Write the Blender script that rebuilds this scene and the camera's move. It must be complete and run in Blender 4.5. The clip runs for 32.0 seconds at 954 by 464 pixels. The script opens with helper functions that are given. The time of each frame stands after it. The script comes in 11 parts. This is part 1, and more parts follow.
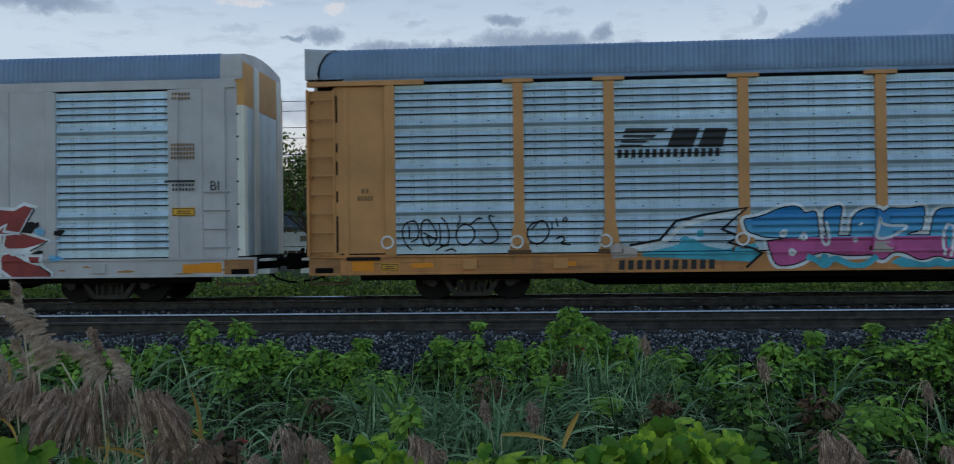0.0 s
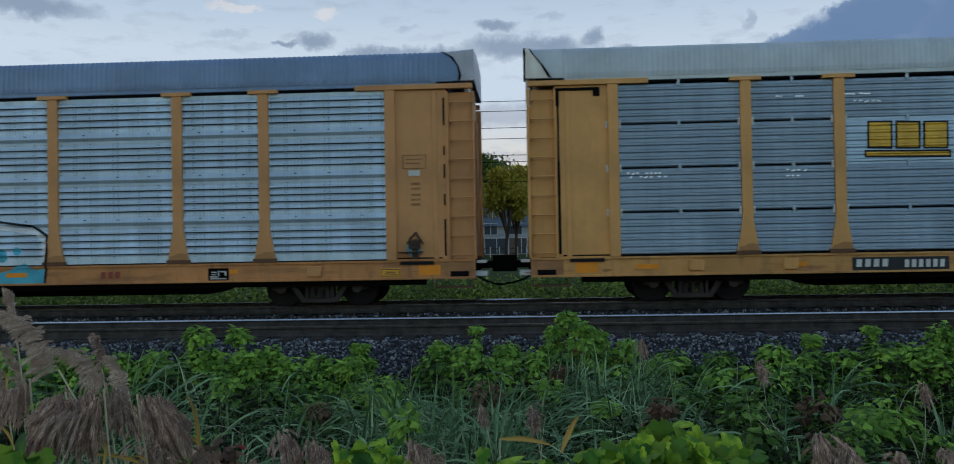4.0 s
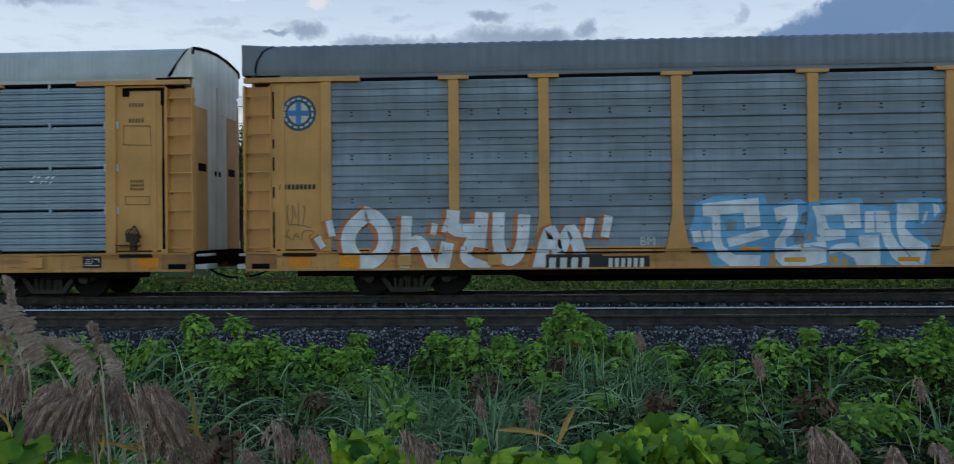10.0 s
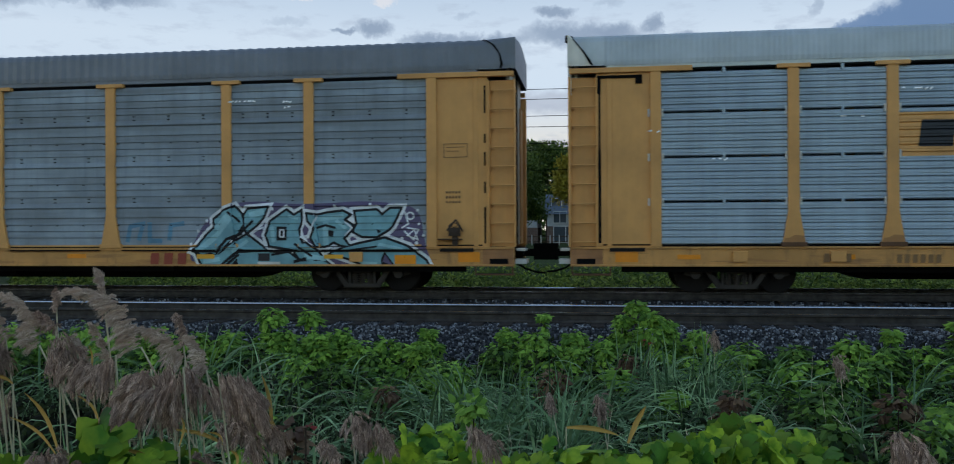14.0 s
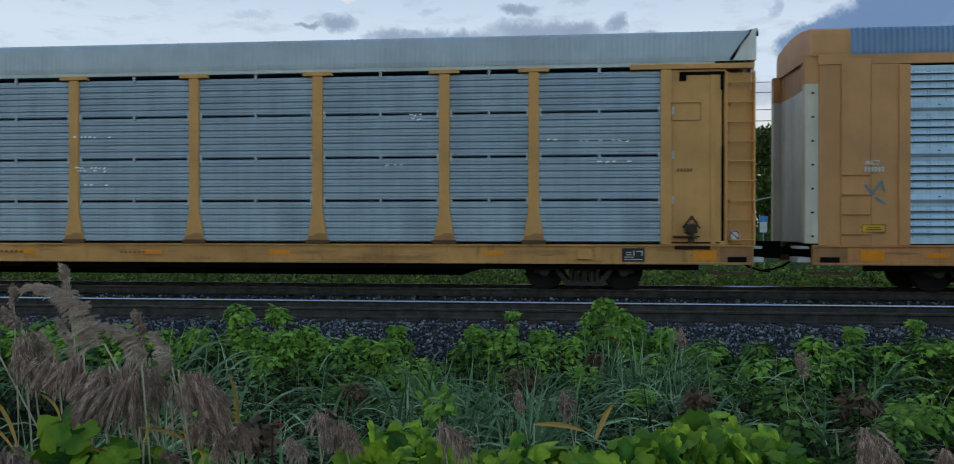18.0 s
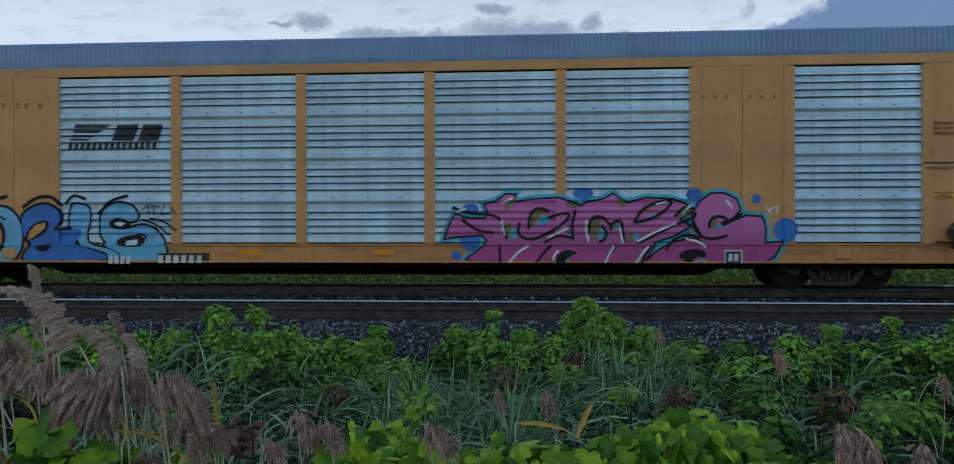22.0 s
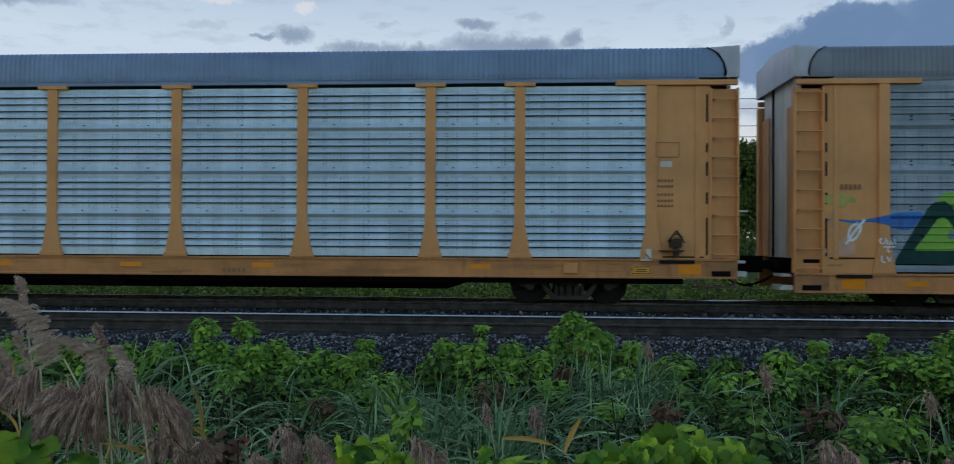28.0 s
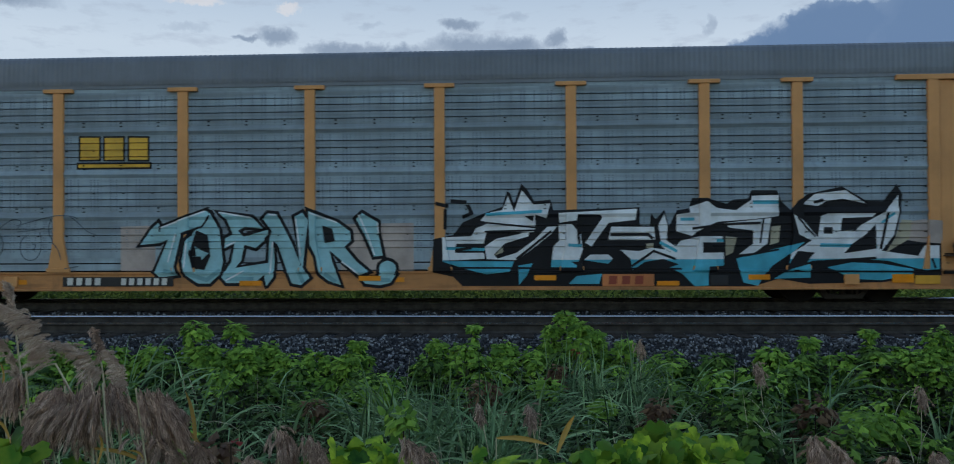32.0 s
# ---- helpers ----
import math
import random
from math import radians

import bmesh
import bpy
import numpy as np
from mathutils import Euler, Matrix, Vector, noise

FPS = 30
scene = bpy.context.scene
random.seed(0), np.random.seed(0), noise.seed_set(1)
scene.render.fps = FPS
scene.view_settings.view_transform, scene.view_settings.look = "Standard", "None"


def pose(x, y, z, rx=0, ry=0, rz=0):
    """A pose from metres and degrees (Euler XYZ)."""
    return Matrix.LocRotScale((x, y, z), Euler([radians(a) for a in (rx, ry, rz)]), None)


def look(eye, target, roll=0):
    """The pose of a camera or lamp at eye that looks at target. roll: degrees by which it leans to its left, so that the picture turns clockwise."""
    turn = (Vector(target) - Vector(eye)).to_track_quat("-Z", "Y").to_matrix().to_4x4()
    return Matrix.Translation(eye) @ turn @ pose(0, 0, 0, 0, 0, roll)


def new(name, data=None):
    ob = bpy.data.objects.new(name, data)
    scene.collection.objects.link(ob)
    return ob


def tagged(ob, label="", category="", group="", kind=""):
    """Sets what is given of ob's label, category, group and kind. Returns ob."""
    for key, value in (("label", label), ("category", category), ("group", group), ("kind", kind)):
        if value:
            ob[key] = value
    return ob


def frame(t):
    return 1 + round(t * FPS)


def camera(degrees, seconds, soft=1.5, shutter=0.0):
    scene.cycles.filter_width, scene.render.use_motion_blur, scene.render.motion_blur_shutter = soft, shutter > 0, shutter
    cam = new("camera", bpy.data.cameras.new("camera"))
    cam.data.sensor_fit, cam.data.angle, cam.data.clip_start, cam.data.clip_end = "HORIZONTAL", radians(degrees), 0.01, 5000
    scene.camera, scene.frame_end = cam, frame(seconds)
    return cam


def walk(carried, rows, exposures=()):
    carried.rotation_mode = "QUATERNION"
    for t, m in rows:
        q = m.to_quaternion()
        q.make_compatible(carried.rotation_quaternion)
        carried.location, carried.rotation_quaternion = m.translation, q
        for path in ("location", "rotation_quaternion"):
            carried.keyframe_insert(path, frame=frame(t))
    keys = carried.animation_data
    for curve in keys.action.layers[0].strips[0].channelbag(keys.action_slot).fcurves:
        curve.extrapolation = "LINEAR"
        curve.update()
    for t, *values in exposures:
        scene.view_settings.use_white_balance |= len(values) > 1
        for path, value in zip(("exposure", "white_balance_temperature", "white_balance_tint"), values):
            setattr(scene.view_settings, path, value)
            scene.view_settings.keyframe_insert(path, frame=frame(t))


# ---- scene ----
EYE = 1.36
cam = camera(58.8, 32.0, soft=1.05, shutter=0.2)
# seconds, yaw, pitch, roll of the hand-held camera; it turns but does not leave its stand
VIEW = [
    (0, 3.52, 0.47, 0.75), (0.5, 3.31, 0.89, 0.69), (1, 3.09, 0.94, 0.71), (1.5, 3.13, 0.87, 0.79),
    (2, 3.27, 0.85, 0.80), (2.5, 3.54, 0.82, 0.78), (3, 3.57, 0.73, 0.84), (3.5, 3.50, 0.73, 0.99),
    (4, 3.35, 0.77, 1.03), (4.5, 3.55, 0.74, 0.98), (6.5, 3.38, 0.58, 1.06), (7, 3.80, 0.55, 1.03),
    (7.5, 3.06, 0.53, 0.96), (8, 3.03, 0.43, 0.93), (8.5, 3.18, 0.36, 0.94), (9, 3.40, 0.33, 0.84),
    (9.5, 3.35, 0.25, 0.63), (10, 3.28, 0.18, 0.51), (10.5, 3.37, 0.11, 0.55), (11, 3.40, 0.09, 0.58),
    (11.5, 3.28, 0.03, 0.52), (12, 3.72, 0.01, 0.45), (12.5, 4.24, 0.04, 0.32), (13, 5.42, -0.02, 0.29),
    (13.5, 7.29, -0.01, 0.33), (14, 8.00, -0.03, 0.28), (14.5, 7.77, -0.03, 0.11), (15, 8.20, -0.09, -0.06),
    (15.5, 8.42, -0.11, -0.24), (17.5, 6.44, -0.24, -0.36), (18, 5.92, -0.24, -0.04), (18.5, 7.01, -0.16, 0.07),
    (19, 8.48, -0.20, 0.17), (19.5, 8.30, -0.21, 0.15), (20, 7.35, -0.26, 0.08), (20.5, 6.80, -0.26, 0.04),
    (21, 7.58, -0.30, -0.02), (21.5, 5.93, -0.26, 0.06), (22, 4.62, -0.28, 0.12), (22.5, 3.84, -0.28, 0.08),
    (23, 3.38, -0.31, 0.22), (23.5, 3.24, -0.23, 0.22), (24, 2.91, -0.09, 0.32), (24.5, 2.78, -0.06, 0.28),
    (25, 2.24, 0.14, 0.19), (25.5, 2.02, 0.61, 0.16), (27.5, 4.34, 0.72, -0.16), (28, 3.85, 0.68, -0.29),
    (28.5, 2.45, 0.69, -0.27), (29, 2.44, 0.68, -0.26), (29.5, 2.58, 0.68, -0.17), (30, 2.69, 0.68, -0.01),
    (30.5, 2.82, 0.63, 0.12), (31, 3.58, 0.67, 0.15), (31.5, 3.46, 0.64, 0.24), (32, 3.27, 0.69, 0.32),
]
walk(cam, [(t, pose(0, 0, EYE, 90 + p, r, y)) for t, y, p, r in VIEW], [(t, e, 6500, 11.5) for t, e in ((0, 1.06), (4.5, 1.06), (7, 1.14), (9, 1.21), (15, 1.19), (20, 1.19), (25.5, 1.17), (28, 1.09), (32, 1.05))])

# ---- world and light: dusk under broken cloud, the sun low behind the train ----
SUN_EL, SUN_AZ = 9.0, -62.0
world = bpy.data.worlds.new("dusk_sky")
scene.world = world
world.use_nodes = True
wn = world.node_tree.nodes
sky = wn.new("ShaderNodeTexSky")
sky.sky_type, sky.sun_disc = "NISHITA", False
sky.sun_elevation, sky.sun_rotation = radians(SUN_EL), radians(SUN_AZ)
wn["Background"].inputs["Strength"].default_value = 0.15
world.node_tree.links.new(sky.outputs[0], wn["Background"].inputs[0])
sun = new("sun", bpy.data.lights.new("sun", "SUN"))
sun.data.energy, sun.data.angle, sun.data.color = 0.5, radians(15), (1.0, 0.9, 0.78)
sun_way = Vector((math.sin(radians(SUN_AZ)) * math.cos(radians(SUN_EL)), math.cos(radians(SUN_AZ)) * math.cos(radians(SUN_EL)), math.sin(radians(SUN_EL))))
sun.matrix_world = look(sun_way * 100, (0, 0, 0))


# ---- materials ----
class Nodes:
    def __init__(self, name):
        self.mat = bpy.data.materials.new(name)
        self.mat.use_nodes = True
        self.t = self.mat.node_tree
        self.b = self.t.nodes["Principled BSDF"]
        self.co = self.t.nodes.new("ShaderNodeTexCoord").outputs["Object"]

    def link(self, a, b):
        self.t.links.new(a, b)

    def noise(self, scale, detail=4, stretch=(1, 1, 1), rough=0.6, vec=None):
        m = self.t.nodes.new("ShaderNodeMapping")
        m.inputs["Scale"].default_value = stretch
        self.link(vec or self.co, m.inputs[0])
        n = self.t.nodes.new("ShaderNodeTexNoise")
        n.inputs["Scale"].default_value, n.inputs["Detail"].default_value, n.inputs["Roughness"].default_value = scale, detail, rough
        self.link(m.outputs[0], n.inputs["Vector"])
        return n.outputs["Fac"]

    def ramp(self, fac, a, b, lo=0.35, hi=0.65):
        r = self.t.nodes.new("ShaderNodeValToRGB")
        r.color_ramp.elements[0].position, r.color_ramp.elements[1].position = lo, hi
        r.color_ramp.elements[0].color, r.color_ramp.elements[1].color = (*a, 1), (*b, 1)
        self.link(fac, r.inputs[0])
        return r.outputs["Color"]

    def mix(self, fac, a, b, kind="MIX"):
        m = self.t.nodes.new("ShaderNodeMix")
        m.data_type, m.blend_type = "RGBA", kind
        for sock, v in ((m.inputs[0], fac), (m.inputs[6], a), (m.inputs[7], b)):
            if isinstance(v, (int, float)):
                sock.default_value = v
            elif isinstance(v, tuple):
                sock.default_value = (*v, 1)
            else:
                self.link(v, sock)
        return m.outputs[2]

    def math(self, op, a, b=0.0, clamp=False):
        m = self.t.nodes.new("ShaderNodeMath")
        m.operation, m.use_clamp = op, clamp
        for sock, v in zip(m.inputs, (a, b)):
            if isinstance(v, (int, float)):
                sock.default_value = v
            else:
                self.link(v, sock)
        return m.outputs[0]

    def random(self):
        return self.t.nodes.new("ShaderNodeObjectInfo").outputs["Random"]

    def island(self):
        return self.t.nodes.new("ShaderNodeNewGeometry").outputs["Random Per Island"]

    def bump(self, fac, strength=0.3, dist=0.01):
        n = self.t.nodes.new("ShaderNodeBump")
        n.inputs["Strength"].default_value, n.inputs["Distance"].default_value = strength, dist
        self.link(fac, n.inputs["Height"])
        self.link(n.outputs[0], self.b.inputs["Normal"])

    def done(self, col, rough=0.7, metal=0.0):
        if isinstance(col, tuple):
            self.b.inputs["Base Color"].default_value = (*col, 1)
        else:
            self.link(col, self.b.inputs["Base Color"])
        if isinstance(rough, (int, float)):
            self.b.inputs["Roughness"].default_value = rough
        else:
            self.link(rough, self.b.inputs["Roughness"])
        self.b.inputs["Metallic"].default_value = metal
        return self.mat


def scaled(c, k):
    return tuple(min(1.0, v * k) for v in c)


def paint(name, c, rust=0.35, rough=0.55):
    """Weathered coach paint: faded patches, grime streaks running down, spots of rust."""
    n = Nodes(name)
    col = n.ramp(n.noise(0.9, 5), scaled(c, 0.82), scaled(c, 1.12))
    col = n.mix(n.math("MULTIPLY", n.noise(5.0, 5, (1, 1, 0.08)), 0.45), col, scaled(c, 0.55))
    spots = n.ramp(n.noise(3.2, 8, rough=0.75), (0, 0, 0), (1, 1, 1), 0.66, 0.74)
    col = n.mix(n.math("MULTIPLY", spots, rust), col, (0.11, 0.045, 0.02))
    n.bump(n.noise(18, 3), 0.12)
    return n.done(col, n.math("ADD", n.math("MULTIPLY", n.noise(6), 0.2), rough - 0.1))


def streaked(name, c):
    """Old paint with rust that has bled along and down it, worn brown patches and a film of dirt."""
    n = Nodes(name)
    col = n.ramp(n.noise(1.3, 5), scaled(c, 0.82), scaled(c, 1.12))
    col = n.mix(n.math("MULTIPLY", n.ramp(n.noise(1.6, 7, (0.35, 1, 2.4), 0.65), (0, 0, 0), (1, 1, 1), 0.52, 0.68), 0.75), col, (0.20, 0.085, 0.035))
    col = n.mix(n.math("MULTIPLY", n.ramp(n.noise(5.0, 6, (1, 1, 0.25), 0.7), (0, 0, 0), (1, 1, 1), 0.55, 0.70), 0.55), col, (0.13, 0.07, 0.04))
    col = n.mix(n.math("MULTIPLY", n.ramp(n.noise(0.5, 4, (1, 1, 0.3)), (0, 0, 0), (1, 1, 1), 0.45, 0.62), 0.45), col, scaled(c, 0.55))
    n.bump(n.noise(40, 4), 0.12)
    return n.done(col, n.math("ADD", n.math("MULTIPLY", n.noise(9), 0.3), 0.45))


def galvanised(name, c, streak=0.5, metal=0.35, rough=0.45):
    n = Nodes(name)
    col = n.ramp(n.noise(1.1, 5), scaled(c, 0.85), scaled(c, 1.1))
    col = n.mix(n.math("MULTIPLY", n.ramp(n.noise(4.0, 5, (1, 1, 0.04)), (0, 0, 0), (1, 1, 1), 0.45, 0.75), streak), col, scaled(c, 0.55))
    col = n.mix(n.math("MULTIPLY", n.random(), 0.30), col, (c[0] * 0.68, c[1] * 0.74, c[2] * 0.84))
    n.bump(n.noise(30, 3), 0.08)
    return n.done(col, n.math("ADD", n.math("MULTIPLY", n.noise(9), 0.25), rough - 0.12), metal)


def grimy(name, c):
    """Old galvanised sheet: brown dust in bands, dark runs below the bolts, washed-out patches."""
    n = Nodes(name)
    col = n.ramp(n.noise(0.7, 6), scaled(c, 0.72), scaled(c, 1.2))
    col = n.mix(n.math("MULTIPLY", n.ramp(n.noise(3.0, 6, (0.12, 1, 2.2)), (0, 0, 0), (1, 1, 1), 0.42, 0.72), 0.55), col, (0.10, 0.10, 0.105))
    col = n.mix(n.math("MULTIPLY", n.ramp(n.noise(6.0, 5, (1, 1, 0.06)), (0, 0, 0), (1, 1, 1), 0.5, 0.75), 0.5), col, scaled(c, 0.45))
    col = n.mix(n.math("MULTIPLY", n.ramp(n.noise(2.0, 7, rough=0.7), (0, 0, 0), (1, 1, 1), 0.60, 0.72), 0.35), col, (0.15, 0.10, 0.075))
    n.bump(n.noise(24, 3), 0.1)
    return n.done(col, n.math("ADD", n.math("MULTIPLY", n.noise(9), 0.25), 0.5), 0.1)


def perforated(name, c):
    """Bright galvanised sheet with rows of small slots, whose glint is painted as short, lighter upright dashes."""
    n = Nodes(name)
    col = n.ramp(n.noise(1.1, 5), scaled(c, 0.82), scaled(c, 1.12))
    col = n.mix(n.math("MULTIPLY", n.ramp(n.noise(4.0, 5, (1, 1, 0.04)), (0, 0, 0), (1, 1, 1), 0.45, 0.75), 0.5), col, scaled(c, 0.55))
    w = n.t.nodes.new("ShaderNodeTexWave")
    w.bands_direction = "X"
    w.inputs["Scale"].default_value, w.inputs["Distortion"].default_value, w.inputs["Detail Scale"].default_value = 3.9, 1.2, 0.6
    n.link(n.co, w.inputs["Vector"])
    dash = n.ramp(w.outputs["Fac"], (0, 0, 0), (1, 1, 1), 0.55, 0.8)
    rows = n.ramp(n.noise(7.0, 3, (0.10, 1, 2.6)), (0, 0, 0), (1, 1, 1), 0.44, 0.60)
    col = n.mix(n.math("MULTIPLY", n.math("MULTIPLY", dash, rows), 0.30), col, scaled(c, 1.4))
    cols = n.ramp(n.noise(2.2, 4, (1, 1, 0.015), 0.7), (0, 0, 0), (1, 1, 1), 0.48, 0.62)
    col = n.mix(n.math("MULTIPLY", cols, 0.28), col, scaled(c, 0.6))
    col = n.mix(n.math("MULTIPLY", n.random(), 0.22), col, scaled(c, 0.65))
    n.bump(n.noise(30, 3), 0.08)
    return n.done(col, n.math("ADD", n.math("MULTIPLY", n.noise(9), 0.25), 0.30), 0.42)


M = {}
M["orange"] = paint("orange_paint", (0.60, 0.28, 0.10), 0.5)
M["yellow"] = paint("ochre_yellow_paint", (0.68, 0.338, 0.10), 0.35)
M["amber"] = paint("amber_orange_paint", (0.68, 0.315, 0.11), 0.4)
M["white"] = paint("off_white_paint", (0.52, 0.50, 0.53), 0.3)
M["silver"] = perforated("bright_galvanised_sheet", (0.51, 0.655, 0.78))
M["silver_dull"] = perforated("weathered_galvanised_sheet", (0.475, 0.605, 0.72))
M["slate"] = galvanised("dull_grey_sheet", (0.265, 0.335, 0.395), 0.5, 0.3, 0.46)
M["slate_pale"] = galvanised("pale_grey_sheet", (0.325, 0.392, 0.447), 0.5, 0.3, 0.46)
M["dusky"] = grimy("dirty_dark_grey_sheet", (0.24, 0.29, 0.345))
M["dusky_dark"] = grimy("dirty_blue_grey_sheet", (0.275, 0.35, 0.415))
M["pale"] = galvanised("pale_blue_grey_sheet", (0.33, 0.40, 0.46), 0.4, 0.3)
M["roof_blue"] = galvanised("blue_grey_roof_sheet", (0.16, 0.245, 0.395), 0.3, 0.25)
M["roof_grey"] = galvanised("grey_roof_sheet", (0.165, 0.185, 0.225), 0.35, 0.25)
M["roof_light"] = galvanised("light_grey_roof_sheet", (0.45, 0.50, 0.545), 0.25, 0.25)
M["chord_pale"] = galvanised("pale_roof_edge_sheet", (0.54, 0.59, 0.585), 0.4, 0.1)
M["end_white"] = galvanised("pale_end_sheet", (0.80, 0.77, 0.70), 0.6, 0.0)
M["end_grimy"] = galvanised("grimy_pale_end_sheet", (0.40, 0.37, 0.32), 0.8, 0.0)
M["end_cream"] = galvanised("dirty_cream_end_sheet", (0.60, 0.54, 0.44), 0.7, 0.0)
M["hood_lilac"] = galvanised("lilac_grey_hood_sheet", (0.44, 0.455, 0.52), 0.4, 0.1)
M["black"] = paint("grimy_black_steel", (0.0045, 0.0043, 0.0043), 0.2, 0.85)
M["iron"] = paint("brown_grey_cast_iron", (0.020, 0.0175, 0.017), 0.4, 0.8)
# near-black for seals, deck, holes and the shade drawn into gaps
M["dark"] = Nodes("shade_and_seal_black").done((0.005, 0.005, 0.006), 0.9)
M["cast"] = paint("rusty_cast_bogie_frame", (0.062, 0.054, 0.05), 0.5, 0.85)
for _k, _c in (("orange", (0.56, 0.235, 0.075)), ("yellow", (0.60, 0.295, 0.085)), ("amber", (0.54, 0.235, 0.08))):
    M["sill_" + _k] = streaked("rust_streaked_%s_sill" % _k, _c)
M["slot_soft"] = Nodes("blue_grey_slots").done((0.155, 0.20, 0.245), 0.6)
# dark colour for the shade in grooves and punched slots, and for bolts
M["groove"] = Nodes("groove_shade_and_bolts").done((0.03, 0.045, 0.055), 0.8)
M["reflector"] = paint("amber_reflector_tape", (0.95, 0.31, 0.006), 0.0, 0.3)
M["label_yellow"] = paint("yellow_label", (0.80, 0.40, 0.03), 0.0, 0.5)
M["label_white"] = paint("white_stencil", (0.66, 0.66, 0.64), 0.0, 0.6)
# bright white that paints in sky light seen through the perforations
M["fleck"] = Nodes("skylit_hole_white").done((0.92, 0.93, 0.95), 0.5)
M["label_black"] = paint("black_stencil", (0.015, 0.016, 0.02), 0.0, 0.6)
M["label_brown"] = paint("faded_brown_stencil", (0.26, 0.14, 0.055), 0.0, 0.7)
M["label_red"] = paint("faded_red_stencil", (0.30, 0.055, 0.03), 0.0, 0.7)


def rail_steel():
    n = Nodes("rail_side_steel")
    return n.done(n.ramp(n.noise(4, 6), (0.030, 0.027, 0.025), (0.075, 0.066, 0.060)), 0.75, 0.0)


M["rail"] = rail_steel()
M["rail_top"] = Nodes("polished_rail_head").done((0.55, 0.57, 0.60), 0.22, 1.0)


def wood_tie():
    n = Nodes("creosoted_wood")
    n.bump(n.noise(30, 4, (0.1, 1, 1)), 0.4)
    return n.done(n.ramp(n.noise(9, 5, (1, 0.12, 1)), (0.013, 0.011, 0.010), (0.05, 0.043, 0.04)), 0.85)


M["tie"] = wood_tie()


def stone():
    n = Nodes("ballast_stone")
    c = n.ramp(n.math("POWER", n.island(), 3.2), (0.034, 0.037, 0.047), (0.42, 0.43, 0.46), 0.0, 1.0)
    n.bump(n.noise(40, 3), 0.3)
    return n.done(n.mix(n.math("MULTIPLY", n.noise(14, 3), 0.5), c, (0.04, 0.039, 0.042)), 0.85)


M["stone"] = stone()


def gravel_bed():
    n = Nodes("gravel_bed")
    v = n.t.nodes.new("ShaderNodeTexVoronoi")
    v.inputs["Scale"].default_value = 22
    n.link(n.co, v.inputs["Vector"])
    n.bump(v.outputs["Distance"], 0.9, 0.03)
    return n.done(n.ramp(v.outputs["Color"], (0.012, 0.013, 0.016), (0.075, 0.075, 0.083), 0.1, 0.9), 0.9)


M["gravel"] = gravel_bed()


def soil():
    n = Nodes("dark_soil")
    n.bump(n.noise(12, 6), 0.6, 0.05)
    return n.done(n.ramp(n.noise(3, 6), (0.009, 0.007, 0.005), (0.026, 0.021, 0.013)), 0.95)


M["soil"] = soil()


def far_ground():
    n = Nodes("rough_grass_ground")
    n.bump(n.noise(2.5, 6), 0.8, 0.1)
    return n.done(n.ramp(n.noise(0.8, 8), (0.016, 0.030, 0.009), (0.045, 0.07, 0.018)), 0.95)


M["far_ground"] = far_ground()


def leaf(name, a, b, c, trans=0.25, rough=0.5, clump=1.6):
    """Leaf colour varied leaf by leaf and clump by clump."""
    n = Nodes(name)
    col = n.ramp(n.island(), a, b, 0.1, 0.9)
    col = n.mix(n.ramp(n.noise(clump, 3), (0, 0, 0), (1, 1, 1), 0.4, 0.65), col, c)
    n.b.inputs["Transmission Weight"].default_value = 0.0
    n.b.inputs["Specular IOR Level"].default_value = 0.12
    tr = n.t.nodes.new("ShaderNodeBsdfTranslucent")
    n.link(col, tr.inputs[0])
    mx = n.t.nodes.new("ShaderNodeMixShader")
    mx.inputs[0].default_value = trans
    n.link(n.b.outputs[0], mx.inputs[1])
    n.link(tr.outputs[0], mx.inputs[2])
    n.link(mx.outputs[0], n.t.nodes["Material Output"].inputs[0])
    return n.done(col, rough)


M["bush_leaf"] = leaf("shrub_leaf", (0.025, 0.075, 0.012), (0.34, 0.56, 0.085), (0.12, 0.24, 0.035), 0.2, 0.6, 3)
M["bush_leaf_b"] = leaf("dark_shrub_leaf", (0.008, 0.026, 0.006), (0.15, 0.27, 0.05), (0.035, 0.08, 0.018), 0.1, 0.6)
M["far_weed"] = leaf("far_weed_leaf", (0.035, 0.08, 0.014), (0.38, 0.50, 0.09), (0.08, 0.14, 0.024), 0.3, 0.6, 0.5)
M["vine_leaf"] = leaf("grape_leaf", (0.014, 0.06, 0.008), (0.42, 0.58, 0.045), (0.07, 0.19, 0.02), 0.2, 0.5, 9)
M["blade"] = leaf("grass_blade", (0.02, 0.05, 0.018), (0.36, 0.53, 0.27), (0.115, 0.21, 0.095), 0.12, 0.45)
M["dry_blade"] = leaf("dry_yellow_blade", (0.42, 0.24, 0.05), (0.62, 0.45, 0.16), (0.48, 0.30, 0.08), 0.15, 0.6, 5)
M["plume"] = leaf("reed_plume", (0.16, 0.10, 0.075), (0.82, 0.60, 0.48), (0.29, 0.195, 0.155), 0.1, 0.9, 22)
M["plume_tan"] = leaf("tan_reed_plume", (0.33, 0.24, 0.18), (0.84, 0.69, 0.58), (0.46, 0.33, 0.26), 0.15, 0.9, 16)
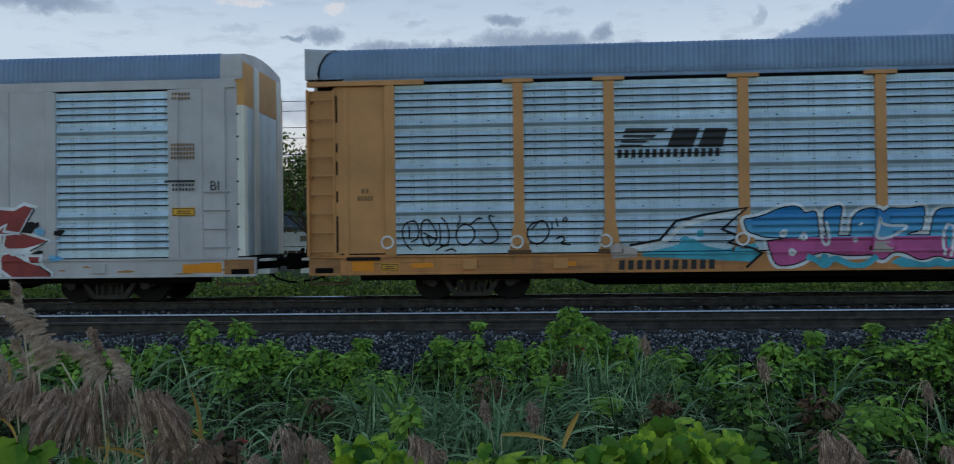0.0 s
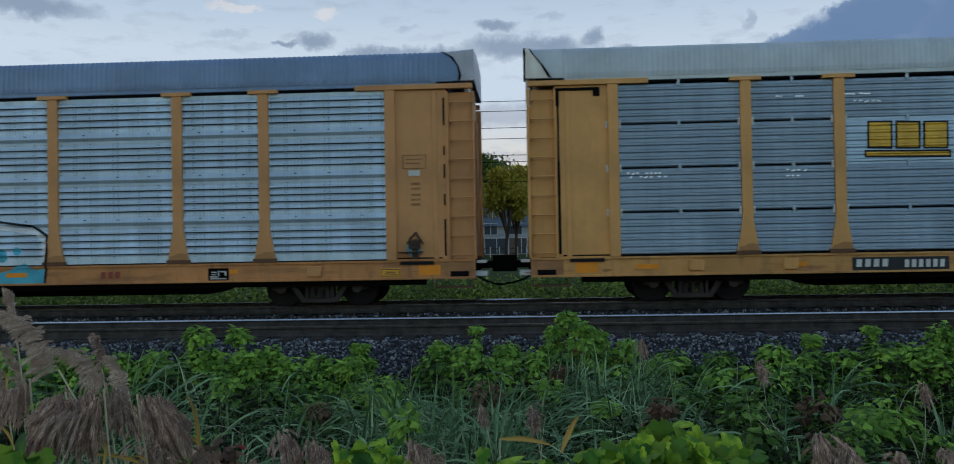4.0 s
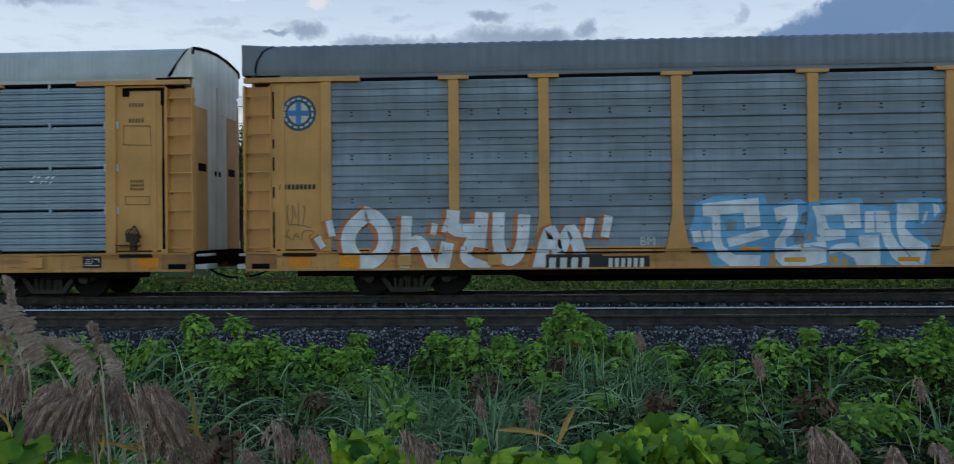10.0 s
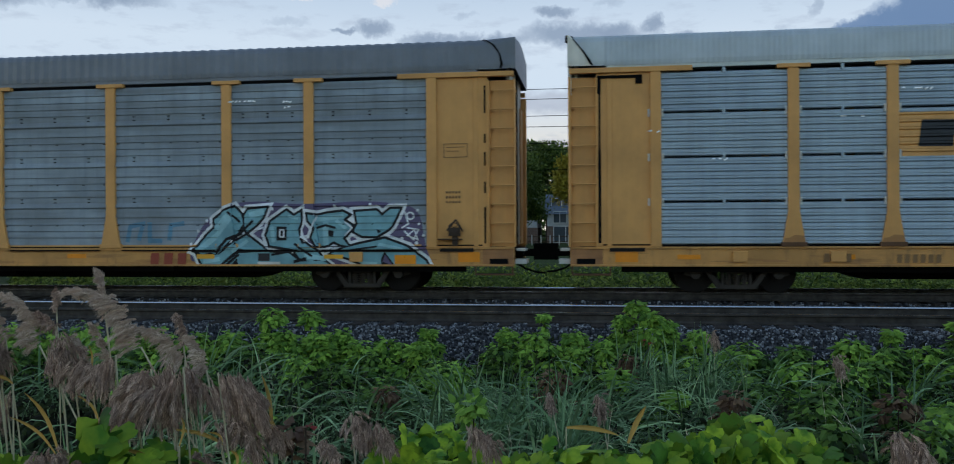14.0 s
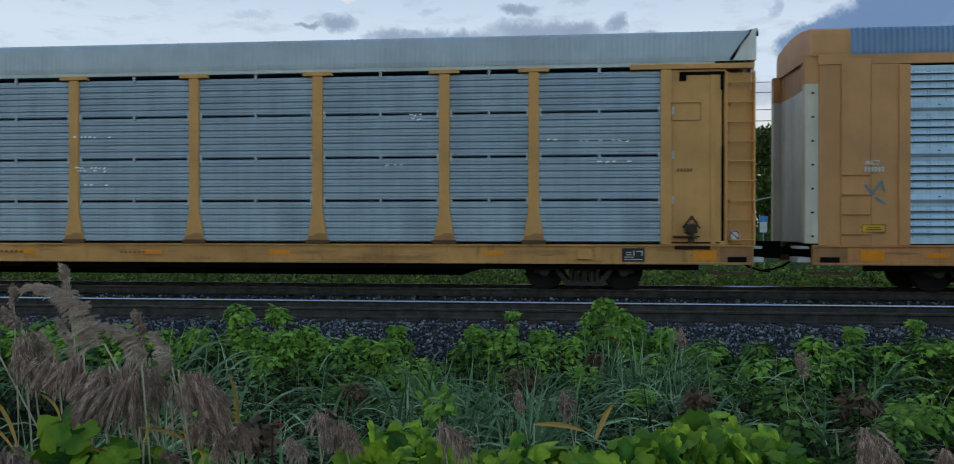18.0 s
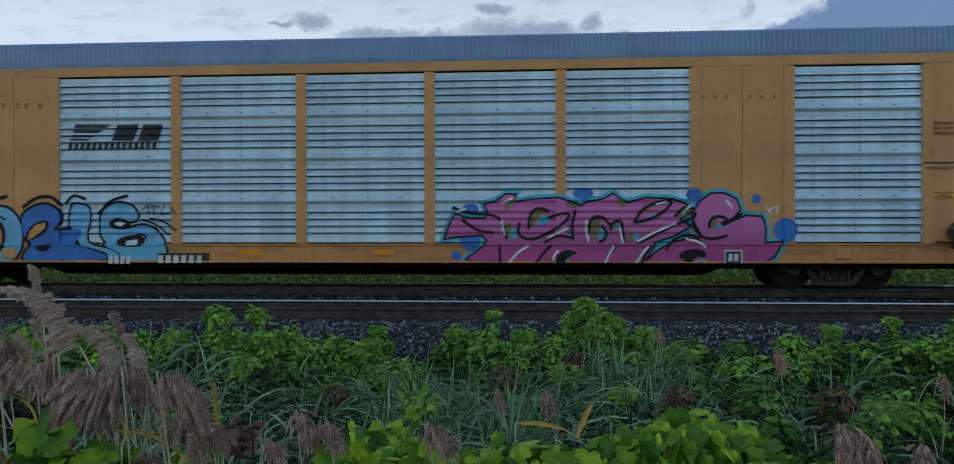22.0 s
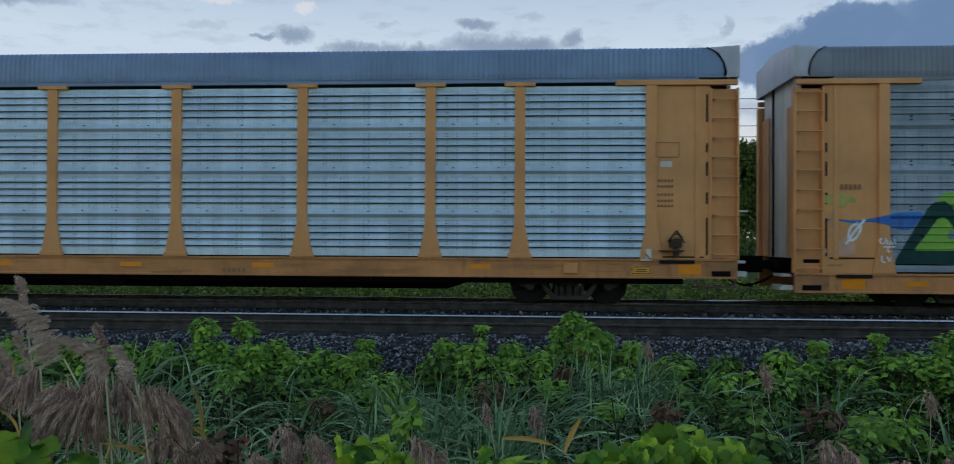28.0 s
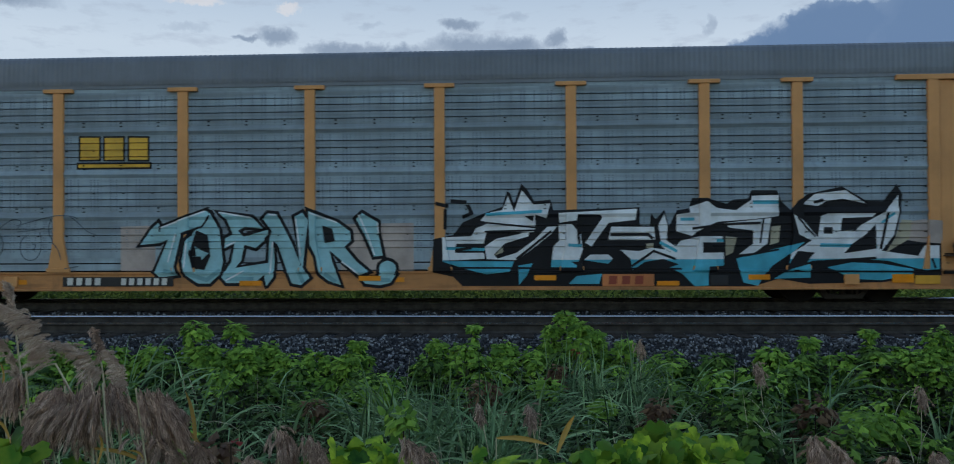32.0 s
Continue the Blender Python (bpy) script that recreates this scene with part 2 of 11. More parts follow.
# near-black: the deep shade between plants is put into this leaf colour
M["shade_leaf"] = leaf("near_black_shade_leaf", (0.006, 0.009, 0.004), (0.034, 0.05, 0.014), (0.013, 0.013, 0.008), 0.0, 0.8, 3)
M["red_leaf"] = leaf("dark_red_leaf", (0.16, 0.02, 0.02), (0.32, 0.05, 0.04), (0.2, 0.03, 0.03))
M["straw"] = leaf("reed_stalk", (0.42, 0.38, 0.26), (0.62, 0.56, 0.40), (0.48, 0.43, 0.28), 0.1)
M["rust"] = paint("brown_rusted_steel", (0.13, 0.060, 0.026), 0.6, 0.8)
M["brake_grime"] = paint("grimy_brown_black_steel", (0.055, 0.035, 0.024), 0.5, 0.8)
M["rusty_end"] = streaked("rusty_sill_end", (0.40, 0.18, 0.065))
M["foot_rust"] = paint("rust_washed_paint", (0.42, 0.20, 0.07), 0.9, 0.75)
M["twig"] = Nodes("bark").done((0.06, 0.042, 0.03), 0.9)
M["dead"] = leaf("withered_leaf", (0.06, 0.03, 0.018), (0.22, 0.14, 0.08), (0.10, 0.055, 0.035))
M["tree_leaf"] = leaf("tree_leaf", (0.03, 0.06, 0.013), (0.14, 0.19, 0.035), (0.055, 0.09, 0.018))
M["gold_leaf"] = leaf("yellowing_tree_leaf", (0.20, 0.17, 0.02), (0.42, 0.33, 0.04), (0.28, 0.24, 0.03))


def spray(name, c):
    n = Nodes(name)
    col = n.ramp(n.noise(2.2, 5), scaled(c, 0.75), scaled(c, 1.15))
    col = n.mix(n.math("MULTIPLY", n.noise(9, 5, (1, 1, 0.15)), 0.35), col, scaled(c, 0.6))
    return n.done(col, 0.5)


for _k in ("black", "cast", "groove", "iron", "dark", "rail", "tie", "stone", "gravel", "soil", "far_ground", "twig"):
    M[_k].node_tree.nodes["Principled BSDF"].inputs["Specular IOR Level"].default_value = 0.08
for _k, _c in {"s_white": (0.76, 0.79, 0.84), "s_black": (0.014, 0.014, 0.018), "s_blue": (0.04, 0.28, 0.62), "s_sky": (0.16, 0.43, 0.70), "s_pink": (0.55, 0.09, 0.30), "s_rose": (0.58, 0.20, 0.44), "s_cyan": (0.05, 0.40, 0.55), "s_teal": (0.17, 0.38, 0.45),
               "s_mint": (0.30, 0.55, 0.62), "s_orange": (0.58, 0.19, 0.06), "s_red": (0.30, 0.03, 0.035), "s_purple": (0.10, 0.075, 0.17), "s_green": (0.20, 0.45, 0.04), "s_pine": (0.012, 0.055, 0.05), "s_salmon": (0.45, 0.37, 0.345), "s_deep": (0.02, 0.15, 0.52),
               "s_cream": (0.42, 0.38, 0.28), "s_moss": (0.42, 0.37, 0.09), "s_haze": (0.56, 0.36, 0.19), "s_blush": (0.60, 0.36, 0.25), "s_smudge": (0.30, 0.165, 0.06), "s_soot": (0.10, 0.13, 0.16), "s_faint": (0.09, 0.24, 0.38), "s_olive": (0.20, 0.16, 0.06), "s_wine": (0.46, 0.06, 0.27), "logo_gold": (0.70, 0.40, 0.03), "logo_blue": (0.06, 0.24, 0.55), "logo_teal": (0.02, 0.08, 0.13)}.items():
    M[_k] = spray("spray_" + _k, _c)
for _k in ("s_pine", "s_black", "s_soot"):
    M[_k].node_tree.nodes["Principled BSDF"].inputs["Specular IOR Level"].default_value = 0.15


def faded(name, top, foot, z0, z1):
    """Spray paint laid on as a fade from one colour at z1 to another at z0."""
    n = Nodes(name)
    sep = n.t.nodes.new("ShaderNodeSeparateXYZ")
    n.link(n.co, sep.inputs[0])
    mr = n.t.nodes.new("ShaderNodeMapRange")
    mr.inputs["From Min"].default_value, mr.inputs["From Max"].default_value = z0, z1
    n.link(sep.outputs[2], mr.inputs["Value"])
    col = n.mix(n.math("ADD", mr.outputs[0], n.math("MULTIPLY", n.math("SUBTRACT", n.noise(3, 5), 0.5), 0.5), True), foot, top)
    return n.done(n.mix(n.math("MULTIPLY", n.noise(9, 5, (1, 1, 0.15)), 0.3), col, scaled(top, 0.6)), 0.5)


M["s_blue"] = faded("blue_fading_to_sky", (0.012, 0.20, 0.50), (0.13, 0.46, 0.67), 1.25, 1.8)
M["s_rose"] = faded("rose_fading_to_wine", (0.56, 0.14, 0.40), (0.27, 0.022, 0.13), 0.75, 1.5)
M["clean_sheet"] = galvanised("clean_sheet", (0.40, 0.50, 0.57), 0.2)


# ---- mesh helpers ----
def box(bm, x0, x1, y0, y1, z0, z1):
    v = [bm.verts.new(p) for p in ((x0, y0, z0), (x1, y0, z0), (x1, y1, z0), (x0, y1, z0), (x0, y0, z1), (x1, y0, z1), (x1, y1, z1), (x0, y1, z1))]
    for f in ((0, 3, 2, 1), (4, 5, 6, 7), (0, 1, 5, 4), (1, 2, 6, 5), (2, 3, 7, 6), (3, 0, 4, 7)):
        bm.faces.new([v[i] for i in f])
    return v


def prism(bm, pts, y0, y1):
    """An outline in x, z, made solid from y0 (towards the camera side) to y1."""
    a = [bm.verts.new((x, y0, z)) for x, z in pts]
    b = [bm.verts.new((x, y1, z)) for x, z in pts]
    bm.faces.new(a)
    bm.faces.new(b[::-1])
    for i in range(len(pts)):
        j = (i + 1) % len(pts)
        bm.faces.new((a[j], a[i], b[i], b[j]))


def rod(bm, p, q, r, n=6):
    p, q = Vector(p), Vector(q)
    turn = (q - p).to_track_quat("Z", "Y").to_matrix()
    rings = [[bm.verts.new(e + turn @ Vector((math.cos(a) * r, math.sin(a) * r, 0))) for a in (2 * math.pi * i / n for i in range(n))] for e in (p, q)]
    for i in range(n):
        j = (i + 1) % n
        bm.faces.new((rings[0][i], rings[0][j], rings[1][j], rings[1][i]))
    bm.faces.new(rings[0][::-1])
    bm.faces.new(rings[1])


def tube(bm, pts, r, n=6):
    """One unbroken tube through the points."""
    pts = [Vector(p) for p in pts]
    rings = []
    for i, p in enumerate(pts):
        d = (pts[min(i + 1, len(pts) - 1)] - pts[max(i - 1, 0)]).to_track_quat("Z", "Y").to_matrix()
        rings.append([bm.verts.new(p + d @ Vector((math.cos(6.2832 * k / n) * r, math.sin(6.2832 * k / n) * r, 0))) for k in range(n)])
    for a, b in zip(rings, rings[1:]):
        for k in range(n):
            bm.faces.new((a[k], a[(k + 1) % n], b[(k + 1) % n], b[k]))
    bm.faces.new(rings[0][::-1])
    bm.faces.new(rings[-1])


def disc(bm, c, r, half, n=24):
    """A solid disc round the y axis."""
    rings = [[bm.verts.new((c[0] + r * math.cos(a), c[1] + s, c[2] + r * math.sin(a))) for a in (2 * math.pi * i / n for i in range(n))] for s in (-half, half)]
    for i in range(n):
        j = (i + 1) % n
        bm.faces.new((rings[0][j], rings[0][i], rings[1][i], rings[1][j]))
    bm.faces.new(rings[0])
    bm.faces.new(rings[1][::-1])


def bevelled(bm, w=0.008):
    bmesh.ops.bevel(bm, geom=bm.edges[:], offset=w, segments=1, affect="EDGES")
    return bm


def mesh_of(name, bm, mat, smooth=False):
    bmesh.ops.recalc_face_normals(bm, faces=bm.faces[:])
    me = bpy.data.meshes.new(name)
    bm.to_mesh(me)
    bm.free()
    me.materials.append(M[mat] if isinstance(mat, str) else mat)
    if smooth:
        me.shade_smooth()
    return me


def part(name, bm, mat, parent, label="", at=None, smooth=False):
    me = bm if isinstance(bm, bpy.types.Mesh) else mesh_of(name, bm, mat, smooth)
    ob = new(name, me)
    ob.parent = parent
    if at is not None:
        ob.matrix_basis = at
    return tagged(ob, label)


def thing(name, label, category, at=None, group="", kind=""):
    ob = new(name)
    ob.empty_display_size = 0.2
    if at is not None:
        ob.matrix_basis = at
    return tagged(ob, label, category, group, kind)


def structure(name, bm, mat, label, category, smooth=False):
    me = bm if isinstance(bm, bpy.types.Mesh) else mesh_of(name, bm, mat, smooth)
    return tagged(new(name, me), label, category, kind="structure")


CACHE = {}


def shared(key, make):
    if key not in CACHE:
        CACHE[key] = make()
    return CACHE[key]


# ---- the ground: ditch, ballast, two tracks, grass beyond ----
TRAIN_Y, NEAR_Y = 19.85, 15.0
GAUGE = 1.507 / 2
PROFILE = [(-400, -0.9), (-30, -0.6), (-6, -0.35), (1.6, -0.35), (3.0, -0.75), (4.5, -1.05), (9.5, -1.1), (11.5, -0.85), (12.4, -0.62), (13.55, -0.21), (16.3, -0.2),
           (17.4, -0.3), (18.5, -0.2), (21.3, -0.2), (22.5, -0.55), (24.0, -0.45), (30, -0.35), (34, -0.2), (60, -0.1), (160, 0.2), (600, 1.0), (2600, 2.0)]


def ground_z(y):
    return float(np.interp(y, [p[0] for p in PROFILE], [p[1] for p in PROFILE]))


def build_ground():
    bm = bmesh.new()
    xs = [-2600, -600, -150, -60] + [i * 1.0 for i in range(-30, 31)] + [60, 150, 600, 2600]
    ys = sorted({p[0] for p in PROFILE} | {i * 0.7 for i in range(-4, 19)})
    rng = random.Random(3)
    grid = [[bm.verts.new((x, y, ground_z(y) - 0.02 + (0.05 * rng.uniform(-1, 1) if y < 12 else 0))) for x in xs] for y in ys]
    for a, b in zip(grid, grid[1:]):
        for i in range(len(xs) - 1):
            f = bm.faces.new((a[i], a[i + 1], b[i + 1], b[i]))
            y = (a[i].co.y + b[i].co.y) / 2
            f.material_index = 0 if y < 12.2 else 1 if y < 22.6 else 2
    ob = structure("ground", bm, "soil", "dark soil, gravel ballast bed and rough grass", "ground")
    ob.data.materials.append(M["gravel"])
    ob.data.materials.append(M["far_ground"])


build_ground()


def rail_mesh():
    """A rail whose gauge side (-y) and top are worn bright."""
    prof = [(-0.07, -0.17), (0.07, -0.17), (0.07, -0.155), (0.012, -0.13), (0.010, -0.05), (0.036, -0.035), (0.036, -0.008), (0.028, 0.0), (-0.012, 0.0), (-0.024, -0.004), (-0.032, -0.011), (-0.036, -0.022), (-0.036, -0.035), (-0.010, -0.05), (-0.012, -0.13), (-0.07, -0.155)]
    bm = bmesh.new()
    xs = [-400, -60, -30, 0, 30, 60, 400]
    rows = [[bm.verts.new((x, y, z)) for y, z in prof] for x in xs]
    for a, b in zip(rows, rows[1:]):
        for i in range(len(prof)):
            j = (i + 1) % len(prof)
            f = bm.faces.new((a[i], a[j], b[j], b[i]))
            f.material_index = 1 if i in (7, 8, 9, 10) else 0
    bm.faces.new(rows[0])
    bm.faces.new(rows[-1][::-1])
    me = mesh_of("rail", bm, "rail")
    me.materials.append(M["rail_top"])
    return me


def build_track(y, name):
    t = thing(name, "railway track with polished steel rails on dark wooden ties", "railway track", pose(0, y, 0), kind="structure")
    for s in (-1, 1):
        part("rail", shared("rail", rail_mesh), None, t, at=pose(0, s * GAUGE, 0, 0, 0, 0 if s > 0 else 180))

    def tie():
        bm = bmesh.new()
        box(bm, -0.11, 0.11, -1.3, 1.3, -0.34, -0.168)
        return mesh_of("tie", bevelled(bm, 0.012), "tie")

    rng = random.Random(5)
    for i in range(-42, 43):
        part("tie", shared("tie", tie), None, t, at=pose(i * 0.5 + rng.uniform(-0.02, 0.02), rng.uniform(-0.04, 0.04), 0, 0, 0, rng.uniform(-1, 1)))
    return t


build_track(NEAR_Y, "track_1")
build_track(TRAIN_Y, "track_2")


def stones(name, n, xr, yr, size, seed):
    """Loose crushed stones, each a small uneven block."""
    rng = np.random.default_rng(seed)
    base = np.array([(-1, -1, -1), (1, -1, -1), (1, 1, -1), (-1, 1, -1), (-1, -1, 1), (1, -1, 1), (1, 1, 1), (-1, 1, 1)], float)
    faces = np.array([(0, 3, 2, 1), (4, 5, 6, 7), (0, 1, 5, 4), (1, 2, 6, 5), (2, 3, 7, 6), (3, 0, 4, 7)])
    x, y = rng.uniform(*xr, n), rng.uniform(*yr, n)
    z = np.interp(y, [p[0] for p in PROFILE], [p[1] for p in PROFILE])
    s = rng.uniform(0.4, 1, n)[:, None, None] * size
    v = base[None] * (1 + rng.uniform(-0.45, 0.25, (n, 8, 3))) * s * rng.uniform(0.6, 1.2, (n, 1, 3))
    a, b = rng.uniform(0, 6.28, n), rng.uniform(-0.6, 0.6, n)
    ca, sa, cb, sb = np.cos(a)[:, None], np.sin(a)[:, None], np.cos(b)[:, None], np.sin(b)[:, None]
    v = np.stack([v[..., 0] * ca - v[..., 1] * sa, v[..., 0] * sa + v[..., 1] * ca, v[..., 2]], -1)
    v = np.stack([v[..., 0], v[..., 1] * cb - v[..., 2] * sb, v[..., 1] * sb + v[..., 2] * cb], -1)
    v += np.stack([x, y, z + size * 0.2], -1)[:, None]
    f = (faces[None] + (np.arange(n) * 8)[:, None, None]).reshape(-1, 4)
    me = bpy.data.meshes.new(name)
    me.from_pydata(v.reshape(-1, 3).tolist(), [], f.tolist())
    me.materials.append(M["stone"])
    return tagged(new(name, me), "dark grey crushed stone ballast", "ballast", kind="stuff")


stones("ballast_shoulder", 34000, (-12, 12), (12.0, 14.3), 0.022, 1)
stones("ballast_between_rails", 7000, (-13, 13), (14.3, 18.9), 0.028, 2)


# ---- the train: covered car carriers ----
HALF = 13.75                      # half the length of a car body
POSTS = (-11.88, -9.07, -7.12, -4.28, -1.43, 1.43, 4.28, 7.12, 9.07, 11.88)
LEVELS = (1.05, 1.97, 2.92, 3.87, 4.74)
SIDE = -1.47
PITCH = 28.605                    # coupled length of a car
WHEEL_R = 0.42
SPEED = (5.7213, -0.0826, 0.0557, -0.1098, 0.0163)


def run(t):
    """Metres that the train has gone at t seconds."""
    u = t / 16 - 1
    return sum(a * (u ** (i + 1) - (-1) ** (i + 1)) / (i + 1) * 16 for i, a in enumerate(SPEED))


def sheet_profile(style, z0, z1):
    """The outline (z, y) of one pressed-steel side sheet, from its foot up."""
    pts = []
    if style != "slate":
        pts = [(z0, SIDE - 0.012)] if z0 < 1.1 else [(z0, SIDE - 0.048), (z0 + 0.10, SIDE - 0.012)]
        for i in range(4):
            z = (z0 if z0 > 1.1 else z1 - 0.95) + 0.232 + 0.153 * i
            if style == "plaid":
                pts += [(z - 0.012, SIDE - 0.012), (z - 0.009, SIDE + 0.032), (z + 0.003, SIDE + 0.032), (z + 0.010, SIDE - 0.022), (z + 0.05, SIDE - 0.014)]
            elif style == "silver":
                pts += [(z - 0.045, SIDE - 0.008), (z - 0.014, SIDE - 0.016), (z - 0.013, SIDE + 0.032), (z + 0.011, SIDE + 0.032), (z + 0.013, SIDE - 0.036), (z + 0.045, SIDE - 0.034), (z + 0.098, SIDE - 0.008)]
            else:
                pts += [(z - 0.010, SIDE - 0.012), (z - 0.006, SIDE + 0.002), (z + 0.004, SIDE + 0.002), (z + 0.012, SIDE - 0.026)]
        pts += [(z1, SIDE - 0.012)] if z1 > 4.5 else [(z1 - (0.085 if style in ("silver", "plaid") else 0.04), SIDE - 0.012), (z1 - 0.010, SIDE - 0.050), (z1, SIDE - 0.050)]
    elif style == "slate":
        n = 6
        a, b = z0 + 0.018, z1 - 0.022
        p = (b - a) / n
        for i in range(n):
            z = a + i * p
            pts += [(z, SIDE - 0.006), (z + 0.024, SIDE - 0.030), (z + p * 0.42, SIDE - 0.024), (z + p * 0.5, SIDE - 0.030), (z + p - 0.018, SIDE - 0.022), (z + p - 0.001, SIDE - 0.010)]
    return pts


def sheet(style, width, z0, z1, mat):
    def make():
        bm = bmesh.new()
        pts = sheet_profile(style, z0, z1)
        pts = pts + [(pts[-1][0], SIDE + 0.05), (pts[0][0], SIDE + 0.05)]
        rows = [[bm.verts.new((x, y, z)) for z, y in pts] for x in (-width / 2, width / 2)]
        for i in range(len(pts)):
            j = (i + 1) % len(pts)
            f = bm.faces.new((rows[0][i], rows[1][i], rows[1][j], rows[0][j]))
            # groove floors take the dark material, which paints in their shade
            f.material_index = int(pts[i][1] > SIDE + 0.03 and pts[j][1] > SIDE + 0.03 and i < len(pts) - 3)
        bm.faces.new(rows[0][::-1])
        bm.faces.new(rows[1])
        if style == "silver":
            # columns of small punched slots between the grooves, and bolt heads along the joint
            for fx in (-0.47, -0.36, -0.34, -0.22, -0.02, 0.02, 0.20, 0.36, 0.38, 0.47):
                for i in range(5):
                    zc = (z0 if z0 > 1.1 else z1 - 0.95) + 0.232 + 0.153 * i
                    for dz in (-0.105, -0.070, -0.035):
                        if z0 + 0.11 < zc + dz < z1 - 0.10:
                            ys = float(np.interp(zc + dz, [p[0] for p in pts[:-2]], [p[1] for p in pts[:-2]]))
                            box(bm, fx * width - 0.011, fx * width + 0.011, ys - 0.003, ys + 0.01, zc + dz - 0.005, zc + dz + 0.005)
                            for f in bm.faces[-6:]:
                                f.material_index = 1
            if z0 > 1.1:
                for fx in (-0.27, 0.02, 0.29):
                    box(bm, fx * width - 0.02, fx * width + 0.02, SIDE - 0.048, SIDE - 0.02, z0 + 0.045, z0 + 0.065)
                    for f in bm.faces[-6:]:
                        f.material_index = 1
        if mat == "dusky_dark":
            # columns of punched slots between the grooves, in a soft blue-grey
            for fx in (-0.465, -0.435, -0.37, -0.26, -0.23, -0.20, -0.09, -0.04, 0.05, 0.13, 0.16, 0.24, 0.35, 0.38, 0.46):
                for zc in [z0 + 0.10 + 0.051 * r for r in range(17)]:
                    if z0 + 0.11 < zc < z1 - 0.10:
                        ys = float(np.interp(zc, [p[0] for p in pts[:-2]], [p[1] for p in pts[:-2]]))
                        box(bm, fx * width - 0.016, fx * width + 0.016, ys - 0.003, ys + 0.01, zc - 0.015, zc + 0.015)
                        for f in bm.faces[-6:]:
                            f.material_index = 2
        me = mesh_of("side_sheet", bm, mat)
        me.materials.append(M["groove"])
        me.materials.append(M["slot_soft"])
        return me
    return shared(("sheet", style, round(width, 3), z0, mat), make)


def bolt_mesh(width):
    """Dark bolt heads in pairs along the flat bands of one bay."""
    def make():
        bm = bmesh.new()
        for z in LEVELS[1:4]:
            for x in (-0.3, 0.0, 0.3):
                for dz in (0.11, 0.19):
                    box(bm, x * width - 0.024, x * width + 0.024, SIDE - 0.045, SIDE - 0.005, z + dz - 0.010, z + dz + 0.010)
        for z in LEVELS[1:4]:
            for x in (-0.44, -0.22, 0.02, 0.25, 0.44):
                box(bm, x * width - 0.020, x * width + 0.020, SIDE - 0.040, SIDE - 0.005, z - 0.440, z - 0.422)
        return mesh_of("bolts", bm, "black")
    return shared(("bolts", round(width, 2)), make)


ROOF_LINE = [(-1.50, 4.90), (-1.51, 5.00), (-1.50, 5.41), (-1.475, 5.50), (-1.42, 5.55), (-1.18, 5.592), (-0.60, 5.665), (0.0, 5.69)]


def roof_profile(base):
    low = [(y, z + (base - 4.90) * max(0.0, (5.3 - z) / 0.4) if z < 5.3 else z) for y, z in ROOF_LINE]
    return low + [(-y, z) for y, z in low[-2::-1]]


def roof_mesh(x0, x1, period, amp, mat, base=4.90):
    def make():
        bm = bmesh.new()
        pts = roof_profile(base)
        n = max(2, int((x1 - x0) / period * 2))
        rows = []
        for i in range(n + 1):
            o = amp * (i % 2)
            rows.append([bm.verts.new((x0 + (x1 - x0) * i / n, y * (1 + o / 1.5), z + o)) for y, z in pts])
        for a, b in zip(rows, rows[1:]):
            for i in range(len(pts) - 1):
                bm.faces.new((a[i], b[i], b[i + 1], a[i + 1]))
        bm.faces.new(rows[0])
        bm.faces.new(rows[-1][::-1])
        return mesh_of("roof", bm, mat)
    return shared(("roof", x0, x1, period, amp, mat, base), make)


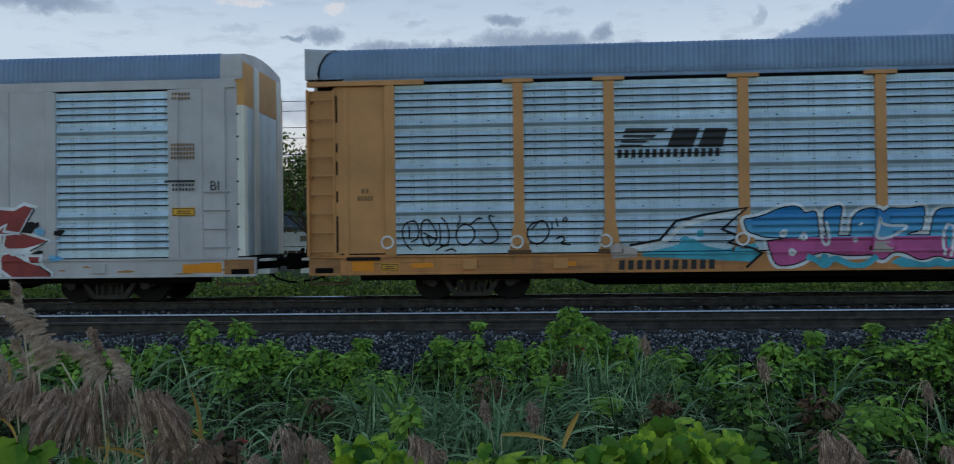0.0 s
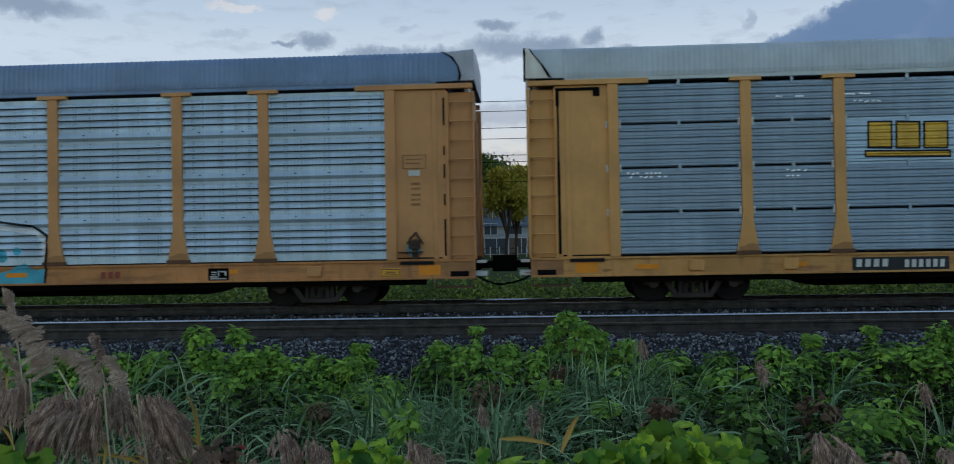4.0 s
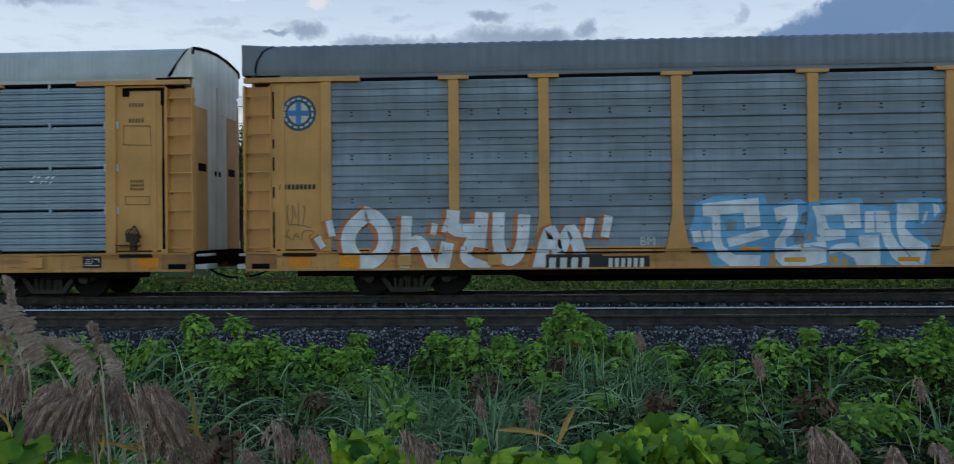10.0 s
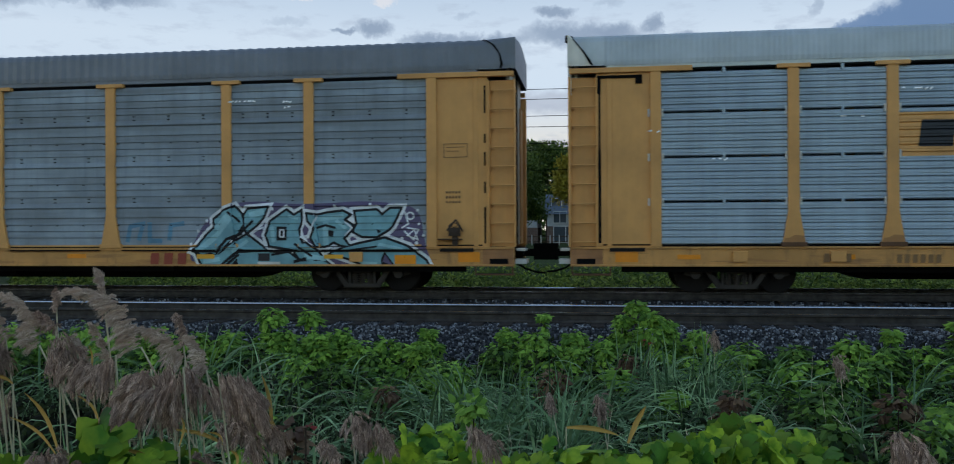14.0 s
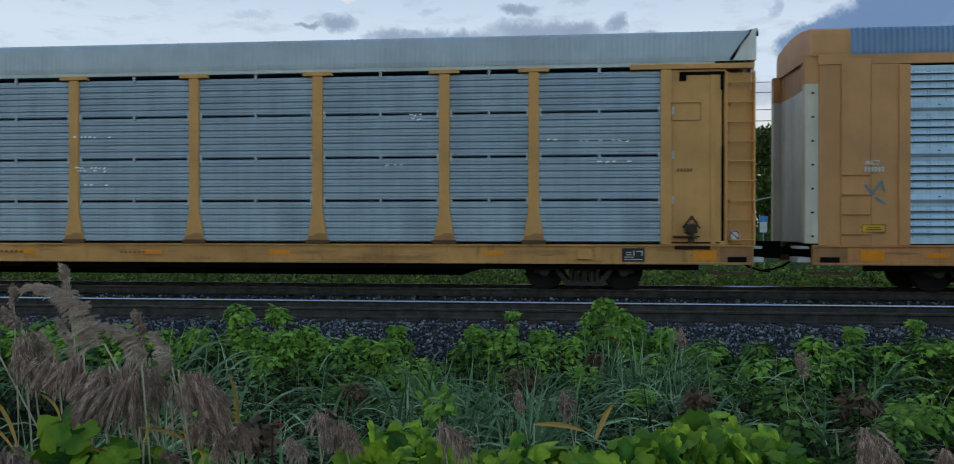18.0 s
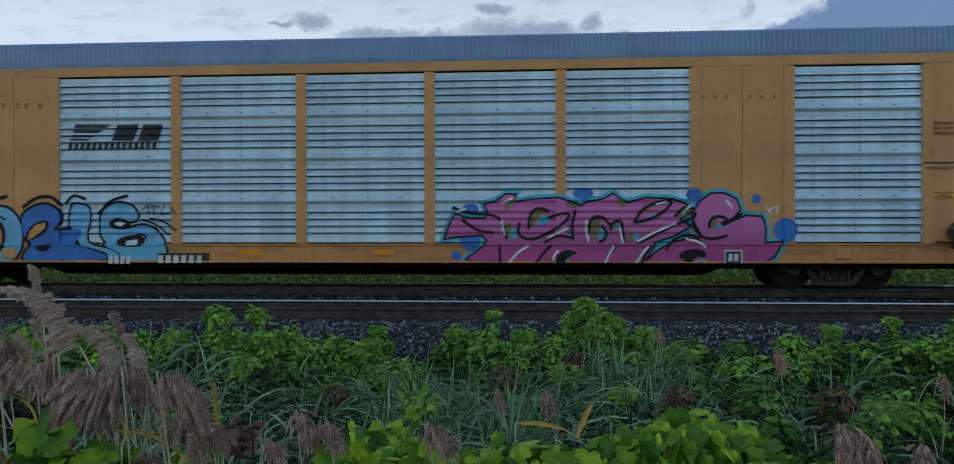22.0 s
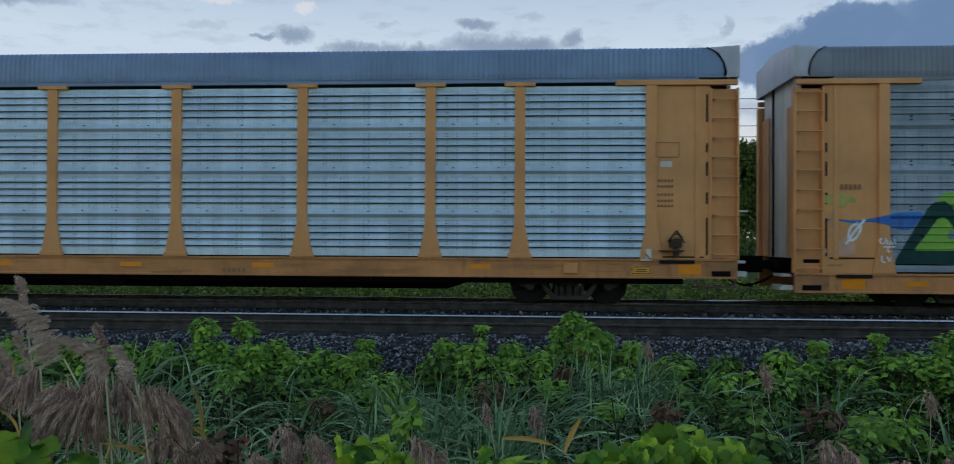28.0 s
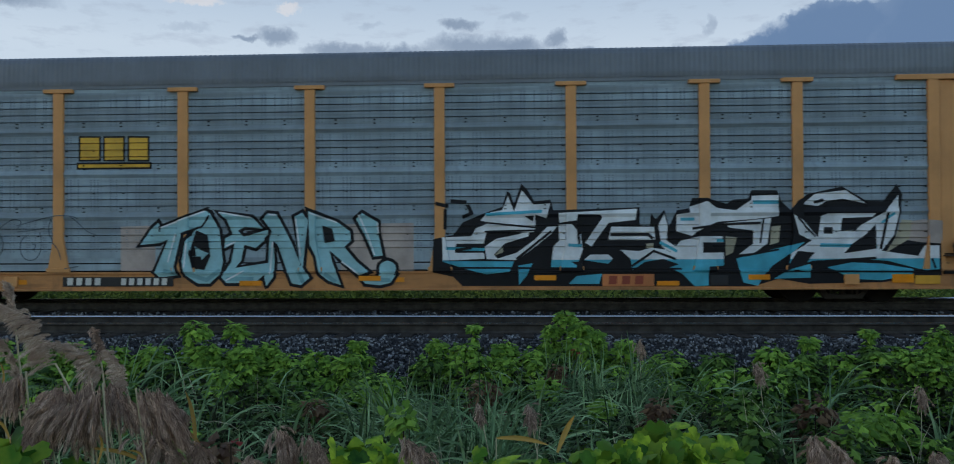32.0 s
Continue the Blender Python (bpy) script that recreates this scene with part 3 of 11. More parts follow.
def hood_mesh(mat, wedge, kind):
    """The roof's end: a smooth panel, a torn black seal that runs down it aslant, and the hood beyond."""
    def line(z):
        if wedge:
            return float(np.interp(z, (4.90, 5.2, 5.45, 5.65), (13.22, 13.40, 13.60, 13.70)))
        return float(np.interp(z, (4.90, 5.05, 5.2, 5.42, 5.57, 5.68), (13.42, 13.45, 13.40, 13.26, 13.02, 12.90)))

    def make():
        bm = bmesh.new()
        pts = []
        for p, q in zip(roof_profile(4.90), roof_profile(4.90)[1:]):
            pts += [(p[0] + (q[0] - p[0]) * u, p[1] + (q[1] - p[1]) * u) for u in (0, 0.5)]
        pts.append(roof_profile(4.90)[-1])
        grow = {"panel": 1.004, "hood": 1.010, "seam": 1.022}[kind]
        rg = random.Random(5)
        rows = []
        for y, z in pts:
            c = line(z)
            h = (0.018 + 0.035 * max(0.0, 5.4 - z)) if wedge else 0.022
            a, b = {"panel": (12.95, c), "hood": (c, 13.74), "seam": (c - h * rg.uniform(0.5, 1.4), c + h * rg.uniform(0.5, 1.4))}[kind]
            row = [bm.verts.new((x, y * (grow + 0.005 * (x > 13.3)), z + (grow - 1) * 0.9)) for x in (a, (a + b) / 2, b)]
            if kind == "hood" and z > 5.3 and abs(y) > 1.3:
                # the shoulder sharpens to a folded corner at the end
                for v, u in zip(row[1:], (0.5, 1.0)):
                    v.co.z += u * 0.8 * (5.585 - z)
                    v.co.y += u * 0.8 * (math.copysign(1.515, y) - y)
            rows.append(row)
        for a, b in zip(rows, rows[1:]):
            for i in (0, 1):
                bm.faces.new((a[i], a[i + 1], b[i + 1], b[i]))
        if kind == "hood":
            bm.faces.new([r[2] for r in rows])
        return mesh_of("roof_" + kind, bm, mat)
    return shared(("hood", mat, wedge, kind), make)


def box_mesh(name, mat, *boxes, bevel=0.006):
    def make():
        bm = bmesh.new()
        for b in boxes:
            box(bm, *b)
        if bevel:
            bevelled(bm, bevel)
        return mesh_of(name, bm, mat)
    return shared((name, mat, boxes), make)


def sill_mesh(mat):
    """A pressed channel along the foot of the side, with lips above and below."""
    def make():
        bm = bmesh.new()
        pts = [(-1.38, 0.60), (-1.53, 0.60), (-1.53, 0.64), (-1.50, 0.645), (-1.50, 0.975), (-1.54, 0.98), (-1.54, 1.02), (-1.38, 1.02)]
        rows = [[bm.verts.new((x, y, z)) for y, z in pts] for x in (-HALF + 0.05, HALF - 0.05)]
        for i in range(len(pts)):
            j = (i + 1) % len(pts)
            bm.faces.new((rows[0][i], rows[1][i], rows[1][j], rows[0][j]))
        bm.faces.new(rows[0])
        bm.faces.new(rows[1][::-1])
        return mesh_of("side_sill", bm, mat)
    return shared(("sill", mat), make)


def post_mesh(mat, flare, top=4.76, low=1.02):
    def make():
        bm = bmesh.new()
        w = 0.112
        pts = [(-w, top), (-w, low + 0.73), (-w - flare, low), (w + flare, low), (w, low + 0.73), (w, top)] if flare else [(-w, top), (-w, low), (w, low), (w, top)]
        prism(bm, pts, SIDE - 0.085, SIDE + 0.05)
        bmesh.ops.recalc_face_normals(bm, faces=bm.faces[:])
        bevelled(bm, 0.007)
        return mesh_of("post", bm, mat)
    return shared(("post", mat, flare, top, low), make)


def foot_rust_mesh():
    """A rusted skin over the flare of a post, ragged along its upper edge."""
    bm = bmesh.new()
    rr = random.Random(12)
    lo, hi = 1.105, 1.24
    edge = [(x, hi + rr.uniform(-0.05, 0.05)) for x in (0.197, 0.09, 0.0, -0.09, -0.197)]
    prism(bm, [(-0.222, lo), (0.222, lo)] + edge, SIDE - 0.0862, SIDE - 0.08)
    return mesh_of("foot_rust", bm, "foot_rust")


def ladder(car, x, side, mat, z0=1.12, z1=4.62, step=0.415, w=0.62):
    flip = pose(0, 0, 0, 0, 0, 180) if side > 0 else pose(0, 0, 0)
    x = -x if side > 0 else x
    m = flip @ pose(x, 0, 0)
    lad = part("ladder_bay", box_mesh("ladder_bay", mat, (-w / 2 + 0.04, w / 2 - 0.04, -1.37, -1.33, z0 - 0.1, z1 + 0.06)), None, car, at=m)
    for a, b in ((-w / 2, -w / 2 + 0.05), (w / 2 - 0.04, w / 2)):
        part("stile", box_mesh("stile", mat, (a, b, -1.53, -1.33, z0 - 0.1, z1 + 0.06)), None, lad)

    def rung():
        bm = bmesh.new()
        rod(bm, (-w / 2 + 0.10, -1.545, 0), (w / 2 - 0.02, -1.545, 0), 0.017)
        for q in (-w / 2 + 0.10, w / 2 - 0.02):
            rod(bm, (q, -1.545, 0), (q, -1.36, 0), 0.017)
            box(bm, q - 0.03, q + 0.03, -1.40, -1.366, -0.05, 0.03)
        return mesh_of("rung", bm, mat)
    z = z0
    while z < z1:
        part("rung", shared(("rung", mat, w), rung), None, lad, at=pose(0, 0, z))
        z += step


def bogie_frame():
    """Cast side frame of a two-axle freight bogie, near and far, with its springs and bolster."""
    bm = bmesh.new()
    for s in (-1, 1):
        y0, y1 = (s * 1.0 - 0.07, s * 1.0 + 0.07)
        prism(bm, [(-1.10, 0.40), (-1.06, 0.55), (-0.80, 0.60), (0.80, 0.60), (1.06, 0.55), (1.10, 0.40), (0.95, 0.36), (0.62, 0.47), (-0.62, 0.47), (-0.95, 0.36)], y0, y1)
        prism(bm, [(-0.40, 0.10), (0.40, 0.10), (0.34, 0.185), (-0.34, 0.185)], y0 - 0.02, y1 + 0.02)
        for q in (-1, 1):
            prism(bm, [(q * 0.40, 0.10), (q * 0.66, 0.48), (q * 0.54, 0.48), (q * 0.31, 0.17)][::q], y0 - 0.01, y1 + 0.01)
            prism(bm, [(q * 0.26, 0.18), (q * 0.32, 0.18), (q * 0.32, 0.47), (q * 0.26, 0.47)][::q], y0, y1)
        for x in (-0.17, 0, 0.17):
            for z in (0.205, 0.25, 0.295, 0.34, 0.385):
                rod(bm, (x, s * 1.0, z - 0.014), (x, s * 1.0, z + 0.014), 0.078, 10)
            rod(bm, (x, s * 1.0, 0.18), (x, s * 1.0, 0.47), 0.04, 6)
        for x in (-0.863, 0.863):
            disc(bm, (x, s * 1.09, WHEEL_R), 0.11, 0.05, 10)
    box(bm, -0.2, 0.2, -1.05, 1.05, 0.42, 0.66)
    return mesh_of("bogie", bm, "cast")


def wheel_mesh():
    bm = bmesh.new()
    for s in (-1, 1):
        y = s * 0.76
        disc(bm, (0, y, 0), WHEEL_R, 0.06, 28)
        disc(bm, (0, y - s * 0.07, 0), WHEEL_R + 0.025, 0.014, 28)
        disc(bm, (0, y + s * 0.062, 0), 0.13, 0.03, 14)
        for i in range(5):
            a = i * 1.2566
            disc(bm, (0.25 * math.cos(a), y + s * 0.06, 0.25 * math.sin(a)), 0.035, 0.006, 8)
    rod(bm, (0, -0.8, 0), (0, 0.8, 0), 0.08, 10)
    return mesh_of("wheelset", bm, "iron")


def underframe(car):
    """Centre sill, crossbearers, valve box, air tank and brake pipe."""
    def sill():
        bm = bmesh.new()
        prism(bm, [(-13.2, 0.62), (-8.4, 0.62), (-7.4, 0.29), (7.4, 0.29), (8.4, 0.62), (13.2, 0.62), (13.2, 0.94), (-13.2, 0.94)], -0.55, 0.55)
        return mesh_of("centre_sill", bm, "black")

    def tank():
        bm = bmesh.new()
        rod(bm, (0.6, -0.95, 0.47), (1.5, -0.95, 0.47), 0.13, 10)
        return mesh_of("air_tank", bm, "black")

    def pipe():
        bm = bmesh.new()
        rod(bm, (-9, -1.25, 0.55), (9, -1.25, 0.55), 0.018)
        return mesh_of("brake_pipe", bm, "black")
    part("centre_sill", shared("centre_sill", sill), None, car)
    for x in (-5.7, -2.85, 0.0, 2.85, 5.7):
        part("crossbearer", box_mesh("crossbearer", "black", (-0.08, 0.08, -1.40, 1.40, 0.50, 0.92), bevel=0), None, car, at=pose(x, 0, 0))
    # added black bar that stands for the deep shade below the sill
    part("under_rail", box_mesh("under_rail", "black", (-12.6, 12.6, -1.30, -1.18, 0.47, 0.61), bevel=0), None, car, "black bar added for the shade under the sill")
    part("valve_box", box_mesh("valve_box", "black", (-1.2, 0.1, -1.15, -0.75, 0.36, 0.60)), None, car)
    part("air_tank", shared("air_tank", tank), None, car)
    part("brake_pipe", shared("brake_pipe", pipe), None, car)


def coupler_mesh():
    bm = bmesh.new()
    box(bm, 13.0, 13.75, -0.22, 0.22, 0.70, 1.0)
    box(bm, 13.75, 14.28, -0.12, 0.12, 0.78, 0.95)
    prism(bm, [(14.02, 0.70), (14.36, 0.70), (14.36, 1.08), (14.02, 1.08)], -0.17, 0.17)
    box(bm, 13.70, 13.82, -0.55, -0.3, 0.80, 0.98)
    box(bm, 13.70, 13.82, 0.3, 0.55, 0.80, 0.98)
    pts = [(13.6, -0.35, 0.66), (13.85, -0.35, 0.50), (14.1, -0.33, 0.42), (14.31, -0.3, 0.40)]
    for p, q in zip(pts, pts[1:]):
        rod(bm, p, q, 0.026)
    return mesh_of("coupler", bm, "black")


def end_mesh(mat):
    """The folding end doors: upright pleated leaves across the car's end."""
    def make():
        bm = bmesh.new()
        ys = [-1.25 + i * 0.2083 for i in range(13)]
        pts = []
        for i, y in enumerate(ys):
            o = 0.02 if i % 2 else 0.0
            pts += [(13.60 + o, y - 0.05), (13.60 + o, y + 0.05)]
        low = [bm.verts.new((x, y, 1.05)) for x, y in pts] + [bm.verts.new((13.52, 1.31, 1.05)), bm.verts.new((13.52, -1.31, 1.05))]
        top = [bm.verts.new((v.co.x, v.co.y, 4.98)) for v in low]
        for i in range(len(low)):
            j = (i + 1) % len(low)
            bm.faces.new((low[i], low[j], top[j], top[i]))
        bm.faces.new(low[::-1])
        bm.faces.new(top)
        return mesh_of("end_door", bm, mat)
    return shared(("end", mat), make)


def brake_mesh():
    """Gear housing with a small wheel, a slanting bracket over it and the chain guard that hangs below."""
    bm = bmesh.new()
    box(bm, -0.16, 0.14, -0.16, 0.02, -0.16, 0.10)
    disc(bm, (-0.02, -0.17, -0.03), 0.11, 0.02, 14)
    for i in range(14):
        a, b = i * 0.4488, (i + 1) * 0.4488
        rod(bm, (0.14 * math.cos(a), -0.20, 0.10 + 0.14 * math.sin(a)), (0.14 * math.cos(b), -0.20, 0.10 + 0.14 * math.sin(b)), 0.018, 5)
    for a in (0.5, 2.6, 4.7):
        rod(bm, (0, -0.18, 0.10), (0.14 * math.cos(a), -0.20, 0.10 + 0.14 * math.sin(a)), 0.014, 4)
    rod(bm, (0.02, -0.05, 0.34), (-0.22, -0.08, 0.0), 0.028, 5)
    rod(bm, (0.02, -0.05, 0.34), (0.22, -0.08, -0.02), 0.028, 5)
    box(bm, -0.07, 0.07, -0.12, 0.0, -0.46, -0.16)
    box(bm, -0.46, 0.20, -0.2, 0.0, -0.27, -0.24)
    bmesh.ops.scale(bm, vec=(0.8, 1.0, 0.72), verts=bm.verts[:])
    return mesh_of("brake_wheel", bevelled(bm, 0.004), "brake_grime")


CARS, WHEELS = [], []
STRIPS = ("autorack_car.003",)


def slate_end(car, mat, m):
    """Two tall end doors: white above, the outer lower leaf painted, a black gap between them, latch holes, a black seal over the top."""
    for s in (-1, 1):
        for name, col, lab, y0, y1, z0, z1 in (("end_leaf", mat, "painted lower leaf of the end door", 0.62, 1.36, 1.06, 4.30), ("end_leaf", "end_white", "white inner leaf of the end door", 0.035, 0.618, 1.06, 4.30),
                                               ("end_leaf", "end_white", "white head of the end door", 0.035, 1.38, 4.302, 5.36), ("latch_hole", "dark", "dark latch hole", 0.72, 1.20, 2.86, 3.04), ("latch_hole", "dark", "dark latch hole", 0.06, 0.2, 2.80, 2.92)):
            d = 0.004 if name == "latch_hole" else 0.0
            part(name, box_mesh(name, col, (13.66, 13.735 + d, min(s * y0, s * y1), max(s * y0, s * y1), z0, z1), bevel=0.006 if d == 0 else 0), None, car, lab, at=m)
    part("door_gap", box_mesh("door_gap", "dark", (13.65, 13.70, -0.034, 0.034, 1.06, 5.36), bevel=0), None, car, "black gap between the end doors", at=m)

    def seal():
        bm = bmesh.new()
        line = [(13.755, y * 1.012, z + 0.012) for y, z in roof_profile(4.90) if z > 5.3]
        tube(bm, line, 0.035, 6)
        return mesh_of("roof_seal", bm, "dark")
    part("roof_seal", shared("roof_seal", seal), None, car, "black rubber seal over the end doors", at=m)


def car_carrier(i, paint_mat, sheet_mat, roof_mat, style, label, flush=False, end_mat="end_white", period=0.112, hood_mat="end_white", drop=0.0):
    car = thing("autorack_car", label, "rail car", pose(8.868 + PITCH * i, TRAIN_Y, 0), group="cars of the freight train")
    CARS.append(car)
    P = paint_mat
    turn = (pose(0, 0, 0), pose(0, 0, 0, 0, 0, 180))
    roof_base = 4.97 if flush else 4.90
    for m in turn:
        part("side_sill", sill_mesh(P if P == "white" else "sill_" + P), None, car, at=m @ pose(0, 0, -drop))
        for a, b in zip(POSTS, POSTS[1:]):
            plate = flush and abs(b - a) < 2.5
            for z0, z1 in zip(LEVELS, LEVELS[1:]):
                if not plate:
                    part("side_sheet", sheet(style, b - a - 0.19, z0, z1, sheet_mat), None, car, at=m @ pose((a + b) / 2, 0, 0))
            if style == "slate":
                for z in LEVELS[1:]:
                    part("latch", box_mesh("latch", "pale", (-0.03, 0.03, SIDE - 0.05, SIDE - 0.02, -0.06, 0.06), bevel=0), None, car, at=m @ pose((a + b) / 2, 0, z))
            if style in ("dusky", "plaid") and m is turn[0]:
                tagged(part("bolts", bolt_mesh(b - a), None, car, at=m @ pose((a + b) / 2, 0, 0)), kind="stuff")
            if plate:
                for q in (-0.5, 0.5):
                    part("side_plate", box_mesh("side_plate", P, (-0.495, 0.495, SIDE - 0.05, SIDE + 0.02, 1.02, 4.90)), None, car, at=m @ pose((a + b) / 2 + q, 0, 0))
        for p in POSTS:
            part("post", post_mesh(P, 0.0 if flush or abs(p) > 11 and i not in (5, 6) else 0.13, 4.76, 1.02 - drop), None, car, at=m @ pose(p, 0, 0))
            if style == "slate":
                for z in LEVELS[1:4]:
                    for q in (-0.145, 0.145):
                        part("sheet_clip", box_mesh("sheet_clip", "label_white", (-0.022, 0.022, SIDE - 0.045, SIDE, -0.08, 0.08), bevel=0), None, car, at=m @ pose(p + q, 0, z))
            if not flush and abs(p) < 11:
                part("post_foot", box_mesh("post_foot", "rust" if i in (0, 1, 3) else P, (-0.26, 0.26, SIDE - 0.10, SIDE - 0.02, 1.02, 1.11)), None, car, "rust-brown post foot" if i in (0, 1, 3) else "", at=m @ pose(p, 0, -drop))
                if i in (0, 1, 3):
                    part("foot_rust", shared(("foot_rust", P), lambda: foot_rust_mesh()), None, car, "rust-brown lower part of the post", at=m @ pose(p, 0, -drop))
                part("post_cap", box_mesh("post_cap", P, (-0.33, 0.33, SIDE - 0.11, SIDE + 0.04, 4.735, 4.82)), None, car, at=m @ pose(p, 0, 0))
        if flush:
            part("top_chord", box_mesh("top_chord", P, (-13.6, 13.28, SIDE - 0.055, SIDE + 0.04, 4.78, 4.985) if m is turn[0] else (-13.28, 13.6, SIDE - 0.055, SIDE + 0.04, 4.78, 4.985)), None, car, at=m)
        else:
            part("top_chord", box_mesh("top_chord", "chord_pale" if style == "slate" else roof_mat, (-12.9, 12.9, SIDE - 0.02, SIDE + 0.05, 4.815, 4.92)), None, car, at=m)
        # a solid black strip draws the shade under the roof edge
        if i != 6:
            part("shadow_slot", box_mesh("shadow_slot", "dark", (-11.8, 11.8, SIDE + 0.0, SIDE + 0.05, 4.745 + (0.03 if style == "slate" else 0.012 if style == "dusky" else 0), 4.81), bevel=0), None, car, "black strip for the shade under the roof edge", at=m)
        else:
            part("roof_lip", box_mesh("roof_lip", sheet_mat, (-11.8, 11.8, SIDE - 0.004, SIDE + 0.05, 4.742, 4.814), bevel=0), None, car, "grey strip under the roof edge", at=m)
        # the gap over the sill is filled black to draw its shade
        part("shadow_slot", box_mesh("sill_gap_shade", "dark", (-11.75, 11.75, SIDE - 0.02, SIDE + 0.05, 1.021, 1.049), bevel=0), None, car, "black strip for the shade in the gap over the sill", at=m @ pose(0, 0, -drop))
        if car.name in STRIPS and m is turn[0]:
            for a, b in zip(POSTS, POSTS[1:]):
                part("foot_strip", box_mesh("foot_strip", P, ((a - b) / 2 + 0.25, (b - a) / 2 - 0.25, SIDE - 0.0155, SIDE + 0.05, 1.019, 1.085), bevel=0), None, car, "painted strip under the sheets", at=pose((a + b) / 2, 0, 0))
                part("foot_slot", box_mesh("foot_slot", "dark", ((a - b) / 2 + 0.28, (b - a) / 2 - 0.28, -1.546, -1.50, 0.945, 0.972), bevel=0), None, car, "dark slot along the sill", at=pose((a + b) / 2, 0, 0))
        if drop:
            part("skirt", box_mesh("skirt", sheet_mat, (-11.75, 11.75, SIDE - 0.014, SIDE + 0.05, 0.775, 0.915), bevel=0), None, car, "plain grey strip under the sheets", at=m)
            # black filling stands for the shade below the lowest sheet
            part("shadow_slot", box_mesh("skirt_gap_shade", "dark", (-11.75, 11.75, SIDE - 0.006, SIDE + 0.05, 0.915, 0.945), bevel=0), None, car, "black strip for the shade in the gap under the sheets", at=m)
            part("skirt", box_mesh("skirt_top", sheet_mat, (-11.75, 11.75, SIDE - 0.014, SIDE + 0.05, 0.945, 1.05), bevel=0), None, car, "plain grey foot of the sheets", at=m)
            for q in (-12.52, 12.52):
                part("end_plate", box_mesh("end_plate_low", P, (-0.60, 0.60, SIDE - 0.018, SIDE + 0.06, 1.02 - drop, 1.02)), None, car, at=m @ pose(q, 0, 0))
        for s in (-1, 1):
            x = s * 12.52
            if flush:
                short = (s > 0) == (m is turn[0])
                for q0, q1, d in ((-0.55, 0.02, 0.045), (0.03, 0.53, 0.06), (0.53, 0.79, 0.01)) if short else ((-0.55, 0.02, 0.045), (0.03, 0.62, 0.06), (0.62, 1.06, 0.03)):
                    q0, q1 = (q0, q1) if s > 0 else (-q1, -q0)
                    part("end_plate", box_mesh("end_plate", P, (q0, q1, SIDE - d, SIDE + 0.02, 1.02, 4.90)), None, car, at=m @ pose(x, 0, 0))
                xc = s * (13.32 if short else 13.70)
                part("corner_post", box_mesh("corner_post", end_mat, (-0.15, 0.15, -1.47, -1.25, 1.05, 4.40)), None, car, "pale bolted corner strip", at=m @ pose(xc, 0, 0))
                part("corner_post", box_mesh("corner_head", "yellow" if P == "white" else P, (-0.15, 0.15, -1.47, -1.25, 4.40, 5.0)), None, car, "orange head of the corner strip", at=m @ pose(xc, 0, 0))
                for k in range(7):
                    part("bolt", box_mesh("corner_bolt", "iron", (-0.025, 0.025, -1.485, -1.465, -0.02, 0.02), bevel=0), None, car, at=m @ pose(xc, 0, 1.2 + k * 0.5))
            else:
                part("end_plate", box_mesh("end_plate", P, (-0.60, 0.60, SIDE - 0.02, SIDE + 0.06, 1.02, 4.74)), None, car, at=m @ pose(s * 12.52, 0, 0))
                part("end_beam", box_mesh("end_beam", P, (-1.28, 1.30, SIDE - 0.10, SIDE + 0.02, 4.74, 4.85)) if s > 0 else
                     box_mesh("end_beam", P, (-1.30, 1.28, SIDE - 0.10, SIDE + 0.02, 4.74, 4.85)), None, car, at=m @ pose(s * 12.4, 0, 0))
                if style == "slate":
                    part("door_slot", box_mesh("door_slot", "dark", (-0.03, 0.03, SIDE - 0.026, SIDE, 1.1, 3.1), (-0.02, 0.02, SIDE - 0.025, SIDE, 3.1, 4.3), (-0.05, 0.03, SIDE - 0.026, SIDE, 4.3, 4.68), bevel=0), None, car, "dark gap beside the end door", at=m @ pose(s * 13.06, 0, 0))
                    part("hinge_bracket", box_mesh("hinge_bracket", "black", (-0.56, 0.38, SIDE - 0.06, SIDE, 4.625, 4.685), (-0.56, -0.42, SIDE - 0.07, SIDE, 4.50, 4.625)) if s > 0 else
                         box_mesh("hinge_bracket", "black", (-0.38, 0.56, SIDE - 0.06, SIDE, 4.625, 4.685), (0.42, 0.56, SIDE - 0.07, SIDE, 4.50, 4.625)), None, car, "black hinge bracket under the beam", at=m @ pose(s * 12.72, 0, 0))
                else:
                    for za, zb in ((3.95, 4.55), (3.3, 3.5), (2.8, 3.1), (2.2, 2.45), (1.1, 1.9)):
                        part("door_slot", box_mesh("door_slot", "dark", (-0.02, 0.02, SIDE - 0.024, SIDE, za, zb), bevel=0), None, car, "dark slot beside the end door", at=m @ pose(s * 13.06, 0, 0))
                part("door_edge", box_mesh("door_edge", P, (-0.05, 0.05, SIDE - 0.045, SIDE, 1.03, 4.73)), None, car, at=m @ pose(s * 12.86, 0, 0))
                part("door_foot", box_mesh("door_foot", "black", (-0.55, 0.55, SIDE - 0.026, SIDE, 1.045, 1.075), bevel=0), None, car, "dark gap under the end plate", at=m @ pose(s * 12.45, 0, 0))
    for side in (-1, 1):
        for s in (-1, 1):
            if flush:
                for z in (1.25, 1.66, 2.07, 2.48):
                    def step():
                        bm = bmesh.new()
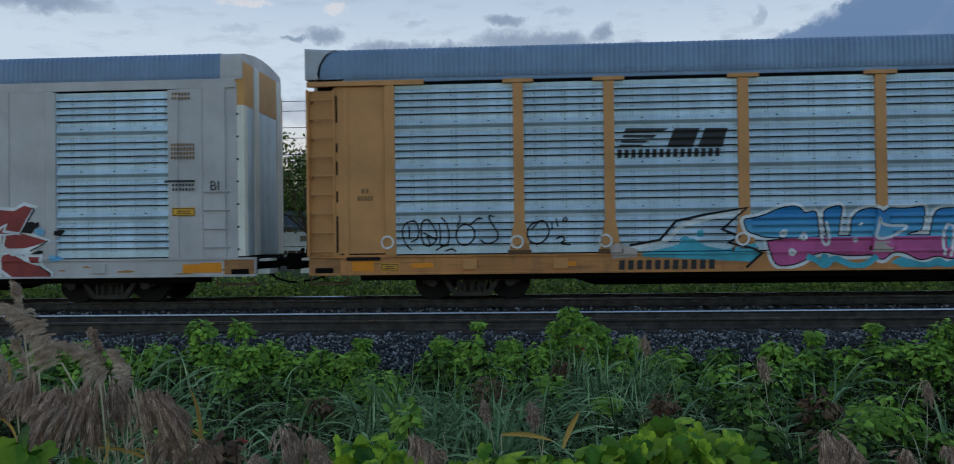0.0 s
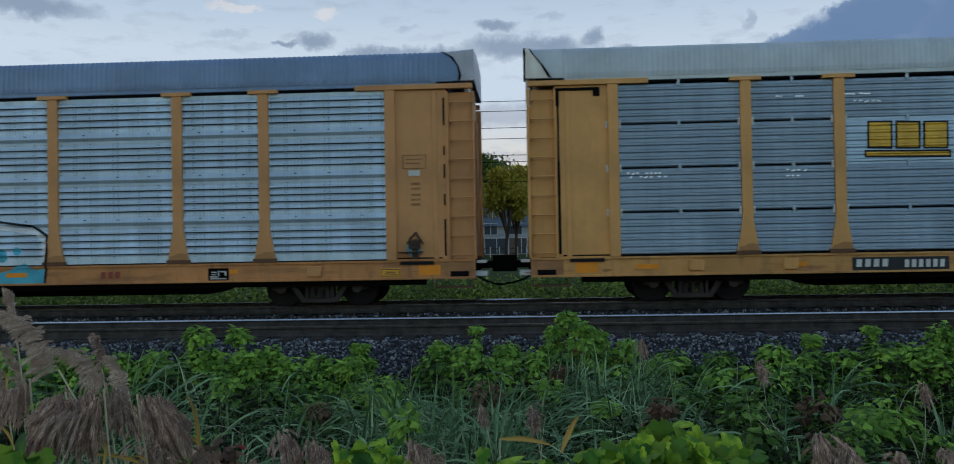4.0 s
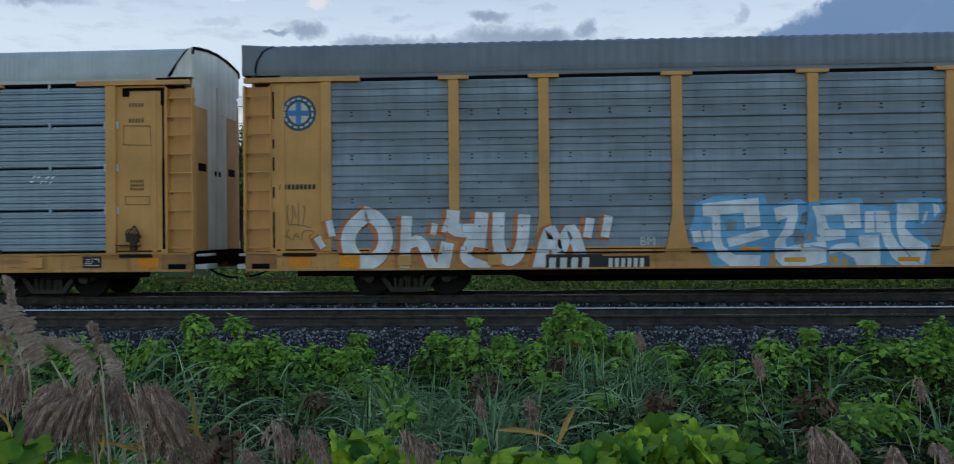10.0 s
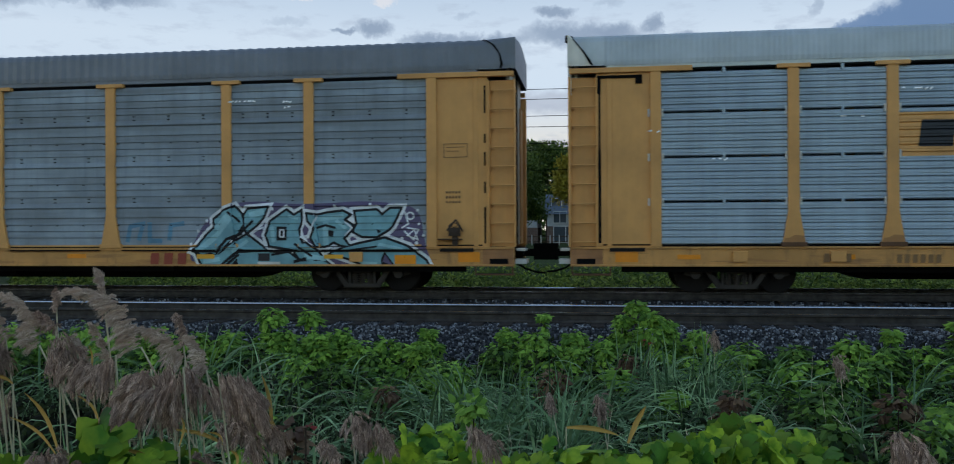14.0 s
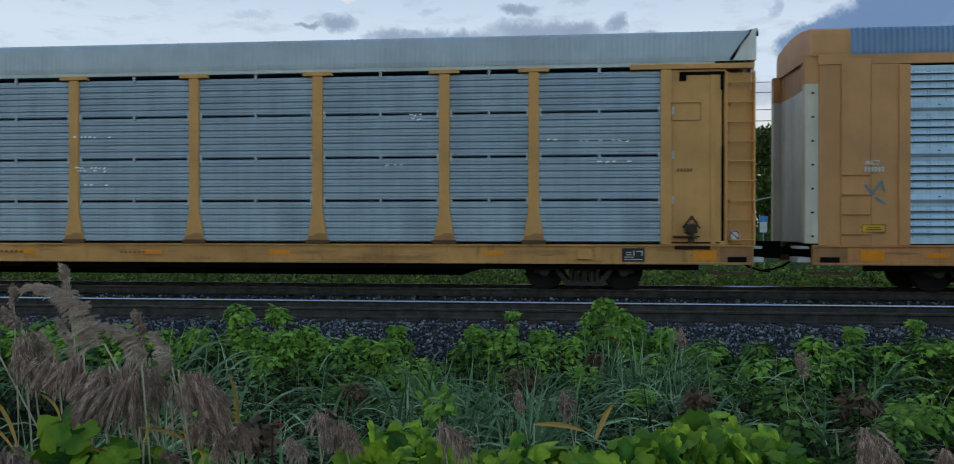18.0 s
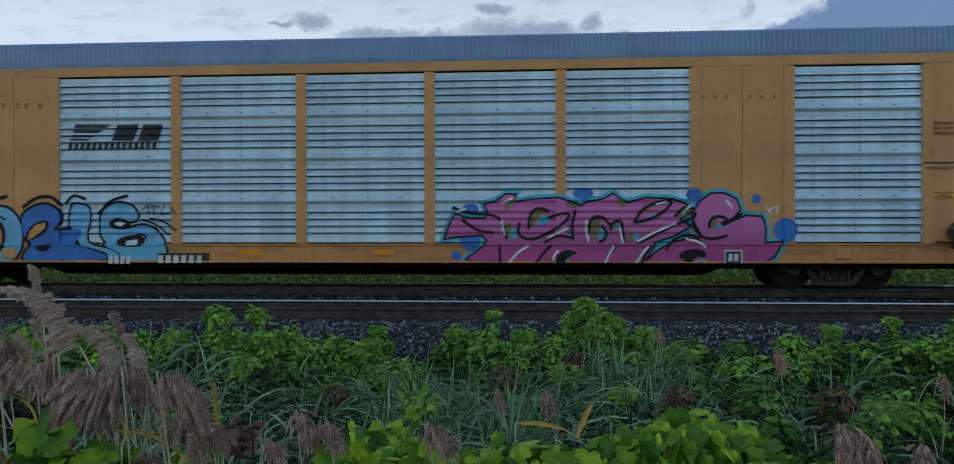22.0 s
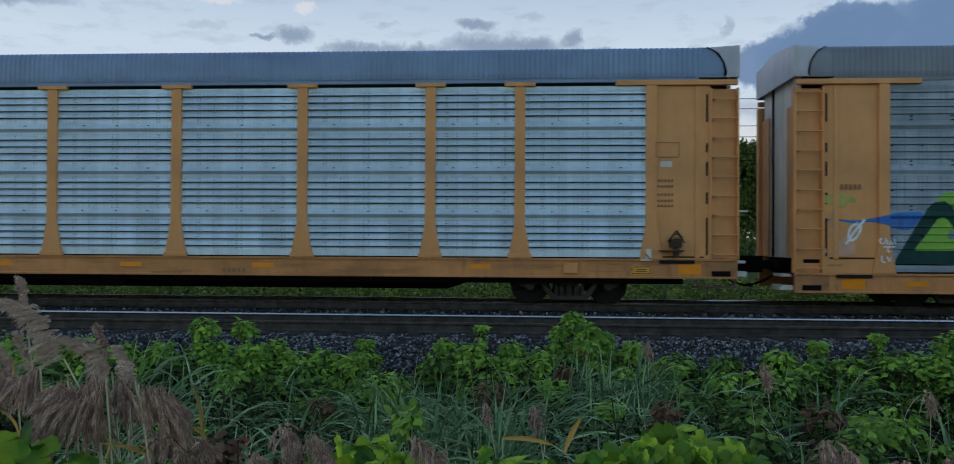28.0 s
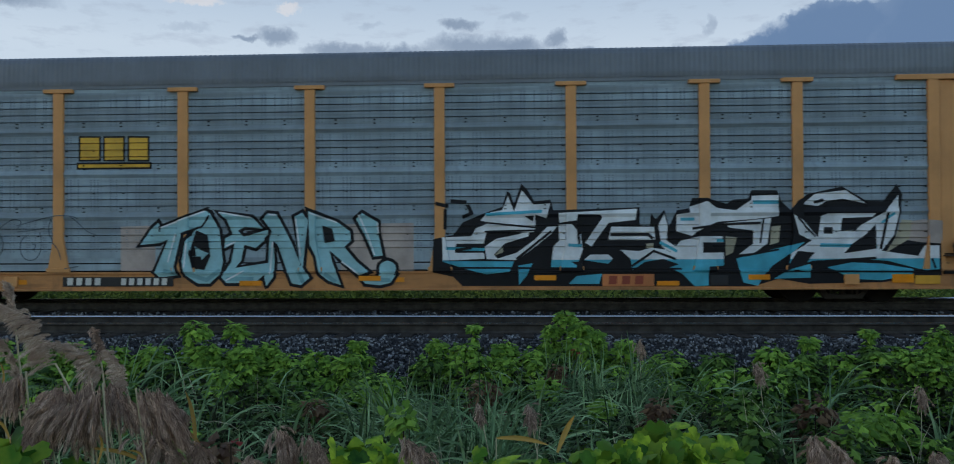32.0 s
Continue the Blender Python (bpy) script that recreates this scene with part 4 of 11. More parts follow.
                        rod(bm, (-0.27, SIDE - 0.11, 0), (0.27, SIDE - 0.11, 0), 0.016)
                        for x in (-0.27, 0.27):
                            rod(bm, (x, SIDE - 0.11, 0), (x, SIDE - 0.02, 0), 0.016)
                        return mesh_of("rung", bm, P)
                    part("rung", shared(("step", P), step), None, car, at=turn[side > 0] @ pose(s * 12.85, 0, z))
            else:
                ladder(car, s * 13.42, side, P, 1.12 - drop, 4.62)
    part("roof", roof_mesh(-12.95, 12.95, period, 0.006 if roof_mat == "roof_light" else 0.008 if i == 6 else 0.015, roof_mat, roof_base), None, car, "arched sheet roof with cross flutes")
    for s in (-1, 1):
        m = turn[s < 0]
        if flush:
            part("roof_hood", roof_mesh(12.95, 13.43 if s > 0 else 13.72, 0.4, 0.0, P, roof_base), None, car, at=m)
        else:
            part("roof_panel", hood_mesh(roof_mat, style == "slate", "panel"), None, car, "smooth last sheet of the roof", at=m)
            part("roof_hood", hood_mesh(hood_mat, style == "slate", "hood"), None, car, "sheet-metal hood over the end doors", at=m)
            part("roof_seam", hood_mesh("dark", style == "slate", "seam"), None, car, "torn black rubber seal across the roof", at=m)
        part("end_door", end_mesh(end_mat), None, car, "upright pleated end doors", at=m @ pose(-0.20 if flush and s > 0 else 0, 0, 0))
        if style == "slate":
            slate_end(car, P, m)
        elif not flush:
            part("end_panel", box_mesh("end_panel", P, (13.625, 13.655, -1.33, -0.72, 1.06, 4.35)), None, car, "faded painted end door leaf", at=m)
            part("end_panel", box_mesh("end_panel_b", P, (13.625, 13.655, 0.72, 1.33, 1.06, 4.35)), None, car, "faded painted end door leaf", at=m)
            for q in (-0.35,):
                part("end_rod", box_mesh("end_rod", "black", (13.63, 13.675, -0.03, 0.03, 1.06, 4.95)), None, car, "black locking rod", at=m @ pose(0, q, 0))
        part("coupler", shared("coupler", coupler_mesh), None, car, "grimy black coupler and hoses", at=m)
        bog = part("bogie", shared("bogie", bogie_frame), None, car, "dark cast two-axle bogie", at=pose(s * 10.16, 0, 0))
        for d in (-0.863, 0.863):
            w = part("wheelset", shared("wheelset", wheel_mesh), None, bog, at=pose(d, 0, WHEEL_R))
            WHEELS.append(w)
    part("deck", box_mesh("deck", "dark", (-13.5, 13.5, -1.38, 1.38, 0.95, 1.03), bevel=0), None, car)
    underframe(car)
    if P != "white":
        part("brake_wheel", shared("brake", brake_mesh), None, car, "rusty hand-brake wheel and housing", at=pose(12.40, SIDE - 0.03 - 0.03 * flush, 1.38 - drop * 0.6 - 0.14 * flush))
    for x in (-10.16, 10.16, -8.2):
        part("jacking_pad", box_mesh("jacking_pad", P, (-0.15, 0.15, -1.57, -1.50, 0.70, 0.92)), None, car, at=pose(x, 0, -drop))
    for s in (-1, 1):
        part("end_step", box_mesh("end_step", "rust", (-0.42, 0.42, -1.50, -1.05, 0.40, 0.43), (-0.42, -0.39, -1.50, -1.46, 0.43, 0.62), (0.39, 0.42, -1.50, -1.46, 0.43, 0.62)), None, car, "rusty foot step", at=pose(s * 13.25, 0, -drop * 0.4))
    for s in (-1, 1):
        for z0, z1, w in ((0.645, 0.75, 0.13), (0.93, 0.985, 0.10)):
            part("end_grating", box_mesh("end_grating", "label_white", (-w, w, -1.30, -0.62, z0, z1)), None, car, "pale grey step grating over the coupler", at=pose(s * 13.82, 0, -drop))
        if not flush:
            part("sill_recess", box_mesh("sill_recess", "iron", (-0.40, 0.34, -1.546, -1.50, 0.92, 0.995), bevel=0), None, car, "dark recess in the sill under the end door", at=pose(s * 12.46, 0, -drop))
        part("sill_end", box_mesh("sill_end", "rusty_end", (-0.34, 0.34, -1.507, -1.49, 0.645, 0.97), bevel=0), None, car, "rust-brown end of the sill", at=pose(s * 13.34, 0, -drop))
        part("step_opening", box_mesh("step_opening", "dark", (-0.20, 0.20, -1.512, -1.49, 0.65, 0.765), bevel=0), None, car, "dark step opening in the sill", at=pose(s * 13.36, 0, -drop))
    for x, z in ((-11.2, 0.80), (-8.1, 0.80), (-2.6, 0.83), (0.4, 0.83), (3.4, 0.83), (8.2, 0.83), (12.7, 0.80), (-12.5, 0.80)):
        part("reflector", box_mesh("reflector", "reflector", (-0.24, 0.24, -1.508, -1.502, -0.05 if abs(x) < 12 else -0.11, 0.05 if abs(x) < 12 else 0.11), bevel=0), None, car, "amber reflector strip", at=pose(x, 0, z - drop))
    return car


A = car_carrier(-1, "white", "silver", "roof_blue", "silver", "white two-level car carrier with ribbed silver side sheets", flush=True)


def end_leaves(car, x, head, low):
    """The end doors' upright leaves: painted heads over streaked sheet, parted by proud pale strips."""
    for y0, y1, strip in ((-1.40, -0.78, 0), (-0.76, -0.40, 1), (-0.38, 0.98, 0), (1.0, 1.36, 1)):
        w = 0.035 if strip else 0.018
        part("end_leaf", box_mesh("end_leaf", "end_white" if strip else low, (-w, w, y0, y1, 1.06, 4.399)), None, car, "pale bolted strip" if strip else "streaked end door leaf", at=pose(x, 0, 0))
        part("end_leaf", box_mesh("end_leaf_head", "end_white" if strip and car is A else head, (-w, w, y0, y1, 4.401, 5.38 if car is A else 5.0)), None, car, "painted head of the end doors", at=pose(x, 0, 0))


end_leaves(A, 13.44, "yellow", "silver_dull")
end_leaves(A, -13.64, "yellow", "silver_dull")
B = car_carrier(0, "orange", "silver_dull", "roof_blue", "silver", "orange-framed car carrier with bright ribbed silver sheets and spray paint", hood_mat="hood_lilac")
C = car_carrier(1, "yellow", "slate", "roof_light", "slate", "ochre yellow car carrier with dark grey finely ribbed sheets", end_mat="end_white", hood_mat="end_white")
D = car_carrier(2, "yellow", "dusky", "roof_grey", "dusky", "ochre yellow car carrier with grimy grey sheets and spray paint", end_mat="end_cream", period=0.23, hood_mat="roof_grey")
E = car_carrier(3, "yellow", "slate_pale", "roof_light", "slate", "ochre yellow car carrier with grey sheets and a pale roof", end_mat="end_white", hood_mat="end_white")
F = car_carrier(4, "orange", "silver", "roof_blue", "silver", "orange two-level car carrier with silver sheets and large spray paint", flush=True, end_mat="end_cream")
end_leaves(F, 13.44, "orange", "end_grimy")
end_leaves(F, -13.64, "orange", "end_white")
G = car_carrier(5, "amber", "silver", "roof_blue", "silver", "ochre yellow car carrier with clean bright silver sheets", hood_mat="hood_lilac")
H = car_carrier(6, "amber", "dusky_dark", "roof_grey", "plaid", "ochre yellow car carrier with dull grey sheets and spray paint", hood_mat="hood_lilac", drop=0.28)


# ---- sky backdrop: dusk sky with drifting clouds ----
def build_sky():
    """A far dome sector; its picture of cloud is laid out by bearing and height in degrees."""
    n = Nodes("dusk_clouds")
    uv = n.t.nodes.new("ShaderNodeUVMap")
    uv.uv_map = "sky"
    sep = n.t.nodes.new("ShaderNodeSeparateXYZ")
    warp = n.t.nodes.new("ShaderNodeTexNoise")
    warp.inputs["Scale"].default_value, warp.inputs["Detail"].default_value, warp.inputs["Roughness"].default_value = 0.7, 8, 0.66
    n.link(uv.outputs[0], warp.inputs["Vector"])
    vm = n.t.nodes.new("ShaderNodeVectorMath")
    vm.operation = "MULTIPLY_ADD"
    n.link(warp.outputs["Color"], vm.inputs[0])
    vm.inputs[1].default_value = (2.6, 1.8, 0)
    sub = n.t.nodes.new("ShaderNodeVectorMath")
    sub.operation = "SUBTRACT"
    n.link(uv.outputs[0], sub.inputs[0])
    sub.inputs[1].default_value = (1.3, 0.9, 0)
    n.link(sub.outputs[0], vm.inputs[2])
    n.link(vm.outputs[0], sep.inputs[0])
    a, e = sep.outputs[0], sep.outputs[1]
    raw = n.t.nodes.new("ShaderNodeSeparateXYZ")
    n.link(uv.outputs[0], raw.inputs[0])
    # clear sky: pale gold near the ground, cool blue-white above
    col = n.ramp(n.math("DIVIDE", raw.outputs[1], 26.0), (0.86, 0.80, 0.66), (0.36, 0.50, 0.70), 0.10, 1.0)
    col = n.mix(n.ramp(n.math("DIVIDE", raw.outputs[1], 26.0), (0, 0, 0), (1, 1, 1), 0.18, 0.36), col, (0.62, 0.74, 0.86))
    col = n.mix(n.ramp(n.math("DIVIDE", raw.outputs[1], 26.0), (0, 0, 0), (1, 1, 1), 0.48, 0.75), col, (0.36, 0.50, 0.68))

    def cloud(col, az, el, ra, re, tone, soft=0.5, most=0.9):
        dx = n.math("DIVIDE", n.math("SUBTRACT", a, az), ra)
        dz = n.math("DIVIDE", n.math("SUBTRACT", e, el), re)
        r = n.math("ADD", n.math("MULTIPLY", dx, dx), n.math("MULTIPLY", dz, dz))
        f = n.math("DIVIDE", n.math("SUBTRACT", 1.0, r), soft, True)
        return n.mix(n.math("MULTIPLY", f, most), col, tone)
    grey, blue = (0.24, 0.325, 0.45), (0.15, 0.25, 0.425)
    streak = n.ramp(n.noise(0.35, 6, (1, 3.2, 1), vec=uv.outputs[0]), (0, 0, 0), (1, 1, 1), 0.52, 0.70)
    col = n.mix(n.math("MULTIPLY", streak, 0.45), col, (0.40, 0.48, 0.60))
    col = cloud(col, 0, 8.6, 40, 0.9, (0.42, 0.48, 0.58), 0.8, 0.7)
    col = cloud(col, 0, 5.6, 40, 0.5, (0.50, 0.52, 0.58), 0.8, 0.6)
    for c in ((-13.6, 13.4, 1.5, 0.75), (-15.6, 13.2, 1.0, 0.25), (-9.8, 12.6, 2.6, 0.6), (-6.0, 12.6, 3.2, 0.7), (-0.6, 13.0, 4.2, 0.95), (-1.4, 14.5, 1.7, 0.5), (2.8, 12.9, 2.2, 0.9), (5.2, 13.4, 0.9, 0.9), (6.4, 12.3, 2.6, 0.5), (9.4, 12.4, 1.3, 0.35),
              (-30.6, 14.5, 4.5, 0.8), (-36.5, 14.2, 4.0, 1.1)):
        col = cloud(col, *c, grey, 0.9, 0.85)
    for c in ((-19.4, 13.6, 1.6, 0.28), (2.2, 14.8, 1.2, 0.35), (-7.5, 14.4, 1.0, 0.25), (13.2, 12.4, 1.6, 0.4)):
        col = cloud(col, *c, grey, 1.2, 0.35)
    for c in ((25.6, 11.6, 9.2, 3.2), (19.4, 11.4, 4.6, 1.9), (33, 11.6, 9, 4.6), (22.6, 13.3, 3.2, 1.6)):
        col = cloud(col, *c, blue, 0.30, 0.92)
    col = cloud(col, 27, 9.5, 10.0, 1.6, (0.26, 0.34, 0.48), 0.8, 0.7)
    col = cloud(col, 15.1, 13.9, 0.45, 0.75, grey, 1.2, 0.6)
    col = cloud(col, -12.9, 15.1, 1.0, 0.3, (0.86, 0.82, 0.80), 0.8, 0.5)
    col = cloud(col, -18.6, 15.4, 2.0, 0.35, (0.86, 0.82, 0.80), 0.8, 0.5)
    em = n.t.nodes.new("ShaderNodeEmission")
    n.link(col, em.inputs[0])
    em.inputs[1].default_value = 0.445
    n.link(em.outputs[0], n.t.nodes["Material Output"].inputs[0])
    bm = bmesh.new()
    lay = bm.loops.layers.uv.new("sky")
    azs, els = [i * 4.0 for i in range(-22, 23)], [-4, 0, 4, 8, 12, 16, 20, 26, 34, 44, 56, 70]
    grid = [[bm.verts.new((2500 * math.sin(radians(p)) * math.cos(radians(q)), 2500 * math.cos(radians(p)) * math.cos(radians(q)), 2500 * math.sin(radians(q)))) for p in azs] for q in els]
    for j in range(len(els) - 1):
        for i in range(len(azs) - 1):
            f = bm.faces.new((grid[j][i], grid[j][i + 1], grid[j + 1][i + 1], grid[j + 1][i]))
            for lp, (ii, jj) in zip(f.loops, ((i, j), (i + 1, j), (i + 1, j + 1), (i, j + 1))):
                lp[lay].uv = (azs[ii], els[jj])
    me = bpy.data.meshes.new("backdrop")
    bm.to_mesh(me)
    bm.free()
    me.materials.append(n.mat)
    me.shade_smooth()
    return tagged(new("backdrop", me), "dusk sky with blue-grey clouds over a pale horizon", "sky", kind="structure")


SKY = build_sky()
SKY.location = (0, 0, EYE)


# ---- plants ----
def leaves(name, cen, nrm, tip, size, wide, mat, fold=0.25):
    """A mesh of many leaves: each a folded blade of six corners at its own place, facing its own way."""
    n = len(cen)
    nrm = nrm / np.linalg.norm(nrm, axis=1, keepdims=True)
    tip = tip - (tip * nrm).sum(1, keepdims=True) * nrm
    tip = tip / (np.linalg.norm(tip, axis=1, keepdims=True) + 1e-9)
    sid = np.cross(nrm, tip)
    s = size[:, None]
    w = s * wide
    pts = [cen, cen + tip * s * 0.45 + sid * w * 0.5 - nrm * s * fold * 0.5, cen + tip * s, cen + tip * s * 0.45 - sid * w * 0.5 - nrm * s * fold * 0.5, cen + tip * s * 0.5 + nrm * s * 0.04]
    v = np.stack(pts, 1)
    f = np.array([(0, 1, 4), (1, 2, 4), (2, 3, 4), (3, 0, 4)])
    f = (f[None] + (np.arange(n) * 5)[:, None, None]).reshape(-1, 3)
    me = bpy.data.meshes.new(name)
    me.from_pydata(v.reshape(-1, 3).tolist(), [], f.tolist())
    me.materials.append(M[mat])
    return me


def blades(name, root, lean, length, width, mat, seg=5, droop=0.5):
    """Long grass blades that rise, bend over and taper."""
    n = len(root)
    t = np.linspace(0, 1, seg)
    side = np.stack([-lean[:, 1], lean[:, 0], np.zeros(n)], 1)
    side /= np.linalg.norm(side, axis=1, keepdims=True) + 1e-9
    # each blade is twisted about its own length
    along = np.stack([lean[:, 0], lean[:, 1], np.full(n, 0.8)], 1)
    along /= np.linalg.norm(along, axis=1, keepdims=True)
    turn = np.random.default_rng(n).uniform(-1.2, 1.2, n)[:, None]
    side = side * np.cos(turn) + np.cross(along, side) * np.sin(turn)
    verts = []
    for i, u in enumerate(t):
        c = root + np.stack([lean[:, 0] * length * (u ** 1.7), lean[:, 1] * length * (u ** 1.7), length * (u - droop * np.hypot(lean[:, 0], lean[:, 1]) * u ** 3)], 1)
        w = (width * (1 - u ** 1.5 * 0.95) * 0.5)[:, None]
        verts += [c - side * w, c + side * w]
    v = np.stack(verts, 1)
    f = np.array([(2 * i, 2 * i + 1, 2 * i + 3, 2 * i + 2) for i in range(seg - 1)])
    f = (f[None] + (np.arange(n) * 2 * seg)[:, None, None]).reshape(-1, 4)
    me = bpy.data.meshes.new(name)
    me.from_pydata(v.reshape(-1, 3).tolist(), [], f.tolist())
    me.materials.append(M[mat])
    return me


def shrub(x, y, top, spread, seed, mat="bush_leaf", count=1500, size=0.10, label="leafy green shrub on the ditch bank"):
    """A shrub of leafy shoots on bare stems: each shoot ends in an uneven head whose leaves face outwards and up."""
    rng = np.random.default_rng(seed)
    z0 = ground_z(y)
    hgt = top - z0
    s = thing("shrub" if "shrub" in label else "weed", label, "shrub" if "shrub" in label else "weed", pose(x, y, z0), "shrubs along the ballast" if "shrub" in label else "weeds in the ditch")
    bm = bmesh.new()
    k = max(4, int(spread * 17))
    heads, radii = [], []
    for i in range(k):
        a = rng.uniform(0, 6.28)
        r = spread * math.sqrt(rng.uniform(0, 1)) * (i > 0)
        rad = min(0.24, spread * 0.5) * rng.uniform(0.55, 1.0)
        zt = max(0.12, hgt * (rng.uniform(0.5, 0.92) if i else 1.0) * (1 - 0.35 * (r / spread) ** 2) - rad)
        tipp = np.array([r * math.cos(a), r * math.sin(a) * 0.7, zt])
        mid = tipp * (0.45, 0.45, 0.6)
        rod(bm, (mid[0] * 0.1, mid[1] * 0.1, -0.05), tuple(mid), 0.010, 4)
        rod(bm, tuple(mid), tuple(tipp), 0.006, 4)
        heads.append(tipp)
        radii.append(rad)
    tagged(part("stem", bm, "twig", s), kind="stuff")
    idx = rng.integers(0, k, count)
    way = rng.normal(0, 1, (count, 3))
    way[:, 2] = np.abs(way[:, 2]) * 0.9 - 0.35
    way /= np.linalg.norm(way, axis=1, keepdims=True)
    rad = np.array(radii)[idx] * rng.uniform(0.55, 1.12, count)
    cen = np.array(heads)[idx] + way * rad[:, None] * (1.0, 0.85, 1.0)
    low = rng.uniform(0, 1, count) < 0.42
    cen[low, 2] *= rng.uniform(0.1, 0.9, low.sum())
    cen[:, 2] = np.clip(cen[:, 2], 0.02, hgt)
    nrm = way * 0.55 + rng.normal(0, 0.22, (count, 3)) + (0, -0.12, 0.55)
    tip = np.stack([way[:, 0] + rng.normal(0, 0.5, count), way[:, 1] + rng.normal(0, 0.5, count), rng.normal(-0.55, 0.35, count)], 1)
    part("foliage", leaves("foliage", cen, nrm, tip, rng.uniform(0.55, 1.35, count) * size * 1.12, 0.72, mat), None, s)
    return s


# tall and low shrubs along the toe of the ballast
SHRUBS = [(-4.62, 11.6, 0.30, 0.36), (-4.10, 11.8, 0.24, 0.32), (-4.35, 11.4, 0.0, 0.55), (-3.85, 11.4, 0.0, 0.4), (-3.66, 11.8, -0.02, 0.35), (-5.77, 11.6, -0.06, 0.5), (-5.20, 11.6, -0.03, 0.5), (-3.2, 11.5, -0.16, 0.4), (-2.92, 11.6, -0.11, 0.45),
          (-2.38, 11.9, -0.02, 0.18), (-2.45, 11.4, -0.2, 0.4), (-1.87, 11.1, -0.36, 0.35), (-1.24, 11.8, 0.0, 0.35), (-0.74, 12.0, 0.19, 0.12), (-0.85, 11.7, -0.03, 0.4), (-0.30, 11.8, -0.01, 0.4), (0.10, 11.7, -0.1, 0.4),
          (0.55, 12.0, 0.40, 0.38), (0.93, 12.0, 0.16, 0.28), (0.72, 11.7, 0.08, 0.4), (0.36, 11.9, 0.20, 0.28), (0.74, 11.9, 0.27, 0.28), (1.37, 11.8, -0.06, 0.4), (1.92, 11.6, -0.18, 0.5), (2.55, 11.5, -0.19, 0.5), (3.33, 11.7, -0.11, 0.4), (3.85, 11.8, -0.02, 0.18),
          (3.75, 11.5, -0.2, 0.4), (4.18, 11.6, -0.19, 0.4), (4.70, 11.9, 0.08, 0.18), (4.65, 11.6, -0.1, 0.4), (5.10, 11.9, -0.09, 0.4), (5.63, 11.9, 0.19, 0.4), (6.2, 12.0, 0.16, 0.5), (6.9, 12.0, 0.1, 0.6), (7.6, 12.0, 0.1, 0.6),
          (8.3, 12.0, 0.05, 0.6), (9.0, 12.0, 0.0, 0.6), (-6.4, 11.7, -0.02, 0.5), (-7.0, 11.8, 0.0, 0.5), (-7.7, 11.9, 0.02, 0.6), (-8.4, 11.9, 0.05, 0.6), (-9.1, 12.0, 0.0, 0.6)]
for j, (sx, sy, st, sw) in enumerate(SHRUBS):
    shrub(sx, sy, st + 0.07 * (1.3 < sx < 5), sw, 10 + j, "bush_leaf_b" if sx > 1.2 and j % 3 == 0 else "bush_leaf", int((350 + 2300 * sw) * (1.3 if 1.3 < sx < 5 else 1)))
rs = random.Random(8)
for j in range(52):
    sx = -9.0 + j * 0.35
    if not -2.3 < sx < -1.5:
        shrub(sx, rs.uniform(11.2, 11.6), -0.20 + rs.uniform(-0.08, 0.09) - 0.05 * (1.2 < sx < 4.4), 0.30, 260 + j, "bush_leaf_b" if j % 5 == 2 else "bush_leaf", 620)
for j in range(34):
    sy = rs.uniform(9.0, 11.0)
    sx = rs.uniform(-0.62, 0.6) * sy
    shrub(sx, sy, -0.42 + rs.uniform(-0.15, 0.16) + (11.2 - sy) * 0.05, rs.uniform(0.3, 0.6), 60 + j, "bush_leaf_b" if j % 2 else "bush_leaf", 900, 0.10)
for j in range(18):
    sy = rs.uniform(5.8, 9.2)
    shrub(rs.uniform(0.22, 0.62) * sy, sy, -0.28 + rs.uniform(-0.2, 0.12), rs.uniform(0.3, 0.55), 160 + j, "bush_leaf_b" if j % 4 else "bush_leaf", 800, 0.09)


